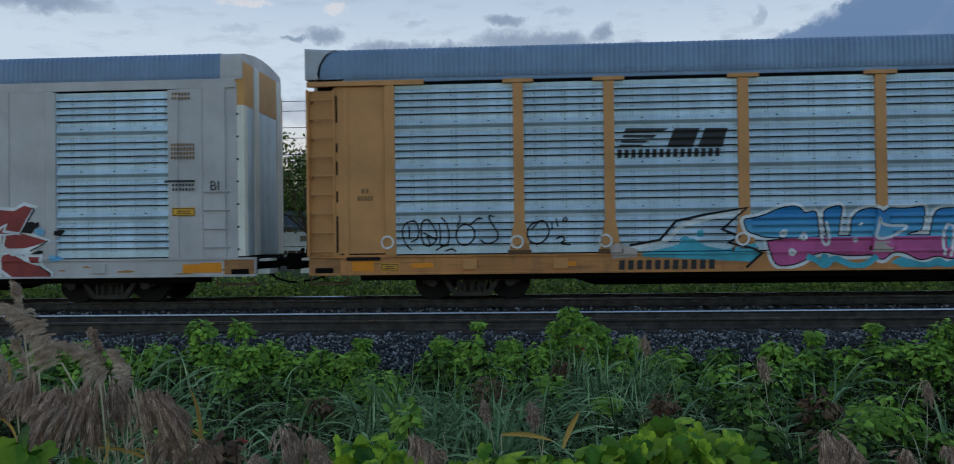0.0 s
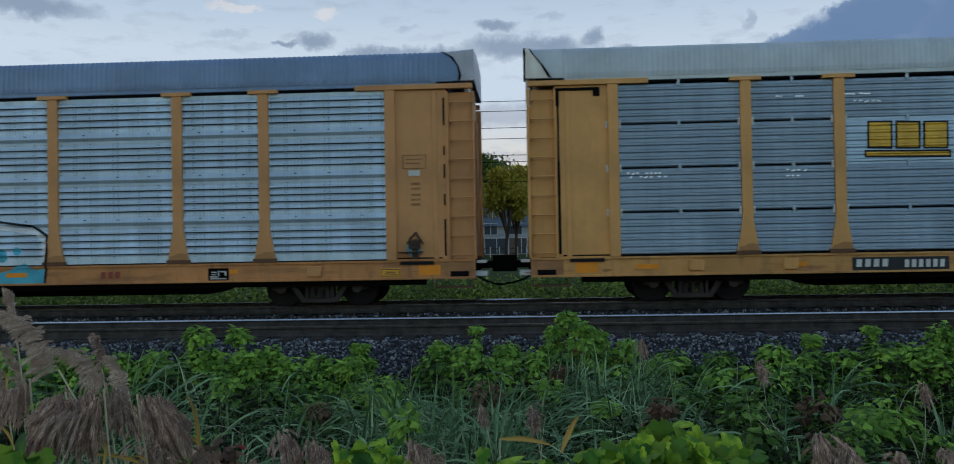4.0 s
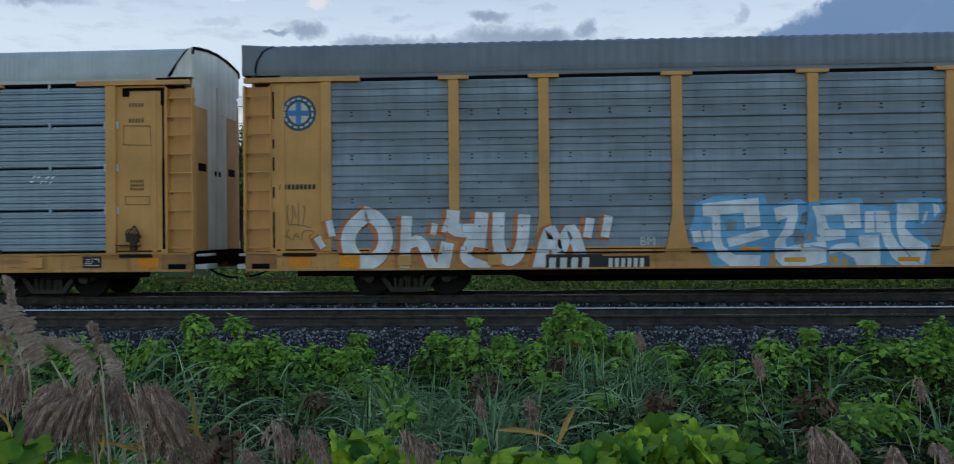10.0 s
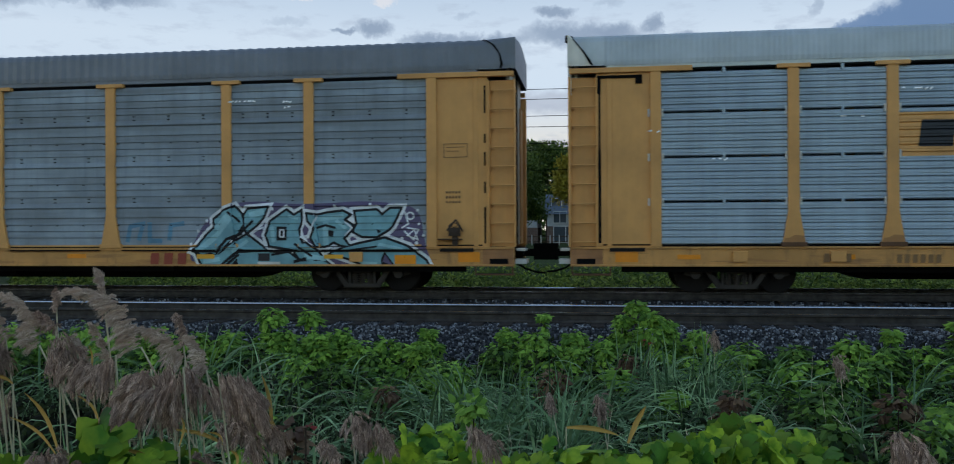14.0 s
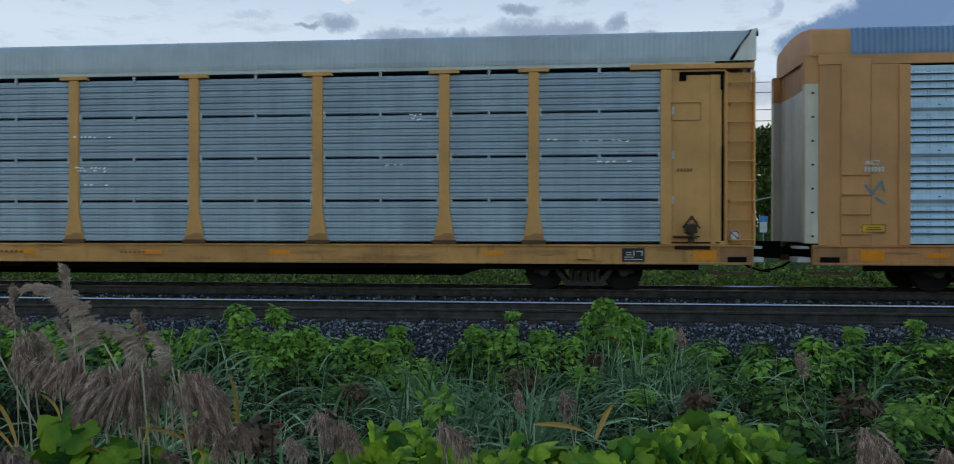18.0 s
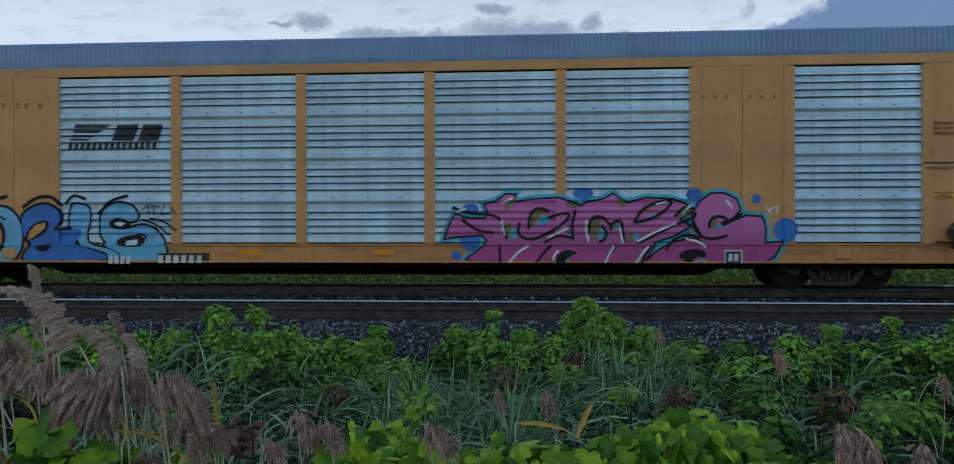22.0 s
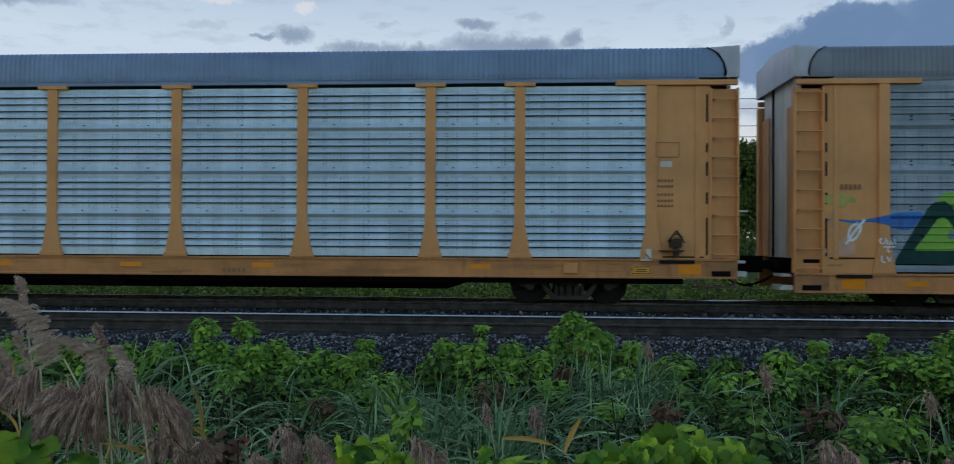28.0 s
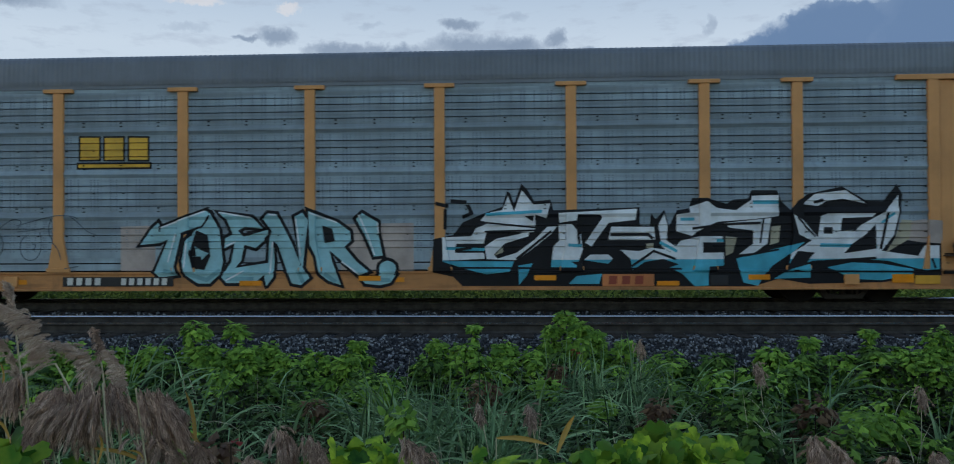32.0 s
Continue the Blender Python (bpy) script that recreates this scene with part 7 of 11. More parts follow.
def painted(car, mat, strokes=(), blobs=(), layer=1, label="", w=None, name="painted_letter", low=None, curvy=False):
    """One colour of paint on a car's side, each stroke (width, points) and each filled outline a piece of its own;
    low=(height, colour) paints what lies below another colour."""
    jobs = [(pts, wd) for wd, pts in strokes] + [(pts, None) for pts in blobs]
    for i, (pts, wd) in enumerate(jobs):
        bm = bmesh.new()
        if curvy and len(pts) < 40:
            pts = curved(pts, wd is None)
        if wd is not None:
            ribbon(bm, pts, w + wd if w else wd)
        else:
            bm.faces.new([bm.verts.new((x, 0, z)) for x, z in pts])
            if w:
                ribbon(bm, pts, w, True, -0.0002)
        bm.normal_update()
        bmesh.ops.triangulate(bm, faces=bm.faces[:])
        bmesh.ops.bisect_plane(bm, geom=bm.verts[:] + bm.edges[:] + bm.faces[:], plane_co=(0, 0, 0.605 - DROP.get(car.name, 0.0)), plane_no=(0, 0, 1), dist=1e-5, clear_inner=True)
        if low:
            bmesh.ops.bisect_plane(bm, geom=bm.verts[:] + bm.edges[:] + bm.faces[:], plane_co=(0, 0, low[0]), plane_no=(0, 0, 1), dist=1e-5)
        lay_on(bm, car, 0.003 + 0.005 * layer + 0.0003 * (i % 16))
        for f in bm.faces:
            f.material_index = int(bool(low) and f.calc_center_median().z < low[0])
            f.normal_update()
            if f.normal.y > 0:
                f.normal_flip()
        me = bpy.data.meshes.new(name)
        bm.to_mesh(me)
        bm.free()
        me.materials.append(M[mat])
        if low:
            me.materials.append(M[low[1]])
        part(name, me, None, car, label)


def letter_bars(car, x0, x1, z0, z1, n, mat, name="stencil"):
    """Withheld or unreadable lettering: a row of upright bars of the letters' size."""
    bm = bmesh.new()
    w = (x1 - x0) / n
    for i in range(n):
        bm.faces.new([bm.verts.new((x, 0, z)) for x, z in ((x0 + i * w, z0), (x0 + (i + 0.62) * w, z0), (x0 + (i + 0.68) * w, z1), (x0 + (i + 0.06) * w, z1))])
    lay_on(bm, car, 0.045 if mat == "label_white" else 0.02)
    me = mesh_of(name, bm, mat)
    tagged(part(name, me, None, car), kind="stuff")


def plate(car, x0, x1, z0, z1, mat, label="", layer=1, name="label_plate"):
    painted(car, mat, [], [[(x0, z0), (x1, z0), (x1, z1), (x0, z1)]], layer, label, name=name)


def outlined(car, fill, strokes, blobs, halo=None, hw=0.1, line="s_black", lw=0.035, low=None, label="large spray-painted letters", curvy=False):
    """Letters with a fill, a dark line round them and an outer glow colour."""
    if halo:
        painted(car, halo, strokes, blobs, 0, w=hw, curvy=curvy)
    painted(car, line, strokes, blobs, 1, w=lw, curvy=curvy)
    painted(car, fill, strokes, blobs, 2, label, low=low, curvy=curvy)


# red letters on the white car
outlined(A, 's_red', [],
         [[(7.29, 2.09), (7.64, 2.19), (7.86, 2.15), (8.21, 2.12), (8.45, 2.24), (8.64, 2.18), (8.49, 1.94), (8.32, 1.62), (7.28, 1.6)],
         [(7.92, 1.56), (8.42, 1.61), (8.98, 1.44), (8.56, 1.28), (8.06, 1.28), (7.91, 1.4)],
         [(7.91, 1.12), (8.13, 1.17), (8.56, 0.94), (8.77, 0.88), (9.01, 0.7), (8.98, 0.54), (8.27, 0.54), (7.9, 0.82)],
         [(8.53, 1.09), (8.78, 1.08), (8.78, 0.95), (8.58, 0.95)],
         [(7.28, 1.51), (7.82, 1.53), (7.81, 0.55), (7.27, 0.55)]], halo='s_white', hw=0.15, lw=0.10, line='s_white')
painted(A, 's_white', [(0.06, [(7.71, 1.59), (7.91, 1.75), (8.02, 1.81), (7.97, 1.67), (8.34, 1.61)]),
         (0.06, [(7.99, 1.56), (7.91, 1.12)]),
         (0.06, [(8.13, 1.2), (8.56, 0.98)])], [[(7.96, 1.24), (8.49, 1.29), (8.93, 1.4), (8.59, 1.16), (8.16, 1.11)],
         [(7.84, 0.64), (8.2, 0.64), (8.34, 0.54), (7.84, 0.55)]], 3)
painted(A, 's_black', [(0.03, [(8.65, 2.18), (8.68, 2.14), (8.36, 1.61)]),
         (0.03, [(9.01, 1.44), (8.59, 1.22)]),
         (0.03, [(8.78, 0.88), (9.03, 0.71), (9, 0.54)])], [[(8.36, 1.64), (8.51, 1.85), (8.62, 1.88), (8.73, 1.84), (8.79, 1.88), (8.8, 1.77), (8.68, 1.71), (8.62, 1.61)],
         [(8.59, 1.14), (8.78, 1.23), (8.9, 1.22), (8.84, 1.15)],
         [(9.16, 1.65), (9.21, 1.68), (9.35, 1.68), (9.38, 1.64), (9.27, 1.54), (9.15, 1.57)]], 4)
painted(A, 's_sky', [], [[(8.68, 1.66), (8.73, 1.74), (8.93, 1.72), (8.91, 1.57), (8.76, 1.56)],
         [(9.01, 1.03), (9.07, 1.14), (9.23, 1.09), (9.37, 1.05), (9.26, 0.98), (9.06, 0.97)]], 5, curvy=True)
plate(A, 11.86, 12.37, 1.95, 2.14, 'label_yellow', 'small yellow warning label', 1)
painted(A, 'label_black', [(0.015, [(11.88, 2.12), (12.35, 2.11), (12.35, 1.97), (11.88, 1.97), (11.88, 2.12)]), (0.017, [(11.99, 2.06), (12.25, 2.06)]), (0.017, [(11.96, 2.02), (12.27, 2.01)])], [], 2, name='stencil')
plate(A, 12.06, 12.54, 0.69, 0.88, 'reflector', 'amber reflector', 1)
letter_bars(A, 11.85, 12.39, 3.5, 3.56, 8, 'label_brown')
letter_bars(A, 11.85, 12.39, 3.4, 3.47, 8, 'label_brown')
letter_bars(A, 11.85, 12.39, 3.31, 3.37, 8, 'label_brown')
letter_bars(A, 11.85, 12.39, 3.21, 3.28, 8, 'label_brown')
letter_bars(A, 11.88, 12.3, 4.63, 4.69, 6, 'label_brown')
letter_bars(A, 11.87, 12.3, 4.54, 4.59, 6, 'label_brown')
plate(A, 11.66, 12.38, 2.7, 2.75, 'label_black', '', 1)
letter_bars(A, 11.87, 12.38, 2.61, 2.67, 7, 'label_black')
letter_bars(A, 11.87, 12.38, 2.51, 2.57, 7, 'label_black')
# blue and pink letters, wing strokes and tags on the orange car
painted(B, 's_cyan', [], [[(-6.49, 1), (-5.79, 1.15), (-5.38, 1.32), (-5.07, 1.14), (-4.69, 1.07), (-4.07, 1.2), (-3.93, 0.93), (-4.14, 0.8), (-6.42, 0.93)],
         [(-1.28, 0.76), (-1.01, 0.89), (-0.61, 0.81), (-0.21, 0.75), (0.19, 0.81), (0.59, 0.71), (1.13, 0.84), (1.66, 0.86), (2.05, 0.79), (2.18, 0.64), (1.13, 0.71), (0.19, 0.66), (-1.02, 0.65)],
         [(2.19, 0.75), (2.52, 1.01), (2.85, 0.84), (3.24, 0.94), (3.57, 1.1), (3.83, 0.94), (4.05, 0.96), (4.02, 0.63), (2.32, 0.63)],
         [(-5.4, 1.24), (-5.43, 1.17), (-5.49, 1.13), (-5.57, 1.13), (-5.63, 1.17), (-5.65, 1.25), (-5.63, 1.32), (-5.57, 1.36), (-5.49, 1.36), (-5.43, 1.31)],
         [(-5.13, 1.41), (-5.14, 1.37), (-5.18, 1.34), (-5.24, 1.34), (-5.28, 1.37), (-5.29, 1.42), (-5.28, 1.46), (-5.23, 1.49), (-5.18, 1.49), (-5.14, 1.46)],
         [(3.18, 1.26), (3.16, 1.17), (3.1, 1.12), (3.02, 1.12), (2.96, 1.17), (2.94, 1.26), (2.97, 1.35), (3.03, 1.41), (3.1, 1.41), (3.16, 1.35)],
         [(3.5, 1.36), (3.48, 1.31), (3.43, 1.27), (3.37, 1.28), (3.33, 1.31), (3.31, 1.36), (3.33, 1.42), (3.38, 1.45), (3.43, 1.45), (3.48, 1.42)]], 0)
painted(B, 's_white', [(0.105, [(-6.63, 1.12), (-5.93, 1.29), (-5.58, 1.6), (-5.03, 1.75), (-4.41, 1.85)]), (0.105, [(2.2, 2.01), (3.12, 1.89), (3.84, 1.78), (4.01, 1.62), (4.03, 1.22)])], [], 0)
outlined(B, 's_blue', [],
         [[(-4.31, 1.7), (-4.15, 1.71), (-3.87, 1.77), (-3.54, 1.92), (-3.33, 1.96), (-3.17, 1.95), (-3.06, 1.85), (-3, 1.8), (-2.8, 1.87), (-2.77, 1.69), (-2.75, 1.42), (-2.72, 1.3), (-3.88, 1.32), (-3.99, 1.38), (-4.23, 1.44), (-4.28, 1.58)],
         [(-2.63, 1.84), (-2.5, 1.92), (-2.24, 1.97), (-2.3, 1.68), (-2.34, 1.41), (-2.35, 1.29), (-2.56, 1.3), (-2.61, 1.55)],
         [(-2.06, 1.44), (-2.05, 1.68), (-1.94, 1.81), (-1.72, 1.9), (-1.52, 1.88), (-1.42, 1.79), (-1.3, 1.9), (-0.99, 1.87), (-0.73, 1.9), (-0.55, 1.92), (-0.58, 1.65), (-0.63, 1.42), (-0.9, 1.38), (-0.96, 1.28), (-2.11, 1.29)],
         [(-0.43, 1.39), (-0.37, 1.72), (-0.26, 1.87), (0.11, 1.87), (0.43, 1.93), (0.37, 1.64), (0.34, 1.38), (0.3, 1.26), (-0.46, 1.27)],
         [(0.57, 1.84), (0.87, 1.96), (0.98, 1.83), (0.95, 1.57), (0.92, 1.33), (0.76, 1.25), (0.68, 1.5)],
         [(1.43, 1.34), (1.55, 1.62), (1.69, 1.91), (1.87, 1.93), (2, 1.91), (2.02, 1.55), (2.1, 1.38), (2.21, 1.23), (1.37, 1.24)],
         [(-3.83, 1.34), (1.9, 1.29), (2.16, 1.21), (2.3, 1.07), (2.15, 0.98), (1.92, 0.94), (1.83, 1.09), (1.66, 1.12), (1.57, 0.97), (1.33, 0.86), (0.98, 0.91), (0.71, 0.81), (0.45, 0.9), (0.12, 0.85), (-0.07, 0.82), (-0.34, 0.91), (-0.65, 0.78), (-0.94, 0.96), (-1.23, 1), (-1.44, 0.79), (-1.6, 0.94), (-2, 0.91), (-2.4, 0.94), (-2.64, 1.01), (-2.87, 0.94), (-3.14, 0.77), (-3.51, 0.7), (-3.67, 0.77), (-3.75, 1.03)]], halo='s_white', hw=0.19, lw=0.055, low=(1.30, 's_pink'), curvy=True)
painted(B, 's_white', [(0.06, [(-3.45, 1.46), (-3.54, 1.4), (-3.5, 1.32), (-3.41, 1.38), (-3.43, 1.46)]),
         (0.06, [(-3.14, 1.27), (-3.03, 1.44), (-2.99, 1.25), (-3.14, 1.28)]),
         (0.06, [(-3.32, 1.05), (-3.37, 0.99), (-3.3, 0.92), (-3.24, 0.99), (-3.3, 1.05)]),
         (0.06, [(-1.5, 1.69), (-1.53, 1.47), (-1.6, 1.3), (-1.47, 1.24), (-1.13, 1.34), (-0.85, 1.54), (-1.26, 1.52), (-1.46, 1.56), (-1.5, 1.69)]),
         (0.06, [(-2.7, 1.62), (-2.69, 1.35), (-2.64, 1.14), (-2.52, 1.15), (-2.53, 1.42), (-2.58, 1.62)]),
         (0.06, [(-0.16, 0.91), (-0.19, 1.19), (-0.16, 1.45), (-0.05, 1.57), (0.05, 1.45), (0.02, 1.18), (-0.04, 0.88)]),
         (0.06, [(1.72, 1.31), (1.76, 1.44), (1.82, 1.3), (1.72, 1.31)])], [[(-1.86, 1.62), (-1.91, 1.57), (-1.88, 1.51), (-1.81, 1.57)],
         [(-2, 1.3), (-2.05, 1.24), (-1.99, 1.16), (-1.91, 1.25)]], 3, curvy=True)
painted(B, 's_cyan', [(0.13, [(-2.97, 0.89), (-2.78, 0.81), (-2.62, 0.67), (-2.46, 0.88), (-2.19, 0.75), (-1.98, 0.67), (-1.77, 0.72), (-1.58, 0.87)]),
         (0.13, [(-0.91, 0.76), (-0.54, 0.66), (-0.28, 0.8), (-0.15, 0.66), (0.25, 0.85), (0.51, 0.64), (0.91, 0.78), (1.17, 0.84), (1.5, 0.68), (1.7, 0.83), (1.89, 0.96)])], [[(-0.11, 1.32), (-0.06, 1.41), (-0.01, 1.28), (-0.04, 1.05), (-0.11, 1.05)],
         [(-2.74, 0.89), (-2.63, 0.98), (-2.54, 0.89), (-2.57, 0.69), (-2.68, 0.67)]], 4, curvy=True)
painted(B, 's_salmon', [], [[(-1.66, 0.98), (-1.6, 1.21), (-1.31, 1.2), (-1.23, 0.98)],
         [(1.15, 0.89), (1.2, 1.1), (1.57, 1.12), (1.57, 0.94)]], 3)
painted(B, 's_black', [(0.053, [(-6.7, 1.18), (-6.07, 1.29), (-5.72, 1.69), (-5.1, 1.82), (-4.24, 1.95), (-4.75, 1.5), (-4.41, 1.34), (-4.62, 1.21), (-4.14, 1.09), (-3.93, 0.98), (-4.25, 0.69)]), (0.053, [(2.07, 2.11), (2.99, 2.03), (3.78, 1.92), (4.1, 1.72), (4.14, 1.35), (4.05, 0.63)]), (0.053, [(2.14, 2.04), (2.44, 1.75), (2.2, 1.54)]), (0.053, [(2.35, 1.38), (2.72, 1.21), (2.39, 1.05), (2.12, 0.79), (2.29, 0.64)])], [], 2)
painted(B, 's_salmon', [], [[(-7.16, 1.17), (-6.98, 1.24), (-6.56, 1.1), (-6.56, 0.93), (-7.08, 0.9)]], 1)
painted(B, 's_black', [(0.034, [(-11.43, 1.14), (-11.56, 1.25), (-11.64, 1.52), (-11.59, 1.7), (-11.42, 1.78), (-11.32, 1.75), (-11.26, 1.58), (-11.29, 1.38), (-11.43, 1.31)]),
         (0.034, [(-11.48, 1.65), (-11.47, 1.38)]),
         (0.034, [(-11.02, 1.78), (-11.15, 1.8), (-11.22, 1.67), (-11.21, 1.38), (-11.13, 1.22), (-11, 1.22), (-10.86, 1.35), (-10.89, 1.57), (-11.02, 1.75)]),
         (0.034, [(-11.16, 1.51), (-10.91, 1.37)]),
         (0.034, [(-11.09, 1.44), (-11.02, 1.27)]),
         (0.034, [(-10.82, 1.71), (-10.78, 1.44), (-10.82, 1.24), (-10.73, 1.21), (-10.62, 1.26), (-10.59, 1.5), (-10.67, 1.74), (-10.77, 1.83)]),
         (0.034, [(-10.46, 1.48), (-10.37, 1.66), (-10.19, 1.69), (-10.04, 1.56), (-10.05, 1.36), (-10.19, 1.23), (-10.35, 1.23), (-10.46, 1.37), (-10.44, 1.5)]),
         (0.034, [(-10.43, 1.63), (-10.35, 1.77), (-10.37, 1.87)]),
         (0.034, [(-10.15, 1.66), (-9.97, 1.82), (-9.88, 1.8)]),
         (0.034, [(-9.62, 1.84), (-9.75, 1.87), (-9.7, 1.73), (-9.57, 1.56), (-9.52, 1.38), (-9.63, 1.28), (-9.81, 1.25), (-9.92, 1.34)]),
         (0.034, [(-10.89, 1.13), (-10.75, 1.21), (-10.62, 1.24)]),
         (0.034, [(-10.68, 1.11), (-10.54, 1.16), (-10.46, 1.1)]),
         (0.034, [(-8.64, 1.72), (-8.81, 1.68), (-8.92, 1.51), (-8.88, 1.32), (-8.72, 1.22), (-8.55, 1.28), (-8.41, 1.48), (-8.48, 1.68), (-8.61, 1.77), (-8.81, 1.55)]),
         (0.034, [(-8.37, 1.71), (-8.37, 1.55)]),
         (0.034, [(-8.28, 1.77), (-8.24, 1.61)]),
         (0.034, [(-8.08, 1.8), (-8.14, 1.74), (-8.08, 1.7), (-8.03, 1.76), (-8.08, 1.8)]),
         (0.034, [(-8.28, 1.34), (-8.15, 1.41), (-8.08, 1.31), (-8.22, 1.24), (-7.98, 1.21)])], [], 2, curvy=True)
painted(B, 's_white', [(0.040, [(-11.82, 1.31), (-11.84, 1.24), (-11.89, 1.2), (-11.96, 1.18), (-12.03, 1.2), (-12.07, 1.25), (-12.09, 1.31), (-12.07, 1.38), (-12.02, 1.43), (-11.96, 1.44), (-11.89, 1.43), (-11.84, 1.38), (-11.82, 1.31)]), (0.040, [(-9, 1.29), (-9.02, 1.22), (-9.07, 1.17), (-9.13, 1.16), (-9.2, 1.18), (-9.24, 1.22), (-9.26, 1.29), (-9.24, 1.36), (-9.19, 1.4), (-9.13, 1.42), (-9.06, 1.4), (-9.01, 1.35), (-9, 1.29)]), (0.040, [(-7.1, 1.29), (-7.12, 1.22), (-7.17, 1.18), (-7.24, 1.16), (-7.3, 1.18), (-7.35, 1.23), (-7.36, 1.29), (-7.35, 1.36), (-7.3, 1.4), (-7.23, 1.42), (-7.17, 1.4), (-7.12, 1.35), (-7.1, 1.29)]), (0.040, [(-4.21, 1.29), (-4.23, 1.23), (-4.28, 1.18), (-4.34, 1.16), (-4.41, 1.18), (-4.45, 1.23), (-4.47, 1.29), (-4.45, 1.36), (-4.4, 1.4), (-4.34, 1.42), (-4.28, 1.4), (-4.23, 1.36), (-4.21, 1.29)])], [], 4)
plate(B, -12.11, -11.72, 0.68, 0.85, 'label_yellow', 'small yellow warning label', 1)
painted(B, 'label_black', [(0.015, [(-12.09, 0.83), (-11.74, 0.82), (-11.74, 0.7), (-12.09, 0.71), (-12.09, 0.83)]), (0.017, [(-12.01, 0.78), (-11.82, 0.78)]), (0.017, [(-12.03, 0.74), (-11.8, 0.74)])], [], 2, name='stencil')
letter_bars(B, -6.95, -4.86, 0.66, 0.86, 11, 'label_black')
letter_bars(B, -12.52, -12.33, 2.39, 2.49, 2, 'label_brown')
letter_bars(B, -12.6, -12.25, 2.23, 2.33, 5, 'label_brown')
plate(B, 7.78, 8.23, 0.64, 0.91, 'label_black', 'black placard with white marks', 1)
painted(B, 'label_white', [(0.016, [(8.02, 0.86), (8.02, 0.76)]), (0.016, [(7.84, 0.73), (8, 0.73)]), (0.016, [(7.84, 0.69), (8.17, 0.69)]), (0.016, [(7.87, 0.83), (7.97, 0.83)]), (0.016, [(7.87, 0.78), (7.97, 0.77)]), (0.020, [(8.07, 0.84), (8.17, 0.84), (8.17, 0.76)])], [], 5)
letter_bars(B, 5.35, 5.84, 0.72, 0.87, 3, 'label_red')
plate(B, 11.63, 12.05, 0.66, 0.85, 'label_yellow', 'small yellow warning label', 1)
painted(B, 'label_black', [(0.015, [(11.65, 0.83), (12.04, 0.82), (12.03, 0.68), (11.65, 0.68), (11.65, 0.83)]), (0.017, [(11.73, 0.77), (11.95, 0.76)]), (0.017, [(11.71, 0.73), (11.97, 0.72)])], [], 2, name='stencil')
plate(B, 7.79, 8.25, 0.62, 0.91, 'label_black', 'black placard with white marks', 1)
painted(B, 'label_white', [(0.016, [(8.03, 0.85), (8.03, 0.75)]), (0.016, [(7.84, 0.72), (8.02, 0.72)]), (0.016, [(7.84, 0.68), (8.19, 0.68)]), (0.016, [(7.88, 0.82), (7.98, 0.82)]), (0.016, [(7.88, 0.77), (7.98, 0.77)]), (0.020, [(8.09, 0.83), (8.19, 0.83), (8.19, 0.75)])], [], 5)
painted(B, 'label_brown', [(0.016, [(12.15, 3.31), (12.66, 3.31), (12.65, 3.02), (12.15, 3.02), (12.15, 3.31)]), (0.016, [(12.22, 3.22), (12.59, 3.22)]), (0.016, [(12.22, 3.14), (12.52, 3.13)])], [], 3)
plate(B, 12.27, 12.52, 2.86, 2.98, 'label_white', '', 1)
letter_bars(B, 12.33, 12.54, 2.66, 2.71, 4, 'label_brown')
letter_bars(B, 12.33, 12.54, 2.56, 2.6, 4, 'label_brown')
letter_bars(B, 12.33, 12.54, 2.42, 2.47, 4, 'label_brown')
letter_bars(B, 12.32, 12.54, 2.32, 2.36, 4, 'label_brown')
letter_bars(B, 12.32, 12.53, 2.21, 2.26, 4, 'label_brown')
# plain shapes for the railways' marks
painted(B, 'label_black', [], [[(-6.76, 3.7), (-5.85, 3.68), (-6.01, 3.6), (-6.8, 3.61)],
         [(-6.81, 3.56), (-6.09, 3.55), (-6.19, 3.48), (-6.84, 3.5)],
         [(-6.85, 3.44), (-6.27, 3.43), (-6.35, 3.38), (-6.88, 3.39)],
         [(-6.89, 3.35), (-6.4, 3.34), (-6.45, 3.29), (-6.92, 3.3)],
         [(-5.73, 3.68), (-5.19, 3.67), (-5.35, 3.27), (-5.89, 3.28)],
         [(-5.08, 3.67), (-4.6, 3.66), (-4.73, 3.26), (-5.24, 3.27)]], 2)
letter_bars(B, -6.95, -4.73, 3.06, 3.24, 15, 'label_black')
# marks on the first yellow car
plate(C, -7.01, -4.48, 2.9, 3.89, 'clean_sheet', '', 0)
painted(C, 's_black', [], [[(-6.54, 3.81), (-6.02, 3.8), (-6.03, 3.2), (-6.55, 3.22)],
         [(-5.96, 3.8), (-5.44, 3.78), (-5.45, 3.19), (-5.97, 3.2)],
         [(-5.39, 3.78), (-4.87, 3.77), (-4.88, 3.18), (-5.4, 3.19)],
         [(-6.61, 3.19), (-4.83, 3.16), (-4.83, 3), (-6.61, 3.03)]], 1)
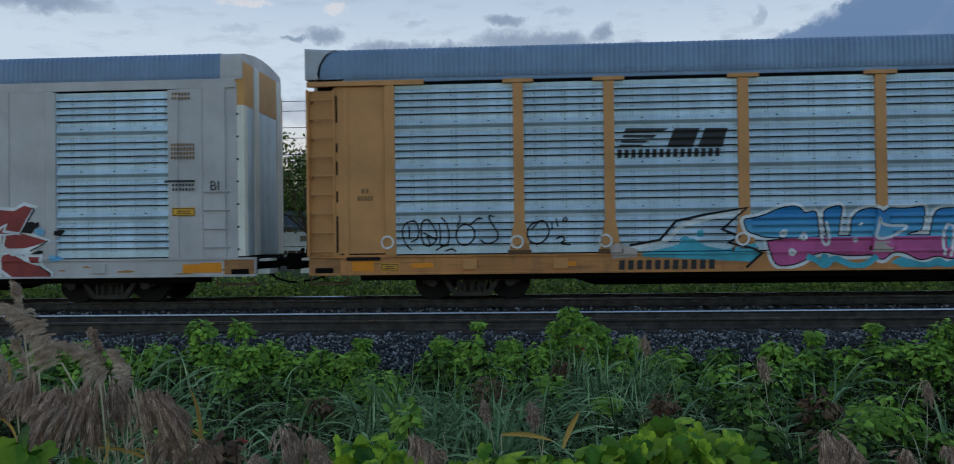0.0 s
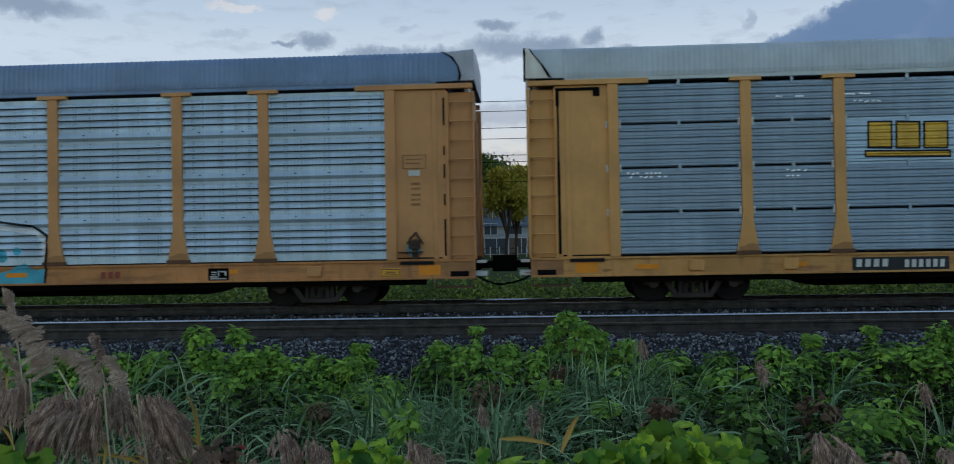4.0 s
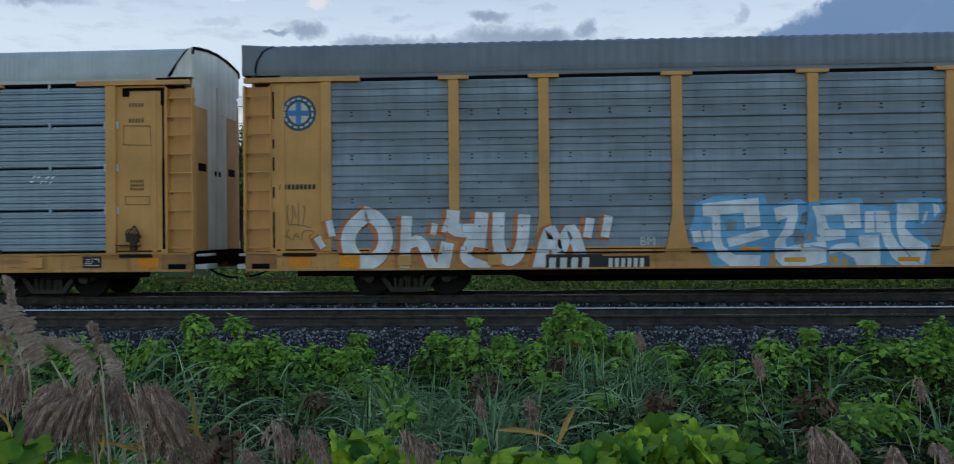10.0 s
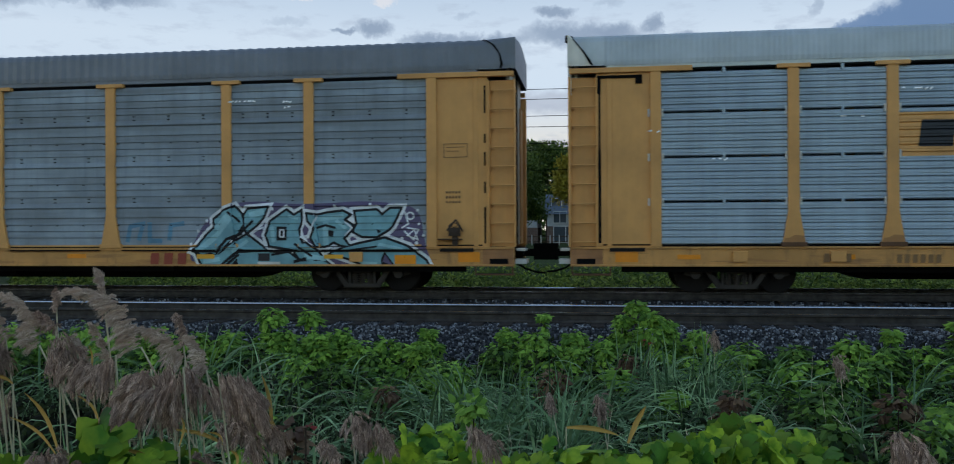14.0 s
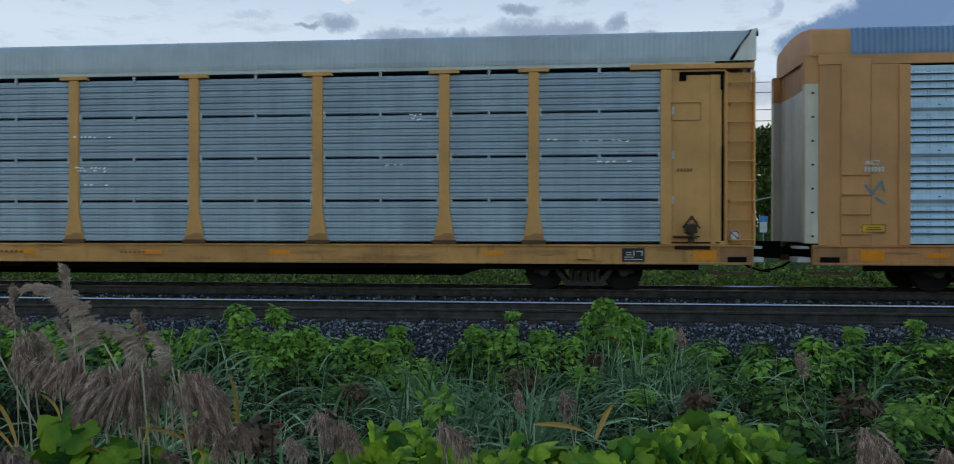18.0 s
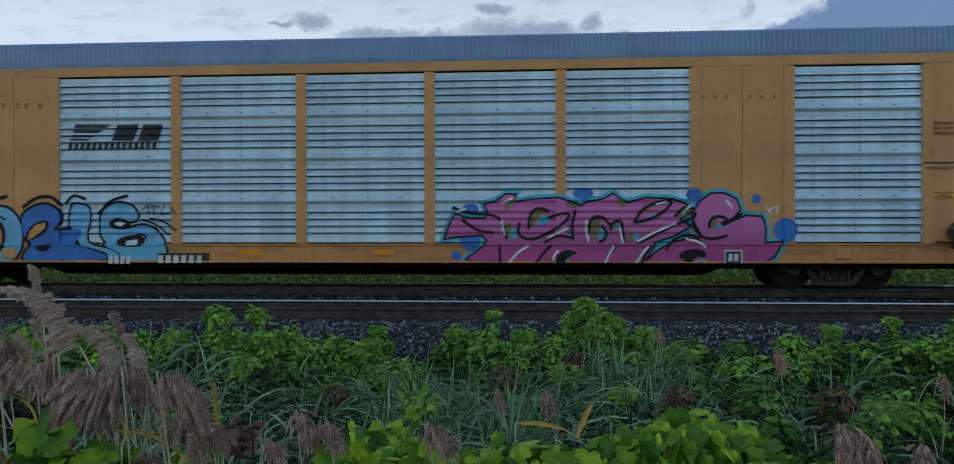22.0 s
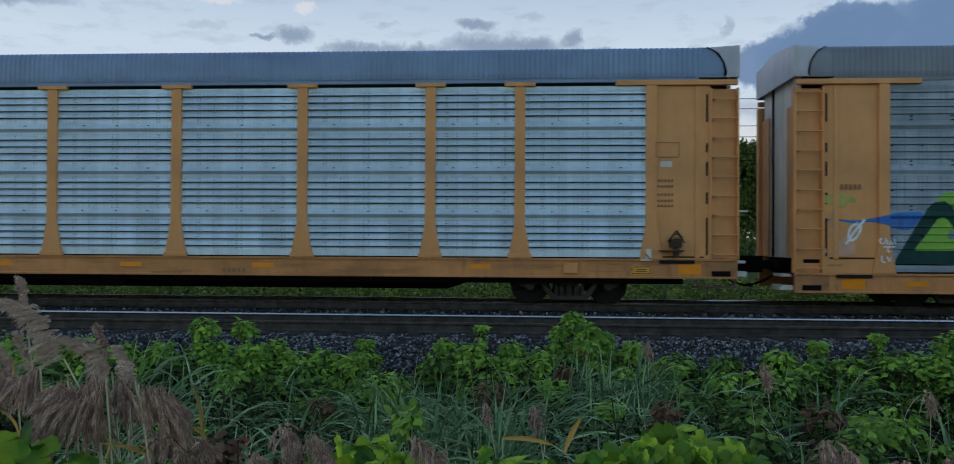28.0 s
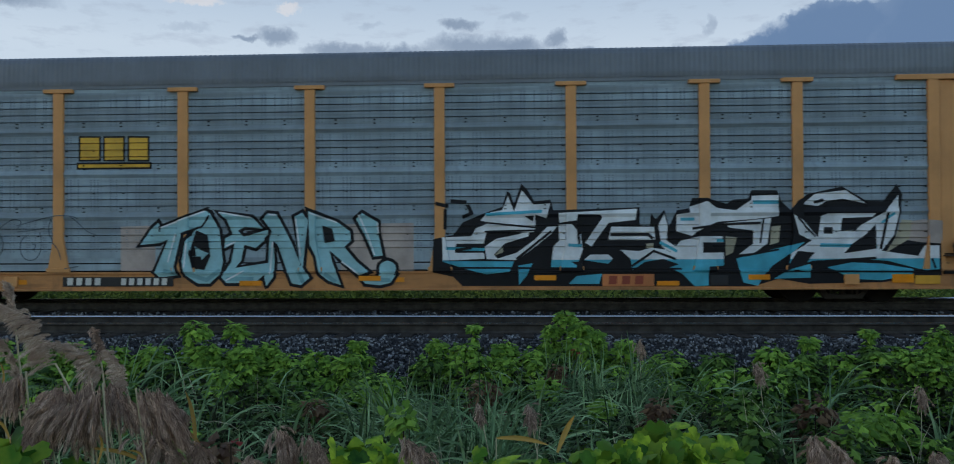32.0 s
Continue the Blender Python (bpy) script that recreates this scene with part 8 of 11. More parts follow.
painted(C, 'logo_gold', [], [[(-6.5, 3.77), (-6.06, 3.76), (-6.07, 3.25), (-6.51, 3.26)],
         [(-5.92, 3.75), (-5.49, 3.74), (-5.49, 3.23), (-5.93, 3.24)],
         [(-5.35, 3.74), (-4.91, 3.73), (-4.92, 3.22), (-5.36, 3.23)],
         [(-6.57, 3.15), (-4.87, 3.12), (-4.87, 3.04), (-6.57, 3.07)]], 2)
plate(C, -6.92, -4.93, 0.64, 0.92, 'label_black', 'black number board', 1)
letter_bars(C, -6.85, -6.14, 0.72, 0.88, 4, 'label_white')
letter_bars(C, -5.86, -4.99, 0.7, 0.86, 6, 'label_white')
plate(C, 5.06, 6.16, 0.7, 0.91, 'label_black', 'black board with a white mark', 1)
painted(C, 'label_white', [(0.016, [(5.65, 0.88), (5.65, 0.79)]), (0.016, [(5.18, 0.78), (5.61, 0.77)]), (0.016, [(5.18, 0.74), (6.03, 0.73)]), (0.016, [(5.27, 0.86), (5.53, 0.85)]), (0.016, [(5.27, 0.81), (5.52, 0.81)]), (0.020, [(5.78, 0.86), (6.04, 0.86), (6.03, 0.79)])], [], 5)
letter_bars(C, -3.57, -2.47, 0.78, 0.86, 9, 'label_brown')
letter_bars(C, 0.19, 1.11, 0.8, 0.88, 8, 'label_brown')
letter_bars(C, 2.61, 2.93, 0.71, 0.85, 3, 'label_brown')
plate(C, 11.21, 11.64, 0.69, 0.95, 'label_black', 'black placard with white marks', 1)
painted(C, 'label_white', [(0.016, [(11.44, 0.91), (11.44, 0.81)]), (0.016, [(11.26, 0.79), (11.42, 0.79)]), (0.016, [(11.26, 0.75), (11.59, 0.75)]), (0.016, [(11.3, 0.88), (11.39, 0.88)]), (0.016, [(11.3, 0.83), (11.39, 0.83)]), (0.020, [(11.49, 0.89), (11.59, 0.89), (11.59, 0.82)])], [], 5)
letter_bars(C, 12.29, 12.65, 4.27, 4.35, 5, 'label_brown')
letter_bars(C, 12.29, 12.65, 3.92, 4.01, 5, 'label_brown')
painted(C, 'label_brown', [(0.016, [(12.17, 3.85), (12.78, 3.84), (12.78, 3.41), (12.16, 3.43), (12.17, 3.85)]), (0.016, [(12.2, 2.28), (12.75, 2.27), (12.74, 2.09), (12.2, 2.1), (12.2, 2.28)])], [], 3)
letter_bars(C, 12.31, 12.64, 2.59, 2.65, 5, 'label_brown')
letter_bars(C, 12.31, 12.64, 2.5, 2.56, 5, 'label_brown')
letter_bars(C, 12.31, 12.64, 2.41, 2.47, 5, 'label_brown')
# roundel and three pieces of spray paint on the grimy car
painted(D, 'logo_teal', [], [[(-12.1, 4.06), (-12.12, 3.93), (-12.18, 3.83), (-12.26, 3.74), (-12.37, 3.69), (-12.49, 3.67), (-12.62, 3.69), (-12.72, 3.75), (-12.81, 3.84), (-12.86, 3.95), (-12.88, 4.07), (-12.86, 4.2), (-12.8, 4.3), (-12.71, 4.39), (-12.6, 4.44), (-12.48, 4.46), (-12.36, 4.44), (-12.25, 4.38), (-12.17, 4.29), (-12.11, 4.18)]], 1)
painted(D, 'label_white', [], [[(-12.25, 4.06), (-12.27, 3.98), (-12.31, 3.91), (-12.37, 3.86), (-12.45, 3.83), (-12.53, 3.83), (-12.61, 3.86), (-12.67, 3.92), (-12.71, 3.99), (-12.72, 4.07), (-12.71, 4.15), (-12.67, 4.22), (-12.6, 4.27), (-12.53, 4.3), (-12.44, 4.3), (-12.37, 4.27), (-12.31, 4.21), (-12.27, 4.14)]], 2)
painted(D, 'logo_blue', [(0.119, [(-12.49, 4.28), (-12.49, 3.85)]), (0.119, [(-12.7, 4.07), (-12.28, 4.06)])], [], 3)
painted(D, 'label_white', [(0.040, [(-12.18, 4.06), (-12.18, 3.99)]), (0.040, [(-12.2, 3.93), (-12.24, 3.87)]), (0.040, [(-12.28, 3.83), (-12.34, 3.79)]), (0.040, [(-12.4, 3.76), (-12.46, 3.75)]), (0.040, [(-12.53, 3.75), (-12.59, 3.77)]), (0.040, [(-12.65, 3.8), (-12.71, 3.84)]), (0.040, [(-12.75, 3.89), (-12.78, 3.95)]), (0.040, [(-12.8, 4.01), (-12.8, 4.08)]), (0.040, [(-12.79, 4.14), (-12.77, 4.21)]), (0.040, [(-12.74, 4.26), (-12.69, 4.31)]), (0.040, [(-12.64, 4.34), (-12.57, 4.37)]), (0.040, [(-12.51, 4.38), (-12.44, 4.38)]), (0.040, [(-12.38, 4.36), (-12.32, 4.33)]), (0.040, [(-12.27, 4.29), (-12.23, 4.24)]), (0.040, [(-12.2, 4.18), (-12.18, 4.12)])], [], 3)
letter_bars(D, -12.93, -12.1, 2.39, 2.5, 9, 'label_black')
painted(D, 's_orange', [(0.422, [(-11.05, 1.8), (-11.43, 1.5), (-11.5, 1.1), (-11.23, 0.76), (-10.94, 0.73), (-10.67, 1.02), (-10.62, 1.42), (-10.82, 1.72), (-11.05, 1.8)]), (0.343, [(-10.18, 1.68), (-10.23, 0.69)]), (0.343, [(-10.13, 1.15), (-9.86, 1.24), (-9.69, 0.82), (-9.6, 0.62)]), (0.395, [(-9.15, 1.78), (-9.2, 1.41), (-8.56, 1.43)]), (0.395, [(-8.53, 1.73), (-8.59, 1.14)]), (0.395, [(-9.29, 1.08), (-9.39, 0.62)]), (0.343, [(-8.76, 1.21), (-8.96, 0.81), (-8.43, 0.62)]), (0.369, [(-8.16, 1.73), (-8.19, 1.01), (-7.93, 0.71), (-7.67, 1), (-7.61, 1.68)]), (0.369, [(-7.32, 0.62), (-7.04, 1.59), (-6.88, 0.8), (-6.61, 1.58), (-6.4, 0.86)]), (0.290, [(-6.2, 1.62), (-6.25, 1.32)]), (0.290, [(-5.8, 1.67), (-5.87, 1.31)]), (0.264, [(-12.13, 1.28), (-12.04, 1.12)]), (0.237, [(-11.87, 1.63), (-11.82, 1.37)]), (0.237, [(-9.55, 1.55), (-9.59, 1.39)]), (0.224, [(-9.29, 1.61), (-9.36, 1.41)])], [], 1, curvy=True)
painted(D, 's_white', [(0.316, [(-10.99, 1.83), (-11.37, 1.52), (-11.44, 1.12), (-11.18, 0.79), (-10.88, 0.76), (-10.61, 1.05), (-10.57, 1.45), (-10.77, 1.74), (-10.99, 1.83)]), (0.237, [(-10.12, 1.71), (-10.17, 0.72)]), (0.237, [(-10.08, 1.18), (-9.81, 1.27), (-9.64, 0.84), (-9.55, 0.64)]), (0.290, [(-9.1, 1.81), (-9.14, 1.44), (-8.51, 1.46)]), (0.290, [(-8.48, 1.76), (-8.54, 1.17)]), (0.290, [(-9.24, 1.11), (-9.34, 0.64)]), (0.237, [(-8.71, 1.23), (-8.91, 0.84), (-8.38, 0.64)]), (0.264, [(-8.11, 1.76), (-8.14, 1.03), (-7.88, 0.74), (-7.61, 1.03), (-7.56, 1.71)]), (0.264, [(-7.26, 0.63), (-6.99, 1.61), (-6.83, 0.82), (-6.56, 1.61), (-6.35, 0.89)]), (0.185, [(-6.14, 1.64), (-6.2, 1.34)]), (0.185, [(-5.75, 1.69), (-5.82, 1.34)]), (0.158, [(-12.08, 1.3), (-11.98, 1.14)]), (0.132, [(-11.82, 1.66), (-11.76, 1.39)]), (0.132, [(-9.5, 1.57), (-9.54, 1.41)]), (0.119, [(-9.23, 1.63), (-9.3, 1.44)])], [], 2, label='white letters with orange edges', curvy=True)
plate(D, -7.1, -5.89, 0.58, 0.92, 'label_black', 'black number board', 3)
letter_bars(D, -7.04, -6.09, 0.62, 0.85, 4, 'label_white')
plate(D, -5.89, -4.88, 0.61, 0.88, 'label_black', '', 3)
letter_bars(D, -5.76, -4.96, 0.64, 0.83, 6, 'label_white')
plate(D, -11.62, -11.15, 0.66, 0.93, 'reflector', 'amber reflector', 4)
painted(D, 's_sky', [], [[(-3.9, 1.99), (-3.47, 2.14), (-2.46, 2.18), (-2.37, 1.94), (-1.72, 2.06), (-1.59, 1.98), (-0.46, 2.08), (-0.37, 1.92), (0.2, 1.88), (0.27, 2.01), (0.8, 2.06), (1.19, 2.03), (1.27, 1.86), (1.19, 1.66), (0.9, 1.45), (0.7, 1.38), (0.99, 1.14), (0.98, 0.62), (-2.41, 0.62), (-3.55, 0.62), (-3.68, 0.95), (-3.97, 1.09), (-4.04, 1.42), (-3.93, 1.66)]], 1)
painted(D, 'dusky', [], [[(-3.24, 1.65), (-3.04, 1.61), (-3.04, 1.41), (-3.25, 1.39)],
         [(-1.66, 1.77), (-1.55, 1.8), (-1.57, 1.5), (-1.73, 1.51)],
         [(-1.86, 1.43), (-1.66, 1.4), (-1.6, 1.16), (-1.84, 1.13)]], 2)
painted(D, 'yellow', [], [[(-1.6, 1.33), (-1.49, 1.29), (-1.54, 1.16)],
         [(-2.35, 0.87), (-2.19, 0.93), (-2.22, 0.62), (-2.38, 0.62)],
         [(-0.83, 0.78), (-0.72, 0.81), (-0.75, 0.62), (-0.88, 0.62)],
         [(-1.11, 0.86), (-0.91, 0.84), (-0.93, 0.68), (-1.11, 0.7)]], 2)
painted(D, 's_white', [], [[(-3.76, 1.98), (-2.58, 2.1), (-2.53, 1.49), (-2.86, 1.44), (-2.89, 1.78), (-3.38, 1.75), (-3.37, 1.25), (-3.32, 1.07), (-3.1, 0.88), (-2.54, 0.87), (-2.57, 0.62), (-3.15, 0.62), (-3.43, 0.83), (-3.55, 1.15), (-3.55, 1.68), (-3.74, 1.71)],
         [(-3.25, 1.24), (-2.4, 1.43), (-2.35, 1.26), (-3.2, 1.04)],
         [(-3.99, 1.39), (-3.8, 1.42), (-3.75, 1.18), (-3.94, 1.14)],
         [(-3.75, 1.39), (-3.57, 1.42), (-3.57, 1.18), (-3.71, 1.16)],
         [(-2.26, 1.87), (-1.76, 1.96), (-1.75, 1.67), (-1.86, 1.33), (-2.02, 1.2), (-2, 1.04), (-1.65, 1.11), (-1.2, 1.16), (-1.17, 0.71), (-1.6, 0.62), (-2.07, 0.62), (-2.24, 0.81), (-2.24, 1.16), (-2.06, 1.4), (-1.97, 1.67), (-2.2, 1.58)],
         [(-1.48, 1.9), (-0.47, 1.97), (-0.45, 1.43), (-0.78, 1.42), (-0.82, 1.71), (-1.19, 1.69), (-1.11, 1.42), (-0.77, 1.39), (-0.77, 1.21), (-1.2, 1.16), (-1.38, 1.33), (-1.39, 1.64)],
         [(-1.4, 1.25), (-1.2, 1.26), (-1.22, 1.14), (-1.38, 1.16)],
         [(-1.13, 1), (-0.93, 1.1), (-0.59, 1.12), (-0.4, 0.95), (-0.55, 0.62), (-0.6, 0.79), (-0.87, 0.93), (-1.11, 0.89)],
         [(-0.5, 1.27), (-0.07, 1.28), (-0.06, 0.62), (-0.56, 0.62), (-0.47, 0.96)],
         [(-0.37, 1.78), (0.14, 1.79), (0.17, 1.34), (-0.37, 1.33)],
         [(-0.04, 1.33), (0.18, 1.33), (0.34, 1.06), (0.55, 0.8), (0.82, 0.62), (0.42, 0.62), (0.19, 0.79), (0.05, 1.04)],
         [(0.3, 1.94), (0.74, 1.96), (0.74, 1.59), (0.48, 1.58), (0.45, 1.43), (0.66, 1.21), (0.92, 1.07), (0.82, 0.64), (0.58, 0.8), (0.35, 1.12), (0.28, 1.43)],
         [(0.87, 1.76), (0.94, 1.77), (0.86, 1.51), (0.79, 1.5)],
         [(1.03, 1.93), (1.15, 1.9), (1.19, 1.77), (1.06, 1.64)]], 3, label='white block letters edged in sky blue')
painted(D, 's_sky', [(0.026, [(-0.16, 1.76), (-0.15, 1.35)]), (0.026, [(-2.27, 1.01), (-1.87, 0.98)]), (0.026, [(-1.54, 1.07), (-1.2, 1)])], [], 4)
plate(D, -2.99, -2.54, 0.94, 1.04, 'reflector', 'amber reflector', 5)
plate(D, -2.05, -1.6, 0.72, 0.82, 'label_yellow', 'amber label', 5)
plate(D, 0.3, 0.75, 0.72, 0.81, 'reflector', 'amber reflector', 5)
painted(D, 's_purple', [], [[(6.18, 0.87), (6.48, 1.48), (6.73, 1.74), (7.13, 2.03), (7.93, 2.08), (8.59, 2), (9.52, 2.01), (10.3, 2.06), (11.07, 2), (11.61, 1.87), (11.71, 1.09), (11.9, 0.62), (6.31, 0.62)]], 0, curvy=True)
outlined(D, 's_teal', [],
         [[(6.33, 0.95), (6.64, 1.31), (6.83, 1.48), (6.81, 1.66), (7.06, 1.85), (7.3, 1.94), (7.46, 1.77), (7.5, 1.57), (7.33, 1.3), (7.06, 1.04), (6.88, 0.86), (6.72, 0.91), (6.52, 0.87)],
         [(7.53, 1.74), (7.62, 1.88), (8.06, 1.92), (7.96, 1.7), (7.8, 1.53), (7.59, 1.37), (7.53, 1.5)],
         [(6.42, 0.84), (6.92, 0.86), (7.33, 1.16), (7.59, 1.3), (7.86, 1.1), (8.16, 0.89), (7.69, 0.94), (7.39, 1.01), (7.1, 0.77), (6.93, 0.62), (6.52, 0.62)],
         [(8.06, 1.3), (8.16, 1.6), (8.35, 1.73), (8.53, 1.85), (8.7, 1.73), (8.86, 1.82), (8.87, 1.6), (8.8, 1.43), (8.85, 1.2), (9.25, 0.94), (9.33, 0.83), (9.12, 0.7), (8.85, 0.77), (8.69, 0.99), (8.14, 1.07)],
         [(9.05, 1.76), (9.25, 1.73), (9.49, 1.78), (9.84, 1.82), (9.98, 1.75), (9.85, 1.64), (10.05, 1.51), (9.98, 1.36), (9.84, 1.22), (9.98, 1.05), (9.77, 1.09), (9.64, 1.16), (9.44, 1.06), (9.25, 1.06), (9.14, 1.23), (9.22, 1.46), (9.07, 1.62)],
         [(10.14, 1.81), (10.62, 1.84), (10.75, 1.72), (10.94, 1.87), (11.15, 1.87), (11.06, 1.68), (10.97, 1.51), (10.88, 1.42), (10.62, 1.27), (10.29, 1.28), (10.1, 1.38), (10.19, 1.55)],
         [(9.57, 0.88), (9.9, 1.01), (10.23, 1.09), (10.81, 1.21), (11.33, 1.02), (11.73, 0.72), (11.79, 0.62), (10.81, 0.62), (10.36, 0.62), (10.03, 0.77)],
         [(7.02, 0.62), (7.37, 0.89), (7.79, 0.92), (8.59, 0.89), (8.85, 0.7), (9.38, 0.73), (9.57, 0.62), (8.98, 0.62)]], halo='s_white', hw=0.24, lw=0.11)
painted(D, 's_mint', [(0.132, [(6.48, 1), (6.88, 1.3), (7.24, 1.74)]), (0.145, [(7.69, 1.76), (7.96, 1.83)]), (0.105, [(6.86, 1.48), (7.13, 1.74)]), (0.105, [(9.25, 1.65), (9.84, 1.72)]), (0.132, [(9.45, 1.56), (9.45, 1.12)]), (0.079, [(9.71, 1.62), (9.9, 1.46)]), (0.105, [(6.58, 0.71), (6.92, 0.76)]), (0.092, [(8.19, 1.47), (8.22, 1.17)]), (0.066, [(8.59, 1.73), (8.79, 1.68)]), (0.066, [(10.68, 1.09), (11.2, 0.98)]), (0.105, [(8.98, 0.83), (9.44, 0.77)]), (0.079, [(10.29, 0.67), (10.61, 0.65)]), (0.079, [(7.26, 0.94), (7.59, 1.17)])], [], 3)
painted(D, 's_black', [(0.066, [(6.86, 0.9), (7.13, 1.21), (7.46, 1.34)]), (0.053, [(7.16, 1.83), (7.42, 1.61)]), (0.053, [(7.73, 1.63), (7.46, 1.37)]), (0.053, [(9.25, 1.46), (9.45, 1.52), (9.67, 1.46)]), (0.066, [(7.12, 0.64), (7.39, 0.86)]), (0.053, [(8.72, 1.1), (9.12, 0.83)]), (0.053, [(8.19, 0.86), (8.66, 0.94)]), (0.040, [(10.03, 0.96), (10.62, 1.04)]), (0.066, [(8.72, 0.7), (8.98, 0.77)]), (0.040, [(6.32, 0.93), (6.86, 0.93)]), (0.040, [(7.46, 0.94), (11.45, 0.93)])], [[(8.3, 1.5), (8.54, 1.49), (8.54, 1.18), (8.3, 1.18)],
         [(9.51, 1.41), (9.64, 1.38), (9.62, 1.25), (9.51, 1.28)],
         [(10.62, 1.43), (10.73, 1.38), (10.66, 1.33)],
         [(10.72, 0.76), (10.81, 0.93), (11.04, 0.62), (10.74, 0.62)],
         [(7.2, 0.62), (7.36, 0.78), (7.39, 0.62)]], 4, curvy=False)
painted(D, 's_purple', [], [[(10.76, 0.7), (10.82, 0.86), (10.99, 0.62)]], 5)
plate(D, 6.4, 6.83, 0.77, 0.87, 'label_yellow', 'amber label', 6)
plate(D, 9.42, 9.86, 0.77, 0.86, 'label_yellow', 'amber label', 6)
plate(D, 11.04, 11.52, 0.65, 0.85, 'reflector', 'amber reflector', 6)
plate(D, 7.87, 8.14, 0.72, 0.89, 'label_black', 'black placard with white marks', 5)
plate(D, 7.86, 8.39, 0.64, 0.7, 'label_white', '', 6)
painted(D, 's_white', [(0.034, [(11.47, 1.71), (11.46, 1.67), (11.42, 1.64), (11.37, 1.64), (11.33, 1.67), (11.32, 1.71), (11.33, 1.76), (11.37, 1.79), (11.42, 1.79), (11.46, 1.76), (11.47, 1.71)]), (0.034, [(11.26, 1.38), (11.46, 1.19), (11.58, 1.41), (11.33, 1.45)]), (0.034, [(8.38, 1.42), (8.47, 1.42), (8.47, 1.26), (8.38, 1.26), (8.38, 1.42)]), (0.034, [(11.27, 1.8), (11.35, 1.54), (11.2, 1.45)]), (0.034, [(11.33, 1.28), (11.56, 1.19), (11.48, 1.41), (11.33, 1.28)]), (0.034, [(9.25, 1.73), (9.07, 1.29), (8.88, 1.26)]), (0.034, [(9.9, 1.59), (10.06, 1.46), (9.9, 1.29)]), (0.034, [(7.86, 1.43), (7.98, 1.47)])], [], 5)
painted(D, 's_white', [], [[(6.47, 1.4), (6.45, 1.37), (6.41, 1.37), (6.39, 1.4), (6.41, 1.43), (6.45, 1.43)],
         [(6.68, 1.64), (6.66, 1.6), (6.62, 1.6), (6.6, 1.64), (6.62, 1.67), (6.66, 1.67)],
         [(11.62, 1.54), (11.6, 1.51), (11.57, 1.51), (11.55, 1.54), (11.57, 1.57), (11.6, 1.57)],
         [(11.72, 1.28), (11.7, 1.25), (11.67, 1.25), (11.65, 1.28), (11.67, 1.31), (11.7, 1.31)],
         [(11.24, 1.22), (11.22, 1.19), (11.18, 1.19), (11.16, 1.22), (11.18, 1.25), (11.22, 1.25)],
         [(11.59, 1.84), (11.58, 1.81), (11.54, 1.81), (11.53, 1.84), (11.54, 1.87), (11.58, 1.87)],
         [(10.53, 1.98), (10.51, 1.95), (10.47, 1.95), (10.45, 1.98), (10.47, 2.01), (10.51, 2.01)],
         [(9.71, 1.95), (9.69, 1.91), (9.65, 1.91), (9.63, 1.95), (9.65, 1.98), (9.69, 1.98)],
         [(8.24, 1.89), (8.22, 1.86), (8.18, 1.86), (8.16, 1.89), (8.18, 1.93), (8.22, 1.93)],
         [(6.29, 1.11), (6.27, 1.07), (6.23, 1.07), (6.21, 1.11), (6.23, 1.14), (6.27, 1.14)],
         [(11.57, 1.11), (11.55, 1.08), (11.51, 1.08), (11.49, 1.11), (11.51, 1.15), (11.55, 1.15)]], 5)
painted(D, 's_faint', [(0.105, [(4.68, 1.18), (4.75, 1.52), (5.09, 1.58)]), (0.105, [(5.23, 1.58), (5.23, 1.18), (5.5, 1.18)]), (0.105, [(5.71, 1.22), (5.75, 1.54), (6.05, 1.58)]), (0.105, [(4.96, 1.22), (5.04, 1.49)])], [], 1)
letter_bars(D, 5.25, 6.25, 0.61, 0.9, 3, 'label_red')
painted(D, 'label_brown', [(0.016, [(12.16, 3.29), (12.68, 3.29), (12.67, 3), (12.15, 2.99), (12.16, 3.29)]), (0.016, [(12.21, 3.21), (12.61, 3.22)]), (0.016, [(12.21, 3.13), (12.49, 3.13)])], [], 3)
letter_bars(D, 12.19, 12.54, 2.2, 2.25, 5, 'label_brown')
letter_bars(D, 12.19, 12.54, 2.09, 2.15, 5, 'label_brown')
letter_bars(D, 12.19, 12.54, 1.99, 2.04, 5, 'label_brown')
painted(D, 's_smudge', [(0.022, [(-12.73, 1.61), (-12.77, 1.88), (-12.74, 2.05)]),
         (0.022, [(-12.68, 1.61), (-12.63, 1.83), (-12.66, 2.04), (-12.61, 2.02), (-12.58, 1.77)]),
         (0.022, [(-12.51, 1.58), (-12.51, 2.1)]),
         (0.022, [(-12.43, 1.58), (-12.36, 1.93), (-12.4, 2.04)]),
         (0.022, [(-12.73, 1.61), (-12.51, 1.62), (-12.24, 1.55)]),
         (0.022, [(-12.84, 1.47), (-12.79, 1.33)]),
         (0.022, [(-12.73, 1.5), (-12.79, 1.39), (-12.67, 1.28)]),
         (0.022, [(-12.63, 1.28), (-12.56, 1.47), (-12.49, 1.28)]),
         (0.022, [(-12.62, 1.36), (-12.52, 1.36)]),
         (0.022, [(-12.44, 1.27), (-12.43, 1.47), (-12.24, 1.49), (-12.16, 1.43), (-12.3, 1.35), (-12.19, 1.27)])], [], 2, 'thin black scribbled drawing', curvy=True)
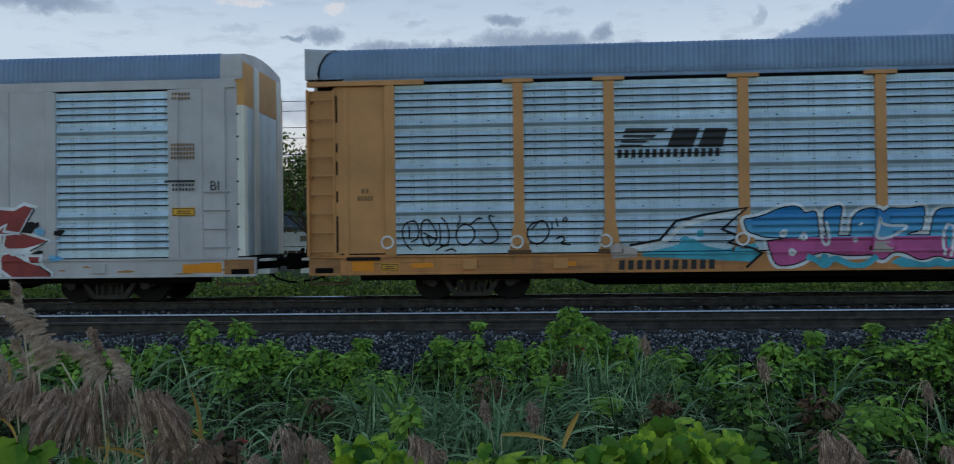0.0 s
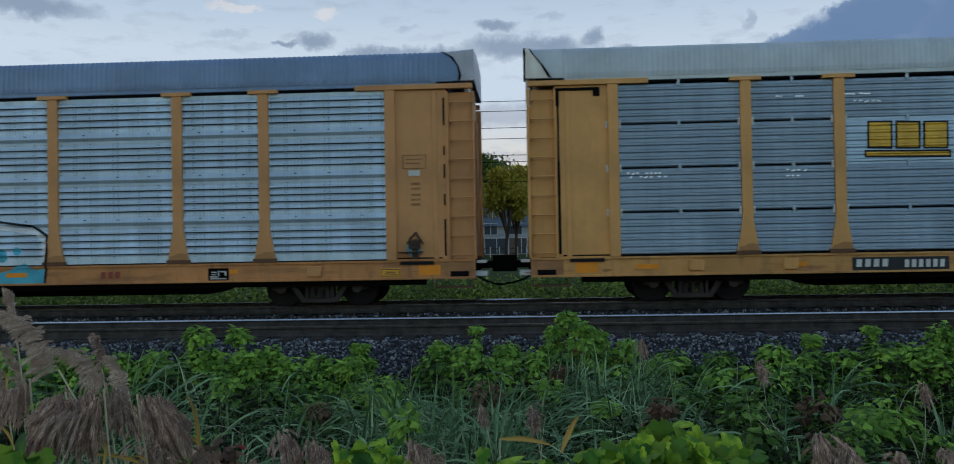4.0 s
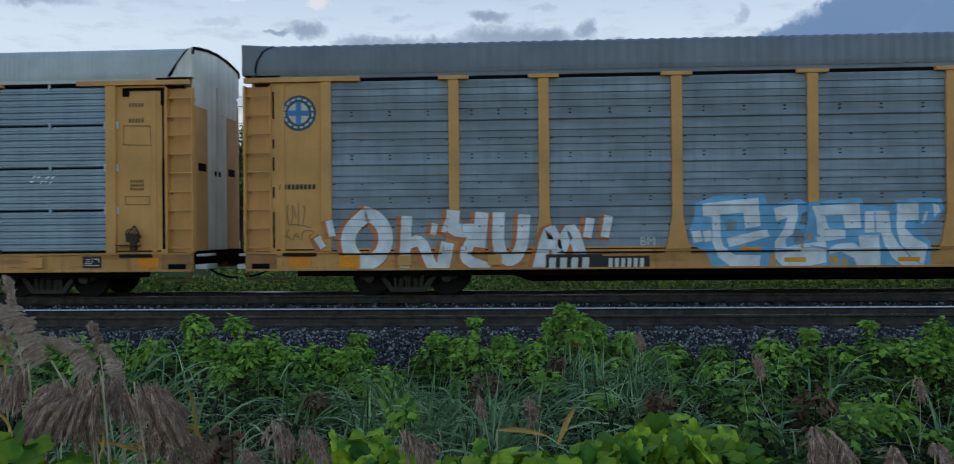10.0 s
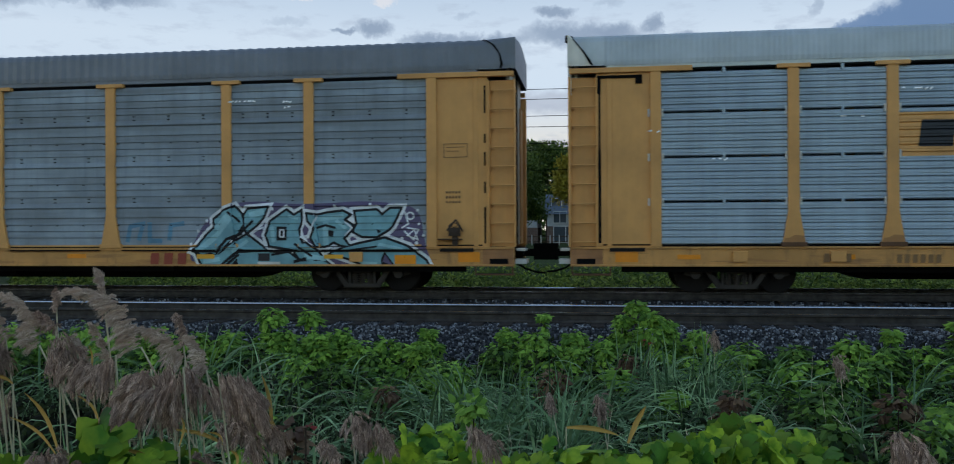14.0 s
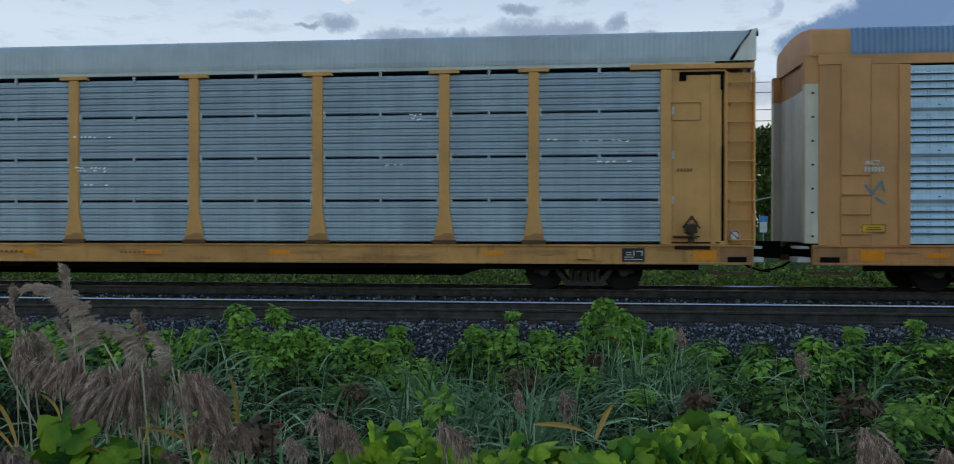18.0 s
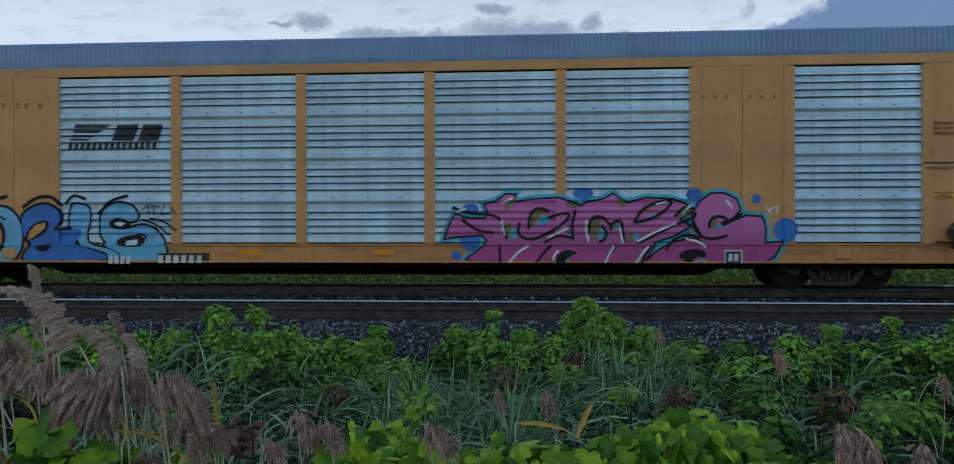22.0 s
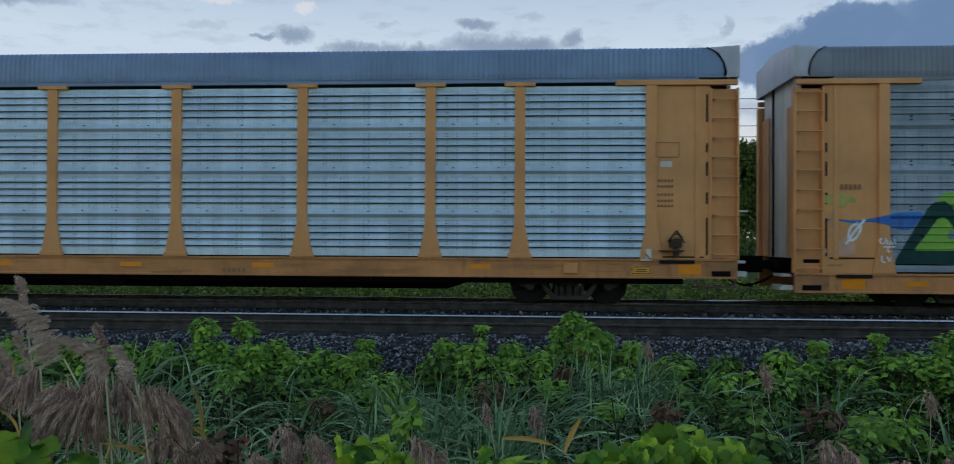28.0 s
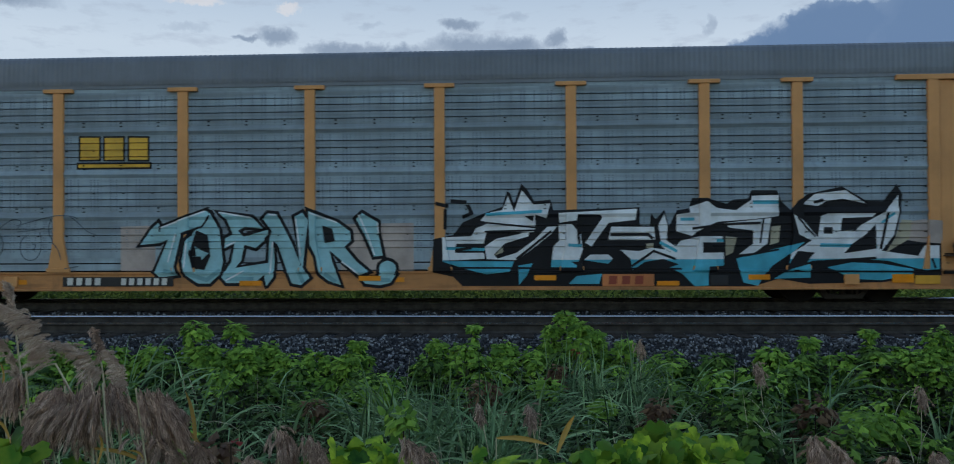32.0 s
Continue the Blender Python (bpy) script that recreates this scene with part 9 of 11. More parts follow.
# marks on the pale-roofed yellow car
plate(E, -6.99, -4.41, 2.86, 3.76, 'yellow', '', 0)
painted(E, 'label_black', [], [[(-6.56, 3.6), (-5.9, 3.59), (-5.97, 3.05), (-6.63, 3.06)],
         [(-5.77, 3.59), (-5.07, 3.58), (-5.15, 3.05), (-5.85, 3.05)]], 2)
letter_bars(E, -8.49, -7.87, 0.69, 0.87, 3, 'label_brown')
letter_bars(E, -7.06, -6.15, 0.68, 0.85, 6, 'label_brown')
plate(E, 10.96, 11.43, 0.65, 0.94, 'label_black', 'black placard with white marks', 1)
painted(E, 'label_white', [(0.016, [(11.21, 0.89), (11.21, 0.78)]), (0.016, [(11.01, 0.75), (11.19, 0.75)]), (0.016, [(11.01, 0.7), (11.38, 0.7)]), (0.016, [(11.04, 0.85), (11.16, 0.85)]), (0.016, [(11.05, 0.8), (11.16, 0.8)]), (0.020, [(11.27, 0.87), (11.38, 0.88), (11.38, 0.79)])], [], 5)
painted(E, 'label_brown', [(0.016, [(11.99, 4.03), (12.6, 4.03), (12.6, 3.66), (11.99, 3.66), (11.99, 4.03)])], [], 3)
letter_bars(E, 12.11, 12.45, 2.57, 2.64, 5, 'label_brown')
letter_bars(E, -3.37, -2.64, 0.8, 0.85, 6, 'label_brown')
letter_bars(E, -0.33, 0.3, 0.8, 0.85, 6, 'label_brown')
painted(E, 'label_white', [], [[(13.43, 1.22), (13.41, 1.14), (13.35, 1.1), (13.27, 1.09), (13.21, 1.14), (13.19, 1.21), (13.21, 1.29), (13.27, 1.33), (13.34, 1.33), (13.4, 1.29)]], 2)
painted(E, 'label_red', [(0.026, [(13.4, 1.22), (13.39, 1.16), (13.34, 1.12), (13.28, 1.12), (13.23, 1.15), (13.21, 1.21), (13.23, 1.27), (13.28, 1.31), (13.34, 1.31), (13.39, 1.27), (13.4, 1.22)]), (0.026, [(13.22, 1.29), (13.39, 1.14)])], [], 3)
# blue letters and pink letters on the orange two-level car
painted(F, 'label_black', [], [[(-6.63, 3.72), (-5.77, 3.71), (-5.92, 3.63), (-6.67, 3.64)],
         [(-6.68, 3.59), (-5.99, 3.58), (-6.09, 3.52), (-6.7, 3.53)],
         [(-6.72, 3.48), (-6.16, 3.47), (-6.24, 3.43), (-6.74, 3.43)],
         [(-6.75, 3.4), (-6.29, 3.39), (-6.33, 3.35), (-6.78, 3.35)],
         [(-5.65, 3.7), (-5.14, 3.7), (-5.28, 3.33), (-5.79, 3.34)],
         [(-5.04, 3.7), (-4.58, 3.69), (-4.7, 3.33), (-5.18, 3.33)]], 2)
letter_bars(F, -6.8, -4.7, 3.15, 3.29, 15, 'label_black')
outlined(F, 's_sky', [],
         [[(-9.92, 1.69), (-9.75, 1.84), (-9.45, 1.92), (-9.16, 1.84), (-9, 1.6), (-8.99, 1.41), (-9.09, 1.27), (-8.8, 1.13), (-8.63, 0.88), (-8.57, 0.62), (-9.82, 0.62), (-9.88, 1.02), (-9.91, 1.37)],
         [(-7.89, 1.2), (-7.91, 0.99), (-7.99, 0.81), (-8.1, 0.66), (-8.25, 0.62), (-8.41, 0.62), (-8.57, 0.62), (-8.72, 0.66), (-8.83, 0.81), (-8.9, 0.99), (-8.93, 1.2), (-8.9, 1.4), (-8.83, 1.59), (-8.71, 1.73), (-8.57, 1.83), (-8.4, 1.86), (-8.24, 1.83), (-8.1, 1.73), (-7.99, 1.59), (-7.91, 1.4)]], halo=None, lw=0.12, low=(1.07, 's_blue'), curvy=True)
outlined(F, 's_deep', [],
         [[(-7.9, 1.68), (-7.64, 1.85), (-7.35, 1.93), (-7.1, 1.84), (-6.97, 1.68), (-7, 1.49), (-7.18, 1.32), (-6.86, 1.32), (-6.47, 1.38), (-6.54, 1.16), (-6.71, 1.05), (-6.57, 0.99), (-6.08, 0.88), (-5.84, 0.78), (-5.96, 0.62), (-7.86, 0.62), (-7.9, 0.74), (-7.72, 0.96), (-7.64, 1.03), (-7.82, 1.13), (-7.9, 1.36)]], halo=None, lw=0.12, curvy=True)
outlined(F, 's_sky', [],
         [[(-6.75, 1.84), (-6.67, 1.94), (-6.24, 1.84), (-6.43, 1.08), (-6.22, 0.99), (-5.63, 0.84), (-5.61, 0.62), (-5.91, 0.62), (-5.82, 0.75), (-6.67, 1.02), (-6.47, 1.35), (-6.81, 1.34)],
         [(-6.05, 1.36), (-6.06, 1.63), (-5.93, 1.84), (-5.62, 1.96), (-5.34, 1.89), (-5.18, 1.7), (-5.2, 1.54), (-5.4, 1.51), (-5.51, 1.57), (-5.68, 1.61), (-5.81, 1.5), (-5.75, 1.38), (-5.51, 1.32), (-5.09, 1.46), (-4.81, 1.37), (-4.61, 1.16), (-4.52, 0.89), (-4.52, 0.62), (-5.51, 0.62), (-5.57, 0.8), (-5.96, 0.97), (-5.91, 1.05), (-6.05, 1.18)]], halo=None, lw=0.1, low=(1.07, 's_blue'), curvy=True)
painted(F, 's_black', [(0.066, [(-10.15, 1.32), (-10.16, 1.71), (-9.92, 1.96), (-9.41, 2.06)]), (0.079, [(-8.87, 1.78), (-8.59, 2.01), (-8.25, 2.1)]), (0.079, [(-7.86, 1.85), (-7.53, 2.09), (-7.14, 2.09), (-6.97, 1.9)]), (0.066, [(-6.84, 1.94), (-6.71, 2.14), (-6.41, 2.03)]), (0.066, [(-6.1, 1.7), (-5.82, 2), (-5.43, 2.1)]), (0.040, [(-5.09, 1.56), (-4.74, 1.46), (-4.47, 1.22)]), (0.040, [(-4.88, 1.59), (-4.6, 1.54), (-4.26, 1.32)]), (0.040, [(-8.62, 1.6), (-8.48, 1.68), (-8.29, 1.57)]), (0.040, [(-8.63, 0.95), (-8.48, 0.85), (-8.34, 0.95)]), (0.040, [(-5.23, 1.23), (-4.98, 1.21), (-5.04, 1.1)])], [[(-9.66, 1.52), (-9.44, 1.56), (-9.35, 1.37), (-9.5, 1.24), (-9.68, 1.28)],
         [(-9.65, 1.05), (-9.29, 1.1), (-9.15, 0.96), (-9.24, 0.78), (-9.49, 0.74), (-9.59, 0.91)],
         [(-8.28, 1.2), (-8.3, 1.04), (-8.36, 0.92), (-8.45, 0.84), (-8.54, 0.84), (-8.63, 0.91), (-8.69, 1.04), (-8.71, 1.2), (-8.69, 1.36), (-8.63, 1.48), (-8.54, 1.55), (-8.44, 1.55), (-8.36, 1.48), (-8.3, 1.36)],
         [(-7.83, 1.05), (-7.77, 1.32), (-7.58, 1.51), (-7.27, 1.57), (-7.27, 1.35), (-7.44, 1.21), (-7.59, 1.14)],
         [(-7.64, 0.96), (-7.16, 1.03), (-7.31, 0.83), (-7.5, 0.85)],
         [(-5.88, 1.51), (-5.68, 1.62), (-5.51, 1.57), (-5.26, 1.48), (-5.51, 1.35), (-5.78, 1.35)],
         [(-5.74, 1.08), (-5.4, 1.23), (-4.98, 1.18), (-5.07, 0.95), (-5.57, 0.95)],
         [(-7.01, 0.62), (-6.96, 0.69), (-6.89, 0.62)]], 4, curvy=True)
painted(F, 'silver', [], [[(-9.59, 1.46), (-9.48, 1.49), (-9.44, 1.38), (-9.53, 1.31)],
         [(-5.74, 1.48), (-5.6, 1.52), (-5.46, 1.47), (-5.6, 1.39)],
         [(-5.46, 1.08), (-5.2, 1.12), (-5.18, 0.99), (-5.43, 0.98)]], 5)
painted(F, 'orange', [], [[(-8.36, 1.17), (-8.38, 1.05), (-8.43, 0.96), (-8.49, 0.92), (-8.56, 0.96), (-8.61, 1.05), (-8.62, 1.17), (-8.61, 1.3), (-8.56, 1.39), (-8.49, 1.42), (-8.43, 1.39), (-8.38, 1.3)],
         [(-7.76, 1.1), (-7.71, 1.28), (-7.56, 1.45), (-7.33, 1.5), (-7.34, 1.38), (-7.47, 1.27), (-7.6, 1.18)],
         [(-9.47, 0.96), (-9.27, 1), (-9.3, 0.85), (-9.44, 0.82)]], 5)
plate(F, -9.72, -9.3, 0.53, 0.64, 'reflector', 'amber reflector', 5)
plate(F, -6.57, -6.13, 0.54, 0.65, 'reflector', 'amber reflector', 5)
plate(F, -9.0, -8.74, 0.55, 0.74, 'label_black', '', 5)
painted(F, 's_black', [(0.026, [(-5.09, 1.77), (-4.95, 1.9), (-4.92, 1.7)]), (0.026, [(-4.81, 1.86), (-4.81, 1.67)]), (0.026, [(-4.9, 1.86), (-4.7, 1.86)]), (0.026, [(-4.56, 1.9), (-4.65, 1.67), (-4.47, 1.7)]), (0.026, [(-4.4, 1.7), (-4.4, 1.86), (-4.26, 1.67)])], [], 3)
plate(F, -4.72, -3.52, 0.57, 0.81, 'label_black', 'black number board', 3)
letter_bars(F, -5.85, -5.3, 0.57, 0.75, 4, 'label_white')
letter_bars(F, -4.7, -3.63, 0.59, 0.76, 6, 'label_white')
painted(F, 's_deep', [], [[(2.51, 1.77), (2.48, 1.7), (2.38, 1.66), (2.26, 1.66), (2.17, 1.7), (2.13, 1.77), (2.17, 1.84), (2.26, 1.88), (2.38, 1.88), (2.48, 1.83)],
         [(4.98, 2.09), (4.94, 2.01), (4.82, 1.96), (4.68, 1.96), (4.57, 2.01), (4.52, 2.09), (4.57, 2.17), (4.68, 2.22), (4.83, 2.22), (4.94, 2.17)],
         [(7.28, 2.05), (7.25, 1.96), (7.16, 1.9), (7.05, 1.9), (6.97, 1.96), (6.93, 2.05), (6.97, 2.14), (7.05, 2.2), (7.16, 2.2), (7.25, 2.14)],
         [(8.5, 1.96), (8.48, 1.9), (8.43, 1.86), (8.36, 1.86), (8.31, 1.9), (8.29, 1.96), (8.31, 2.02), (8.36, 2.06), (8.43, 2.06), (8.48, 2.02)],
         [(9.26, 1.3), (9.21, 1.14), (9.08, 1.05), (8.92, 1.05), (8.79, 1.15), (8.74, 1.3), (8.79, 1.46), (8.92, 1.55), (9.08, 1.55), (9.21, 1.45)],
         [(2.55, 1.08), (2.51, 0.95), (2.39, 0.86), (2.24, 0.86), (2.13, 0.95), (2.08, 1.08), (2.13, 1.22), (2.25, 1.3), (2.39, 1.3), (2.51, 1.22)],
         [(2.12, 0.76), (2.1, 0.7), (2.05, 0.66), (1.98, 0.66), (1.92, 0.7), (1.9, 0.76), (1.92, 0.82), (1.98, 0.86), (2.05, 0.86), (2.1, 0.82)]], 0)
outlined(F, 's_rose', [],
         [[(1.77, 1.14), (1.88, 1.43), (1.99, 1.65), (2.18, 1.57), (2.64, 1.54), (2.71, 1.7), (2.64, 1.86), (2.87, 1.91), (3.09, 2.07), (3.28, 2.07), (3.19, 1.89), (3.67, 1.96), (4.21, 1.99), (4.55, 1.88), (4.73, 1.8), (4.82, 1.89), (5.16, 1.95), (5.4, 2.07), (5.56, 1.95), (5.7, 1.87), (6.1, 1.98), (6.64, 1.95), (6.93, 1.84), (7.01, 1.7), (6.77, 1.52), (7.01, 1.39), (6.64, 1.18), (6.21, 1.04), (6.26, 0.99), (6.04, 0.62), (5.29, 0.62), (2.43, 0.62), (2.26, 0.69), (2.63, 0.96), (2.7, 1.09), (2.57, 1.22), (2.02, 1.18)],
         [(6.9, 1.08), (7.3, 1.15), (7.17, 1.35), (7.06, 1.61), (7.2, 1.88), (7.44, 2.06), (7.73, 2.07), (7.97, 1.94), (8.04, 1.74), (7.9, 1.57), (7.64, 1.46), (7.7, 1.38), (8.17, 1.59), (8.5, 1.57), (8.57, 1.34), (8.56, 1.01), (8.92, 1.04), (8.76, 0.75), (8.56, 0.62), (6.1, 0.62), (6.3, 0.82), (6.63, 1.02)]], halo='s_cyan', hw=0.22, lw=0.09, low=(0.97, 's_wine'))
painted(F, 's_olive', [], [[(3.59, 1.39), (3.61, 1.58), (3.67, 1.72), (3.82, 1.76), (3.98, 1.74), (3.87, 1.66), (3.73, 1.52), (3.69, 1.36)],
         [(3.06, 1.42), (3.23, 1.5), (3.2, 1.13), (3.12, 1.07), (3.06, 1.23)],
         [(4.89, 1.31), (4.93, 1.52), (5.02, 1.6), (5.16, 1.56), (5.1, 1.39), (5.06, 1.1), (4.95, 1.12)],
         [(5.35, 1.47), (5.55, 1.52), (5.51, 1.4), (5.4, 1.32)],
         [(5.89, 1.52), (6.02, 1.68), (6.31, 1.83), (6.65, 1.94), (6.52, 1.96), (6.21, 1.89), (5.97, 1.73)],
         [(5.68, 1.34), (5.78, 1.28), (5.82, 1.02), (5.7, 1.07)],
         [(6.73, 1.62), (6.89, 1.78), (7.07, 1.75), (6.99, 1.65), (6.81, 1.57)],
         [(7.41, 1.39), (7.43, 1.54), (7.62, 1.59), (7.56, 1.46), (7.51, 1.33)],
         [(3.04, 1.74), (3.11, 2), (3.39, 2.04), (3.23, 1.9), (3.15, 1.76)],
         [(5.44, 2.02), (5.63, 1.94), (5.68, 1.81), (5.55, 1.78)],
         [(4.38, 1.92), (4.57, 1.89), (4.65, 1.79), (4.51, 1.76)]], 3, curvy=True)
painted(F, 's_cyan', [], [[(3.77, 1.36), (3.82, 1.58), (3.9, 1.66), (4.01, 1.58), (4.11, 1.55), (3.95, 1.44)],
         [(3.15, 1.21), (3.26, 1.39), (3.36, 1.14), (3.23, 1.11)],
         [(5.07, 1.2), (5.14, 1.38), (5.26, 1.32), (5.23, 1.18), (5.11, 1.07)],
         [(5.41, 1.34), (5.52, 1.48), (5.57, 1.4), (5.49, 1.31)],
         [(6, 1.47), (6.21, 1.54), (6.34, 1.68), (6.15, 1.6)],
         [(5.84, 1.28), (5.93, 1.28), (5.93, 1.08), (5.84, 1.06)],
         [(7.04, 0.52), (7.15, 0.68), (7.33, 0.7), (7.49, 0.55)],
         [(7.51, 1.33), (7.58, 1.45), (7.64, 1.37), (7.85, 1.41), (7.64, 1.31)],
         [(4.33, 0.54), (4.41, 0.75), (4.51, 0.59), (4.65, 0.67), (4.8, 0.54)],
         [(4.38, 1.18), (4.49, 1.28), (4.54, 1.15)]], 4, curvy=True)
painted(F, 's_black', [(0.06, [(1.94, 1.8), (2.34, 1.66), (2.77, 1.66), (3.02, 1.53), (3.1, 1.13)]),
         (0.06, [(3.39, 1.47), (3.34, 1.29), (3.44, 1.13), (3.69, 1.1), (3.98, 1.23), (4.33, 1.44), (4.49, 1.65), (4.33, 1.68), (4.02, 1.58)]),
         (0.06, [(3.58, 1.34), (3.59, 1.58), (3.69, 1.75), (3.85, 1.79), (4.01, 1.72)]),
         (0.06, [(4.59, 1.73), (4.51, 1.42), (4.54, 1.12)]),
         (0.06, [(4.87, 1.26), (4.89, 1.47), (4.99, 1.61), (5.18, 1.59), (5.31, 1.44)]),
         (0.06, [(5.15, 1.39), (5.26, 1.28), (5.23, 1.12), (5.1, 1.05)]),
         (0.06, [(5.34, 1.31), (5.36, 1.47), (5.57, 1.53), (5.6, 1.28), (5.63, 1.04)]),
         (0.06, [(5.84, 1.47), (5.97, 1.73), (6.27, 1.89), (6.68, 1.96), (6.53, 1.74), (6.21, 1.54), (5.89, 1.47)]),
         (0.06, [(5.94, 1.04), (6.34, 1.23), (6.62, 1.39), (6.99, 1.52), (7.12, 1.6)]),
         (0.06, [(6.52, 0.89), (6.62, 1.07), (6.86, 1.2), (7.1, 1.2), (7.25, 1.02)]),
         (0.06, [(7.12, 1.67), (7.04, 1.44), (7.19, 1.18), (7.46, 1.1), (7.77, 1.18)]),
         (0.06, [(7.41, 1.36), (7.43, 1.54), (7.62, 1.61), (7.77, 1.54)]),
         (0.06, [(2.95, 0.97), (2.97, 0.59)]),
         (0.06, [(4.19, 0.57), (4.23, 0.78), (4.43, 0.87), (4.59, 0.81)]),
         (0.06, [(6.7, 1.6), (6.89, 1.81), (7.1, 1.75)]),
         (0.06, [(3.93, 1.05), (4.19, 1.2), (4.49, 1.15)]),
         (0.06, [(2.15, 1.53), (2.48, 1.29), (2.8, 1.26)]),
         (0.06, [(3.68, 0.51), (3.9, 0.82), (4.06, 0.97)]),
         (0.06, [(5.97, 0.52), (6.07, 0.78), (6.2, 0.97)]),
         (0.06, [(5.15, 0.52), (5.33, 0.81), (5.44, 0.99)])], [[(6.73, 0.77), (6.93, 0.89), (7.19, 0.91), (7.36, 0.83), (7.33, 0.7), (7.15, 0.76), (7.06, 0.61), (6.91, 0.62)],
         [(4.17, 0.54), (4.22, 0.75), (4.41, 0.86), (4.57, 0.79), (4.41, 0.7), (4.3, 0.54)]], 5, curvy=True)
painted(F, 's_white', [(0.045, [(3.15, 0.59), (3.34, 0.83), (3.58, 0.97)]),
         (0.045, [(5.2, 0.57), (5.33, 0.83), (5.41, 0.97)]),
         (0.045, [(5.86, 0.57), (6.02, 0.83), (6.13, 0.94)]),
         (0.045, [(4.83, 1.52), (4.81, 1.31), (4.87, 1.07)]),
         (0.045, [(5.53, 1.36), (5.6, 1.04)]),
         (0.045, [(3, 1.53), (3.06, 1.21)]),
         (0.045, [(5.92, 1.07), (6.31, 1.28), (6.7, 1.44)]),
         (0.045, [(4.01, 1.15), (4.33, 1.31), (4.43, 1.36)]),
         (0.045, [(4.11, 0.67), (4.14, 0.78), (4.22, 0.86)]),
         (0.045, [(2.02, 1.71), (2.21, 1.77)]),
         (0.045, [(3.02, 1.9), (3.23, 2)]),
         (0.045, [(6.31, 1.86), (6.52, 1.91)]),
         (0.045, [(7.77, 1.93), (7.88, 1.78)]),
         (0.045, [(6.86, 1.67), (7.02, 1.83)]),
         (0.045, [(6.94, 1.12), (7.23, 1.04), (7.33, 0.94)])], [], 6, curvy=True)
painted(F, 's_white', [(0.029, [(8.57, 1.8), (8.7, 1.64)]), (0.029, [(8.63, 1.7), (8.77, 1.8)]), (0.029, [(8.83, 1.8), (8.8, 1.64)])], [], 2)
plate(F, 7.73, 8.1, 0.56, 0.88, 'label_white', '', 7)
plate(F, 7.75, 8.07, 0.59, 0.85, 'label_black', 'black placard with white marks', 8)
letter_bars(F, 7.81, 8.05, 0.64, 0.8, 2, 'label_white')
plate(F, 11.98, 12.45, 1.94, 2.1, 'label_yellow', 'small yellow warning label', 1)
painted(F, 'label_black', [(0.015, [(12, 2.08), (12.43, 2.08), (12.43, 1.96), (12, 1.96), (12, 2.08)]), (0.017, [(12.1, 2.03), (12.33, 2.03)]), (0.017, [(12.07, 2), (12.35, 1.99)])], [], 2, name='stencil')
plate(F, -12.75, -12.24, 1.27, 1.46, 'label_yellow', 'small yellow warning label', 1)
painted(F, 'label_black', [(0.015, [(-12.73, 1.44), (-12.26, 1.44), (-12.26, 1.29), (-12.73, 1.29), (-12.73, 1.44)]), (0.017, [(-12.62, 1.38), (-12.37, 1.38)]), (0.017, [(-12.65, 1.34), (-12.34, 1.34)])], [], 2, name='stencil')
plate(F, 11.78, 12.42, 2.68, 2.71, 'label_black', '', 1)
letter_bars(F, 11.84, 12.42, 2.56, 2.62, 8, 'label_brown')
letter_bars(F, 11.97, 12.4, 3.49, 3.55, 6, 'label_red')
letter_bars(F, 11.97, 12.4, 3.39, 3.44, 6, 'label_red')
letter_bars(F, 11.97, 12.4, 3.28, 3.34, 6, 'label_red')
letter_bars(F, 7.26, 7.34, 4.09, 4.17, 1, 'label_brown')
letter_bars(F, 7.52, 7.6, 4.08, 4.16, 1, 'label_brown')
letter_bars(F, 7.74, 7.82, 4.08, 4.16, 1, 'label_brown')
letter_bars(F, 8.22, 8.3, 4.07, 4.16, 1, 'label_brown')
letter_bars(F, 8.46, 8.54, 4.07, 4.15, 1, 'label_brown')
letter_bars(F, 8.72, 8.8, 4.07, 4.15, 1, 'label_brown')
letter_bars(F, -8.9, -8.81, 4.11, 4.23, 1, 'label_brown')
letter_bars(F, -8.7, -8.6, 4.1, 4.23, 1, 'label_brown')
letter_bars(F, -8.36, -8.27, 4.09, 4.22, 1, 'label_brown')
letter_bars(F, -8.01, -7.91, 4.08, 4.21, 1, 'label_brown')
letter_bars(F, -7.81, -7.71, 4.08, 4.2, 1, 'label_brown')
letter_bars(F, -7.49, -7.4, 4.07, 4.2, 1, 'label_brown')
painted(F, 'label_white', [(0.016, [(-12.53, 2.78), (-12.53, 2.73)]), (0.016, [(-12.69, 2.72), (-12.54, 2.72)]), (0.016, [(-12.69, 2.7), (-12.4, 2.7)]), (0.016, [(-12.66, 2.76), (-12.57, 2.76)]), (0.016, [(-12.66, 2.74), (-12.57, 2.74)]), (0.020, [(-12.49, 2.77), (-12.4, 2.77), (-12.4, 2.73)])], [], 5)
letter_bars(F, -12.69, -12.28, 2.54, 2.64, 6, 'label_white')
painted(F, 's_faint', [(0.040, [(-12.66, 2.27), (-12.53, 2.08), (-12.34, 2.34), (-12.28, 2.14)]), (0.040, [(-12.47, 2.01), (-12.28, 1.88)])], [], 3)
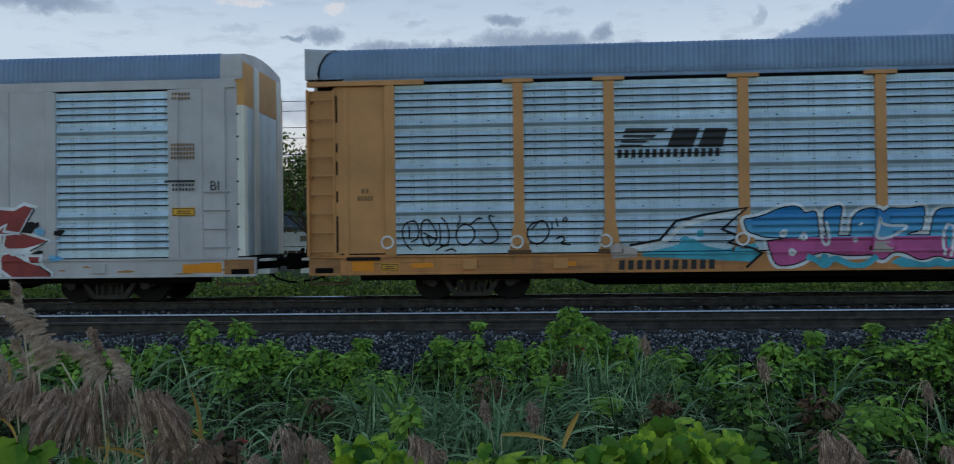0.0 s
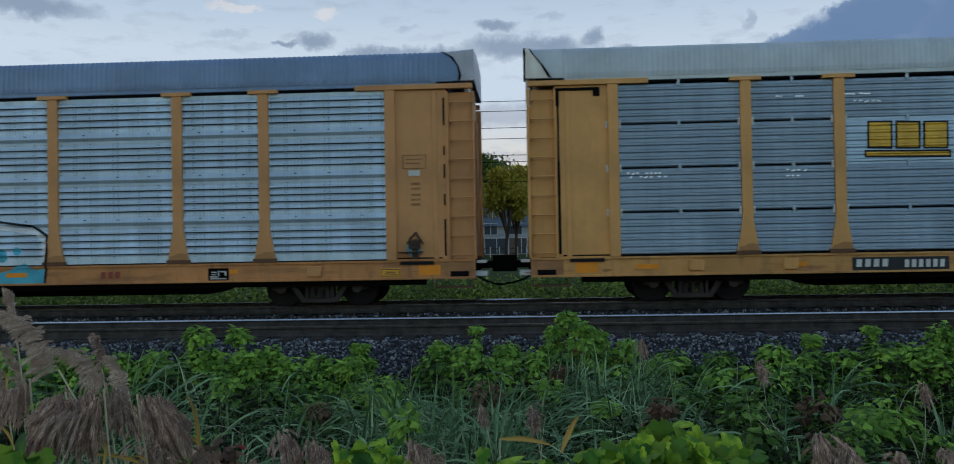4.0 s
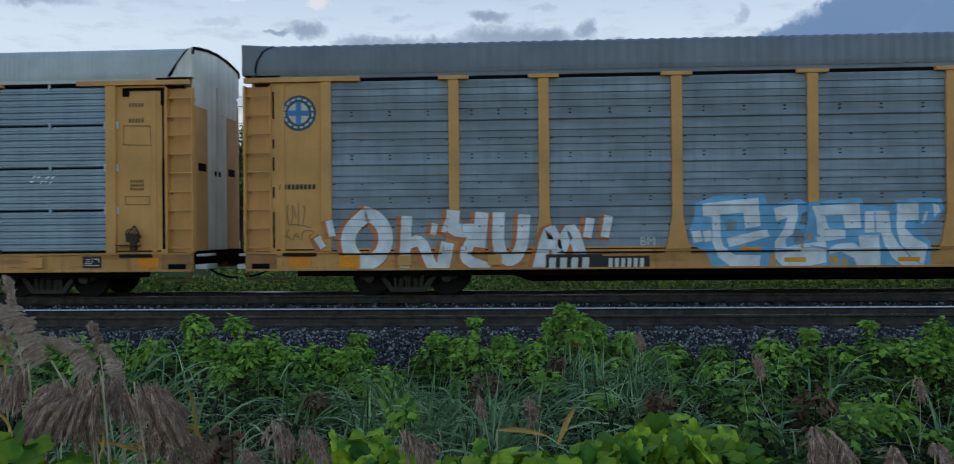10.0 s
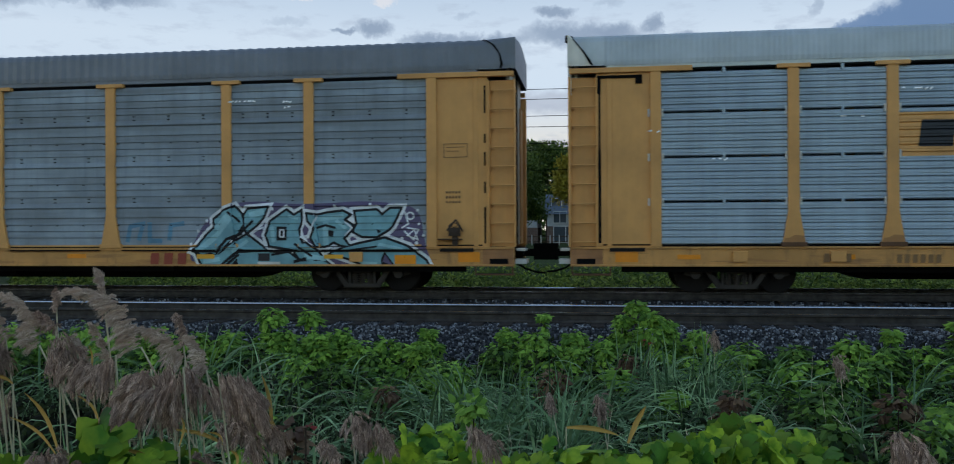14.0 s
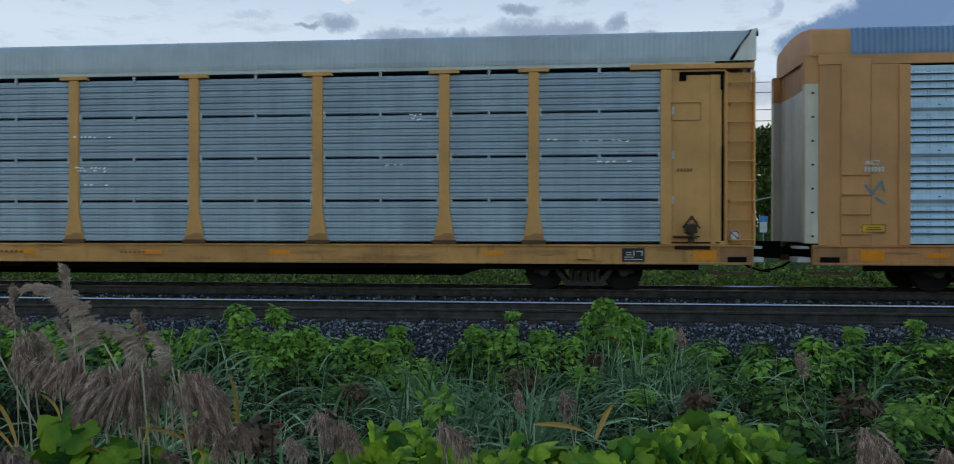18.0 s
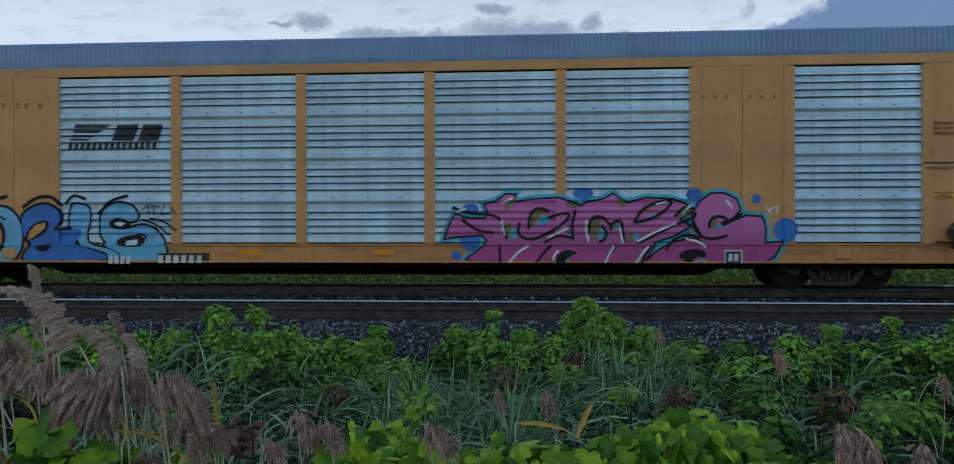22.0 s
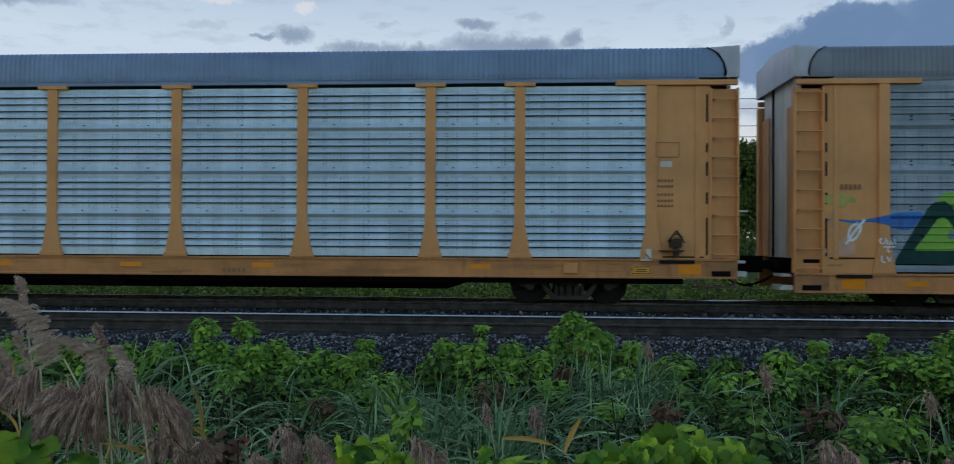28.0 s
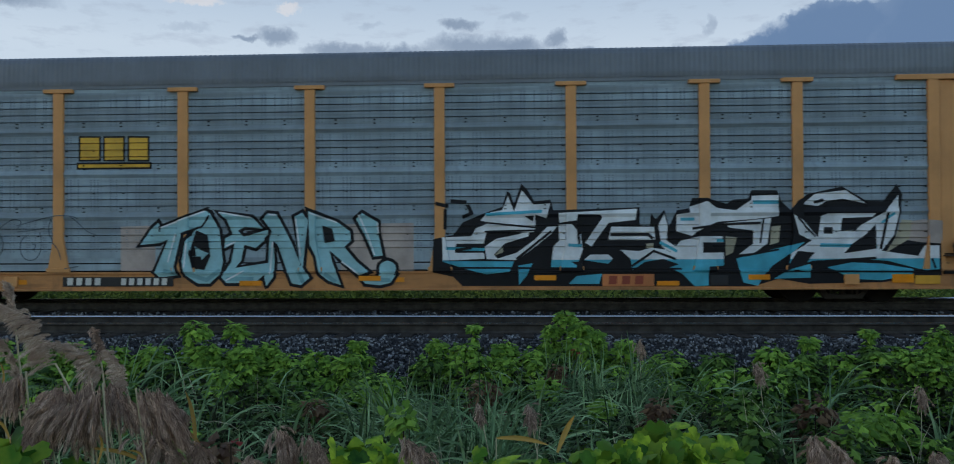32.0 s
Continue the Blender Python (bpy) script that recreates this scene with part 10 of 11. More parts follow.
# marks on the clean yellow car
painted(G, 'label_black', [(0.040, [(-6.53, 3.56), (-6.63, 3.54), (-6.63, 2.98), (-6.53, 2.97)]), (0.040, [(-5.14, 3.57), (-5.04, 3.57), (-5.04, 3), (-5.14, 2.99)])], [[(-6.35, 3.41), (-6.05, 3.42), (-6.05, 3.16), (-6.35, 3.15)],
         [(-5.98, 3.41), (-5.69, 3.42), (-5.7, 3.17), (-5.99, 3.16)],
         [(-5.63, 3.42), (-5.29, 3.43), (-5.29, 3.17), (-5.63, 3.17)],
         [(-6.29, 3.02), (-6.3, 2.99), (-6.32, 2.97), (-6.36, 2.97), (-6.38, 2.99), (-6.39, 3.02), (-6.38, 3.05), (-6.36, 3.07), (-6.32, 3.07), (-6.3, 3.05)],
         [(-6.18, 3.02), (-6.19, 2.99), (-6.21, 2.97), (-6.24, 2.97), (-6.27, 2.99), (-6.28, 3.02), (-6.27, 3.05), (-6.24, 3.07), (-6.21, 3.07), (-6.18, 3.05)],
         [(-5.42, 3.03), (-5.43, 3), (-5.45, 2.99), (-5.49, 2.99), (-5.51, 3.01), (-5.52, 3.04), (-5.51, 3.07), (-5.48, 3.08), (-5.45, 3.08), (-5.43, 3.06)],
         [(-5.31, 3.03), (-5.32, 3), (-5.34, 2.98), (-5.37, 2.99), (-5.4, 3), (-5.41, 3.03), (-5.4, 3.06), (-5.37, 3.08), (-5.34, 3.08), (-5.32, 3.06)]], 2)
letter_bars(G, -12.69, -12.26, 2.16, 2.25, 4, 'label_black')
letter_bars(G, -12.65, -12.31, 2.03, 2.12, 4, 'label_black')
plate(G, -12.01, -11.73, 0.66, 0.84, 'label_yellow', 'small yellow warning label', 1)
painted(G, 'label_black', [(0.015, [(-11.99, 0.82), (-11.75, 0.82), (-11.75, 0.68), (-11.99, 0.68), (-11.99, 0.82)]), (0.017, [(-11.94, 0.77), (-11.8, 0.77)]), (0.017, [(-11.95, 0.72), (-11.78, 0.72)])], [], 2, name='stencil')
painted(G, 'label_white', [], [[(-12.18, 1.23), (-11.95, 1.25), (-11.95, 0.99), (-12.18, 0.98)]], 2)
painted(G, 'label_red', [(0.029, [(-12.15, 1.2), (-11.98, 1.02)])], [], 3)
letter_bars(G, -6.77, -5.57, 0.64, 0.8, 8, 'label_brown')
letter_bars(G, -11.12, -10.45, 0.6, 0.68, 7, 'label_brown')
letter_bars(G, -7.83, -7.17, 0.66, 0.74, 7, 'label_brown')
letter_bars(G, -9.53, -8.87, 0.69, 0.77, 7, 'label_brown')
painted(G, 'label_brown', [(0.016, [(11.97, 3.51), (12.47, 3.51), (12.47, 3.2), (11.97, 3.2), (11.97, 3.51)])], [], 3)
plate(G, 12.08, 12.32, 2.99, 3.11, 'label_white', '', 1)
letter_bars(G, 12.01, 12.37, 2.67, 2.72, 5, 'label_brown')
letter_bars(G, 12.01, 12.37, 2.55, 2.6, 5, 'label_brown')
letter_bars(G, 12.01, 12.37, 2.37, 2.42, 5, 'label_brown')
letter_bars(G, 12.01, 12.37, 2.24, 2.29, 5, 'label_brown')
letter_bars(G, 12.01, 12.37, 2.13, 2.18, 5, 'label_brown')
plate(G, 11.47, 11.88, 0.68, 0.86, 'label_yellow', 'small yellow warning label', 1)
painted(G, 'label_black', [(0.015, [(11.49, 0.84), (11.86, 0.85), (11.86, 0.7), (11.49, 0.7), (11.49, 0.84)]), (0.017, [(11.57, 0.79), (11.78, 0.79)]), (0.017, [(11.55, 0.75), (11.8, 0.75)])], [], 2, name='stencil')
letter_bars(G, 2.5, 3.06, 0.67, 0.76, 5, 'label_brown')
letter_bars(G, 0.9, 1.59, 0.62, 0.68, 6, 'label_brown')
painted(G, 'label_white', [], [[(11.66, 1.22), (11.88, 1.24), (11.88, 0.98), (11.66, 0.97)]], 2)
painted(G, 'label_red', [(0.029, [(11.69, 1.2), (11.86, 1.01)])], [], 3)
painted(B, 's_teal', [], [[(12.18, 1.31), (12.28, 1.38), (12.44, 1.37), (12.54, 1.27), (12.51, 1.14), (12.38, 1.07), (12.23, 1.12)]], 2, curvy=True)
# green triangle, teal letters and black-and-white letters on the last car
painted(H, 's_deep', [], [[(-13.07, 1.88), (-12.83, 1.89), (-12.6, 1.86), (-12.38, 1.86), (-12.12, 1.9), (-11.86, 1.96), (-11.6, 2.03), (-11.27, 2.04), (-11.04, 2.03), (-11.14, 1.85), (-11.33, 1.66), (-11.53, 1.65), (-11.71, 1.72), (-11.92, 1.79), (-12.12, 1.83), (-12.39, 1.8), (-12.6, 1.8), (-12.83, 1.86), (-13.07, 1.85)],
         [(-10.11, 2.06), (-9.88, 2.1), (-9.66, 2.05), (-9.47, 1.97), (-9.28, 1.92), (-8.96, 1.9), (-8.68, 1.87), (-8.4, 1.83), (-8.68, 1.81), (-8.96, 1.78), (-9.34, 1.76), (-9.5, 1.72), (-9.65, 1.7), (-9.83, 1.68), (-9.96, 1.85)]], 0, curvy=True)
painted(H, 's_green', [], [[(-10.89, 2.14), (-10.73, 2.37), (-10.63, 2.45), (-10.44, 2.46), (-10.28, 2.41), (-10.17, 2.2), (-9.98, 1.9), (-9.78, 1.57), (-9.59, 1.27), (-9.6, 1.13), (-9.7, 0.99), (-9.83, 0.96), (-9.83, 1.16), (-9.98, 1.42), (-10.27, 1.85), (-10.5, 2.19), (-10.68, 2.23)]], 1, curvy=True)
painted(H, 's_pine', [], [[(-11.69, 0.94), (-11.53, 1.22), (-11.27, 1.65), (-10.99, 2.11), (-10.86, 2.24), (-10.63, 2.27), (-10.5, 2.16), (-10.24, 1.75), (-10.01, 1.38), (-9.88, 1.15), (-9.83, 0.96)]], 2, curvy=False)
painted(H, 's_green', [], [[(-11.25, 1.26), (-11.02, 1.56), (-10.78, 1.9), (-10.68, 1.93), (-10.58, 1.88), (-10.37, 1.56), (-10.22, 1.33), (-10.23, 1.23), (-11.21, 1.22)]], 3, curvy=False)
painted(H, 'slot_soft', [], [[(-10.59, 1.47), (-10.55, 1.63), (-10.45, 1.66), (-10.36, 1.54), (-10.33, 1.47)]], 4, curvy=True)
painted(H, 's_moss', [], [[(-13.12, 2.26), (-13.09, 2.39), (-12.94, 2.42), (-12.75, 2.43), (-12.55, 2.39), (-12.43, 2.3), (-12.47, 2.22), (-12.6, 2.25), (-12.65, 2.13), (-12.78, 2.1), (-12.88, 2.16), (-13.04, 2.21)]], 1, curvy=True)
painted(H, 's_haze', [], [[(-12.96, 2.08), (-12.88, 2.13), (-12.84, 1.97), (-12.86, 1.61), (-12.96, 1.55), (-12.97, 1.84)]], 1, curvy=True)
painted(H, 's_blush', [], [[(-12.99, 1.16), (-12.83, 1.37), (-12.7, 1.53), (-12.54, 1.48), (-12.44, 1.35), (-12.47, 1.11), (-12.83, 1.11)],
         [(-13.21, 1.24), (-13.06, 1.29), (-13.04, 1.16), (-13.18, 1.12)]], 1, curvy=True)
painted(H, 's_white', [(0.055, [(-12.41, 1.79), (-12.52, 1.76), (-12.6, 1.63), (-12.61, 1.48), (-12.54, 1.42), (-12.44, 1.5), (-12.35, 1.66), (-12.36, 1.77), (-12.44, 1.8)]),
         (0.055, [(-12.65, 1.37), (-12.49, 1.61), (-12.28, 1.87)])], [], 3, curvy=True)
painted(H, 's_white', [(0.03, [(-11.95, 1.48), (-12, 1.43), (-11.95, 1.35), (-11.88, 1.4), (-11.87, 1.48)]),
         (0.03, [(-11.84, 1.44), (-11.84, 1.35)]),
         (0.03, [(-11.79, 1.35), (-11.77, 1.45), (-11.7, 1.36)]),
         (0.03, [(-11.66, 1.45), (-11.64, 1.36)]),
         (0.03, [(-11.92, 1.3), (-11.66, 1.3)]),
         (0.03, [(-11.82, 1.3), (-11.84, 1.19), (-11.76, 1.22)]),
         (0.03, [(-11.95, 1.11), (-11.95, 0.98), (-11.87, 0.98)]),
         (0.03, [(-11.84, 1.09), (-11.8, 0.98), (-11.76, 1.09)]),
         (0.03, [(-11.73, 1.09), (-11.74, 0.98), (-11.66, 1)])], [], 3, curvy=True)
painted(H, 's_white', [(0.034, [(-10.24, 2.45), (-10.2, 2.44)]),
         (0.034, [(-10.15, 2.56), (-10.1, 2.4), (-10.02, 2.56)]),
         (0.034, [(-9.99, 2.49), (-9.99, 2.4)]),
         (0.034, [(-9.95, 2.5), (-9.91, 2.4), (-9.86, 2.5)]),
         (0.034, [(-9.82, 2.45), (-9.75, 2.47), (-9.78, 2.52), (-9.83, 2.48), (-9.81, 2.4), (-9.73, 2.41)]),
         (0.034, [(-10.01, 2.32), (-10.01, 2.23), (-9.93, 2.23)]),
         (0.034, [(-9.83, 2.3), (-9.9, 2.27), (-9.87, 2.22), (-9.81, 2.26), (-9.81, 2.3), (-9.79, 2.22)]),
         (0.034, [(-9.7, 2.26), (-9.64, 2.11), (-9.59, 2.27)]),
         (0.034, [(-9.55, 2.22), (-9.55, 2.13)]),
         (0.034, [(-9.42, 2.22), (-9.5, 2.19), (-9.48, 2.13), (-9.42, 2.14), (-9.42, 2.3)]),
         (0.034, [(-9.29, 2.22), (-9.36, 2.19), (-9.34, 2.13), (-9.28, 2.15), (-9.28, 2.22), (-9.25, 2.13)]),
         (0.034, [(-9.2, 2.22), (-9.19, 2.19)])], [], 3, curvy=True)
painted(H, 's_soot', [(0.022, [(-9.05, 1.56), (-8.89, 1.86), (-8.7, 1.93), (-8.55, 1.89), (-8.49, 1.78)]),
         (0.022, [(-8.52, 1.7), (-8.36, 1.84), (-8.16, 1.94), (-7.97, 1.89), (-8.08, 1.7)]),
         (0.022, [(-8.1, 1.78), (-7.71, 1.89), (-7.35, 1.97), (-7.09, 2.01), (-6.81, 1.99), (-6.68, 1.94)]),
         (0.022, [(-8.08, 1.65), (-7.71, 1.68), (-7.45, 1.73)]),
         (0.022, [(-9.04, 1.54), (-9.01, 1.27), (-8.88, 1.05), (-8.65, 1.02), (-8.47, 1.13), (-8.39, 1.36), (-8.49, 1.6)]),
         (0.022, [(-7.84, 1.57), (-8, 1.47), (-8.03, 1.23), (-7.92, 1.02), (-7.69, 1), (-7.56, 1.16), (-7.51, 1.39), (-7.56, 1.63)]),
         (0.022, [(-7.74, 1.37), (-7.64, 1.37), (-7.71, 1.23)]),
         (0.022, [(-7.3, 1.92), (-7.38, 1.71), (-7.3, 1.47), (-7.09, 1.24), (-7.04, 1.03)]),
         (0.022, [(-6.86, 1.99), (-6.68, 1.84), (-6.47, 1.63), (-6.21, 1.55)]),
         (0.022, [(-6.94, 0.82), (-6.68, 0.87)])], [], 2, curvy=True)
letter_bars(H, -12.78, -12.32, 2.51, 2.62, 5, 'label_brown')
painted(H, 's_black', [], [[(-6.67, 3.78), (-6.16, 3.77), (-6.16, 3.21), (-6.67, 3.21)],
         [(-6.11, 3.77), (-5.61, 3.77), (-5.61, 3.2), (-6.11, 3.21)],
         [(-5.55, 3.77), (-5.05, 3.76), (-5.05, 3.19), (-5.55, 3.2)],
         [(-6.72, 3.19), (-5, 3.18), (-5, 3.03), (-6.72, 3.03)]], 1)
painted(H, 'logo_gold', [], [[(-6.63, 3.74), (-6.2, 3.74), (-6.2, 3.25), (-6.63, 3.25)],
         [(-6.07, 3.73), (-5.65, 3.73), (-5.65, 3.24), (-6.07, 3.24)],
         [(-5.51, 3.73), (-5.09, 3.72), (-5.09, 3.23), (-5.51, 3.24)],
         [(-6.68, 3.15), (-5.04, 3.14), (-5.04, 3.07), (-6.68, 3.07)]], 2)
painted(H, 's_salmon', [], [[(-5.71, 1.75), (-4.92, 1.77), (-4.92, 0.76), (-5.71, 0.76)],
         [(-0.76, 1.77), (0.85, 1.79), (0.85, 0.74), (-0.76, 0.75)],
         [(11.18, 1.73), (11.68, 1.79), (12.06, 1.76), (12.05, 1.28), (11.18, 1.28)]], 0)
outlined(H, 's_mint', [],
         [[(-5.26, 1.34), (-5.01, 1.69), (-4.85, 1.83), (-4.79, 1.72), (-3.77, 2.09), (-3.66, 2.01), (-3.88, 1.77), (-4.3, 1.61), (-4.48, 0.85), (-4.41, 0.67), (-4.82, 0.61), (-4.93, 0.75), (-4.63, 1.46), (-4.82, 1.38)],
         [(-3.66, 2.01), (-3.47, 1.66), (-3.39, 0.96), (-3.45, 0.69), (-3.68, 0.48), (-3.95, 0.48), (-4.23, 0.67), (-4.3, 0.96), (-4.21, 1.43), (-3.95, 1.74)],
         [(-3.5, 2.06), (-2.72, 1.93), (-2.49, 1.68), (-2.9, 1.73), (-3.05, 1.64), (-2.93, 1.51), (-2.38, 1.66), (-2.38, 1.5), (-2.65, 1.26), (-2.91, 1.33), (-2.98, 0.98), (-3.12, 0.82), (-2.38, 0.93), (-2.36, 0.74), (-2.68, 0.49), (-3.31, 0.49), (-3.42, 0.62), (-3.2, 0.96), (-3.13, 1.36), (-3.36, 1.25), (-3.34, 1.47), (-3.17, 1.57), (-3.31, 1.9)],
         [(-2.49, 1.89), (-2.38, 2.02), (-2.18, 2), (-1.84, 1.35), (-1.68, 0.95), (-1.78, 1.94), (-1.61, 2.03), (-1.46, 1.86), (-1.53, 1.35), (-1.58, 0.82), (-1.45, 0.6), (-1.64, 0.44), (-1.84, 0.48), (-1.98, 0.82), (-2.16, 1.33), (-2.26, 1.41), (-2.23, 0.95), (-2.26, 0.62), (-2.41, 0.42), (-2.46, 0.62), (-2.37, 0.95), (-2.35, 1.41), (-2.3, 1.65)],
         [(-1.46, 2.06), (-0.82, 1.81), (-0.55, 1.61), (-0.53, 1.41), (-0.68, 1.27), (-0.41, 0.95), (-0.14, 0.73), (-0.36, 0.65), (-0.76, 0.99), (-1.01, 1.2), (-0.95, 0.95), (-0.75, 0.44), (-1.02, 0.53), (-1.22, 0.68), (-1.3, 1.08), (-1.43, 1.32)],
         [(-0.42, 1.88), (-0.28, 2.01), (0.06, 1.81), (0.06, 1.61), (0.17, 1.08), (-0.02, 1.06), (-0.22, 1.53)],
         [(0.46, 0.78), (0.44, 0.69), (0.37, 0.62), (0.27, 0.6), (0.18, 0.62), (0.11, 0.69), (0.09, 0.78), (0.11, 0.88), (0.18, 0.94), (0.28, 0.97), (0.37, 0.94), (0.44, 0.88)],
         [(-0.36, 0.64), (0.02, 0.57), (0.11, 0.68), (0.45, 0.65), (0.34, 0.49), (0.11, 0.43), (-0.22, 0.47)]], halo=None, lw=0.14, label='teal letters with black outlines')
painted(H, 's_black', [(0.040, [(-4.82, 1.75), (-4.82, 1.64)]), (0.040, [(-4.3, 1.58), (-3.86, 1.74), (-3.69, 1.98)]), (0.040, [(-3.15, 1.33), (-3.31, 1.25)]), (0.040, [(-2.3, 1.62), (-2.44, 1.46)])], [[(-3.99, 1.66), (-3.73, 1.55), (-3.67, 1.09), (-3.8, 0.78), (-4.05, 0.81), (-4.15, 1.16)],
         [(-1.17, 1.75), (-0.94, 1.67), (-0.88, 1.4), (-1.11, 1.36)],
         [(-2.86, 1.63), (-2.6, 1.65), (-2.82, 1.54)]], 4)
painted(H, 's_mint', [], [[(-4.09, 1.08), (-3.99, 1.09), (-4.02, 1.31), (-3.91, 1.23), (-3.71, 1.15), (-3.87, 1), (-3.89, 1.08)]], 5)
painted(H, 's_white', [(0.032, [(-4.79, 1.72), (-3.8, 2.08)]), (0.032, [(-4.46, 1.58), (-4.63, 0.96)]), (0.032, [(-4.19, 1.36), (-4.24, 0.83)]), (0.032, [(-3.47, 2.05), (-2.76, 1.93)]), (0.032, [(-3.31, 1.31), (-3.12, 1.39)]), (0.032, [(-2.35, 2), (-2.19, 1.98)]), (0.032, [(-1.76, 1.91), (-1.65, 1.08)]), (0.032, [(-1.43, 2.02), (-0.85, 1.81)]), (0.032, [(-0.35, 1.96), (-0.16, 1.53), (-0.01, 1.1)]), (0.032, [(0.05, 1.79), (0.08, 1.58)]), (0.032, [(-0.73, 0.95), (-0.36, 0.68)]), (0.032, [(-2.27, 1.38), (-2.33, 0.69)]), (0.032, [(-3.31, 0.55), (-2.93, 0.75)])], [], 5)
painted(H, 's_teal', [(0.092, [(-4.19, 0.69), (-3.75, 0.56), (-3.47, 0.76)]), (0.092, [(-3.27, 0.58), (-2.72, 0.58)]), (0.092, [(-1.7, 0.75), (-1.6, 0.52)]), (0.092, [(-1.1, 0.68), (-0.89, 0.52)]), (0.092, [(-4.71, 0.76), (-4.5, 0.72)]), (0.092, [(-0.22, 0.57), (0.31, 0.54)])], [], 4)
painted(H, 's_black', [], [[(1.27, 0.71), (1.28, 1.43), (1.72, 1.52), (1.92, 1.79), (2.32, 1.96), (2.78, 2.12), (2.89, 2.46), (2.95, 2.43), (3.04, 2.18), (3.2, 2.62), (3.32, 2.51), (3.48, 2.24), (3.83, 2.27), (3.89, 2.04), (5.74, 2.09), (5.74, 1.7), (5.95, 1.68), (5.98, 1.96), (6.08, 1.83), (6.26, 2.04), (6.36, 1.67), (6.52, 2.02), (6.78, 2.06), (6.85, 2.28), (7.16, 2.28), (7.58, 2.15), (7.71, 2.24), (8.03, 2.26), (8.1, 2.44), (8.64, 2.43), (8.73, 2.2), (8.92, 2.01), (9.05, 2.2), (9.3, 2.35), (10, 2.5), (10.5, 2.19), (10.84, 2.18), (11.12, 2.54), (11.24, 2.33), (11.19, 1.86), (11.08, 1.41), (11.58, 1.31), (12.03, 1.28), (12.02, 0.61), (10.79, 0.47), (9.28, 0.44), (8.65, 0.55), (8.14, 0.39), (1.91, 0.41), (1.71, 0.61)]], 1)
painted(H, 's_white', [], [[(2.31, 1.83), (2.45, 1.99), (2.78, 2.05), (2.91, 2.35), (3.04, 2.02), (3.21, 2.48), (3.46, 2.17), (3.82, 2.19), (3.74, 1.87), (3.5, 1.95), (3.5, 1.69), (2.45, 1.8)],
         [(1.48, 1.47), (2.11, 1.49), (2.21, 1.66), (2.45, 1.76), (3.5, 1.65), (3.47, 1.57), (2.45, 1.59), (2.38, 1.33), (1.78, 1.33), (1.75, 1.13), (2.38, 1.13), (2.4, 1), (1.49, 0.96)],
         [(2.44, 0.99), (2.4, 1.26), (2.64, 1.43), (3.1, 1.52), (3.37, 1.61), (3.34, 1.48), (2.84, 1.33), (2.6, 1.09), (2.68, 1), (3.1, 1.13), (3.5, 1.42), (3.76, 1.69), (3.96, 1.69), (3.83, 1.52), (3.5, 1.26), (3.1, 0.97)],
         [(4, 1.98), (5.68, 2.06), (5.65, 1.82), (5.07, 1.76), (4.7, 1.25), (4.57, 1.34), (4.94, 1.87), (4.91, 1.94), (4.42, 1.95), (4.39, 1.82), (4.02, 1.77)],
         [(4, 1.73), (4.28, 1.74), (4.48, 1.51), (4.52, 1.19), (4.36, 0.79), (3.82, 0.77), (3.89, 1.26), (4.01, 1.39)],
         [(5.13, 1.68), (6.04, 1.67), (6.07, 1.39), (5.06, 1.39)],
         [(4.54, 0.96), (4.67, 1.08), (5.06, 1.08), (5.16, 0.99), (5.06, 0.88)],
         [(5.32, 1.18), (5.71, 1.15), (5.97, 1.22), (6.29, 1.18), (6.48, 1.05), (6.61, 0.85), (6.23, 0.98), (5.84, 0.92), (5.58, 0.74), (5.53, 0.99)],
         [(6.13, 1.7), (6.26, 1.95), (6.33, 1.7), (6.31, 1.37), (6.59, 1.19), (6.51, 1.06), (6.2, 1.24)],
         [(6.52, 1.93), (6.81, 1.97), (6.79, 2.09), (7.16, 2.21), (7.39, 2.06), (7.77, 2.01), (8.1, 2.23), (8.11, 2.32), (8.67, 2.33), (8.67, 1.88), (8.16, 1.82), (7.39, 1.77), (7, 1.59), (6.85, 1.47), (6.51, 1.57)],
         [(6.61, 1.37), (7, 1.46), (7.49, 1.46), (7.49, 1.33), (7.06, 1.33), (7.06, 1.11), (7.51, 1.11), (7.51, 0.83), (6.61, 0.79), (6.36, 1.11)],
         [(7.52, 1.74), (8.51, 1.84), (8.43, 1.3), (8.15, 1.1), (7.83, 1.07), (8.13, 1.3), (8.13, 1.58), (7.64, 1.64)],
         [(9.17, 2.13), (9.43, 2.35), (10.06, 2.42), (10.5, 2.13), (10, 2.24), (9.68, 2.19), (9.49, 2.09)],
         [(8.97, 1.91), (9.23, 1.74), (9.48, 1.42), (9.55, 1.87), (9.68, 1.93), (10.69, 1.93), (10.62, 1.85), (9.99, 1.83), (9.95, 1.55), (10.18, 1.57), (10.87, 1.95), (11.15, 2.31), (11.16, 1.9), (11.06, 1.47), (10.8, 1.13), (11.55, 1.02), (11.68, 1.24), (11.95, 1.24), (11.95, 0.74), (11.67, 0.72), (10.92, 0.92), (10.17, 0.97), (9.23, 0.9), (9.42, 1.1), (9.04, 1.14), (8.85, 0.85), (8.91, 1.1), (9.36, 1.36), (9.07, 1.49)]], 2, low=(0.97, 's_cyan'), label='white and teal letters on black')
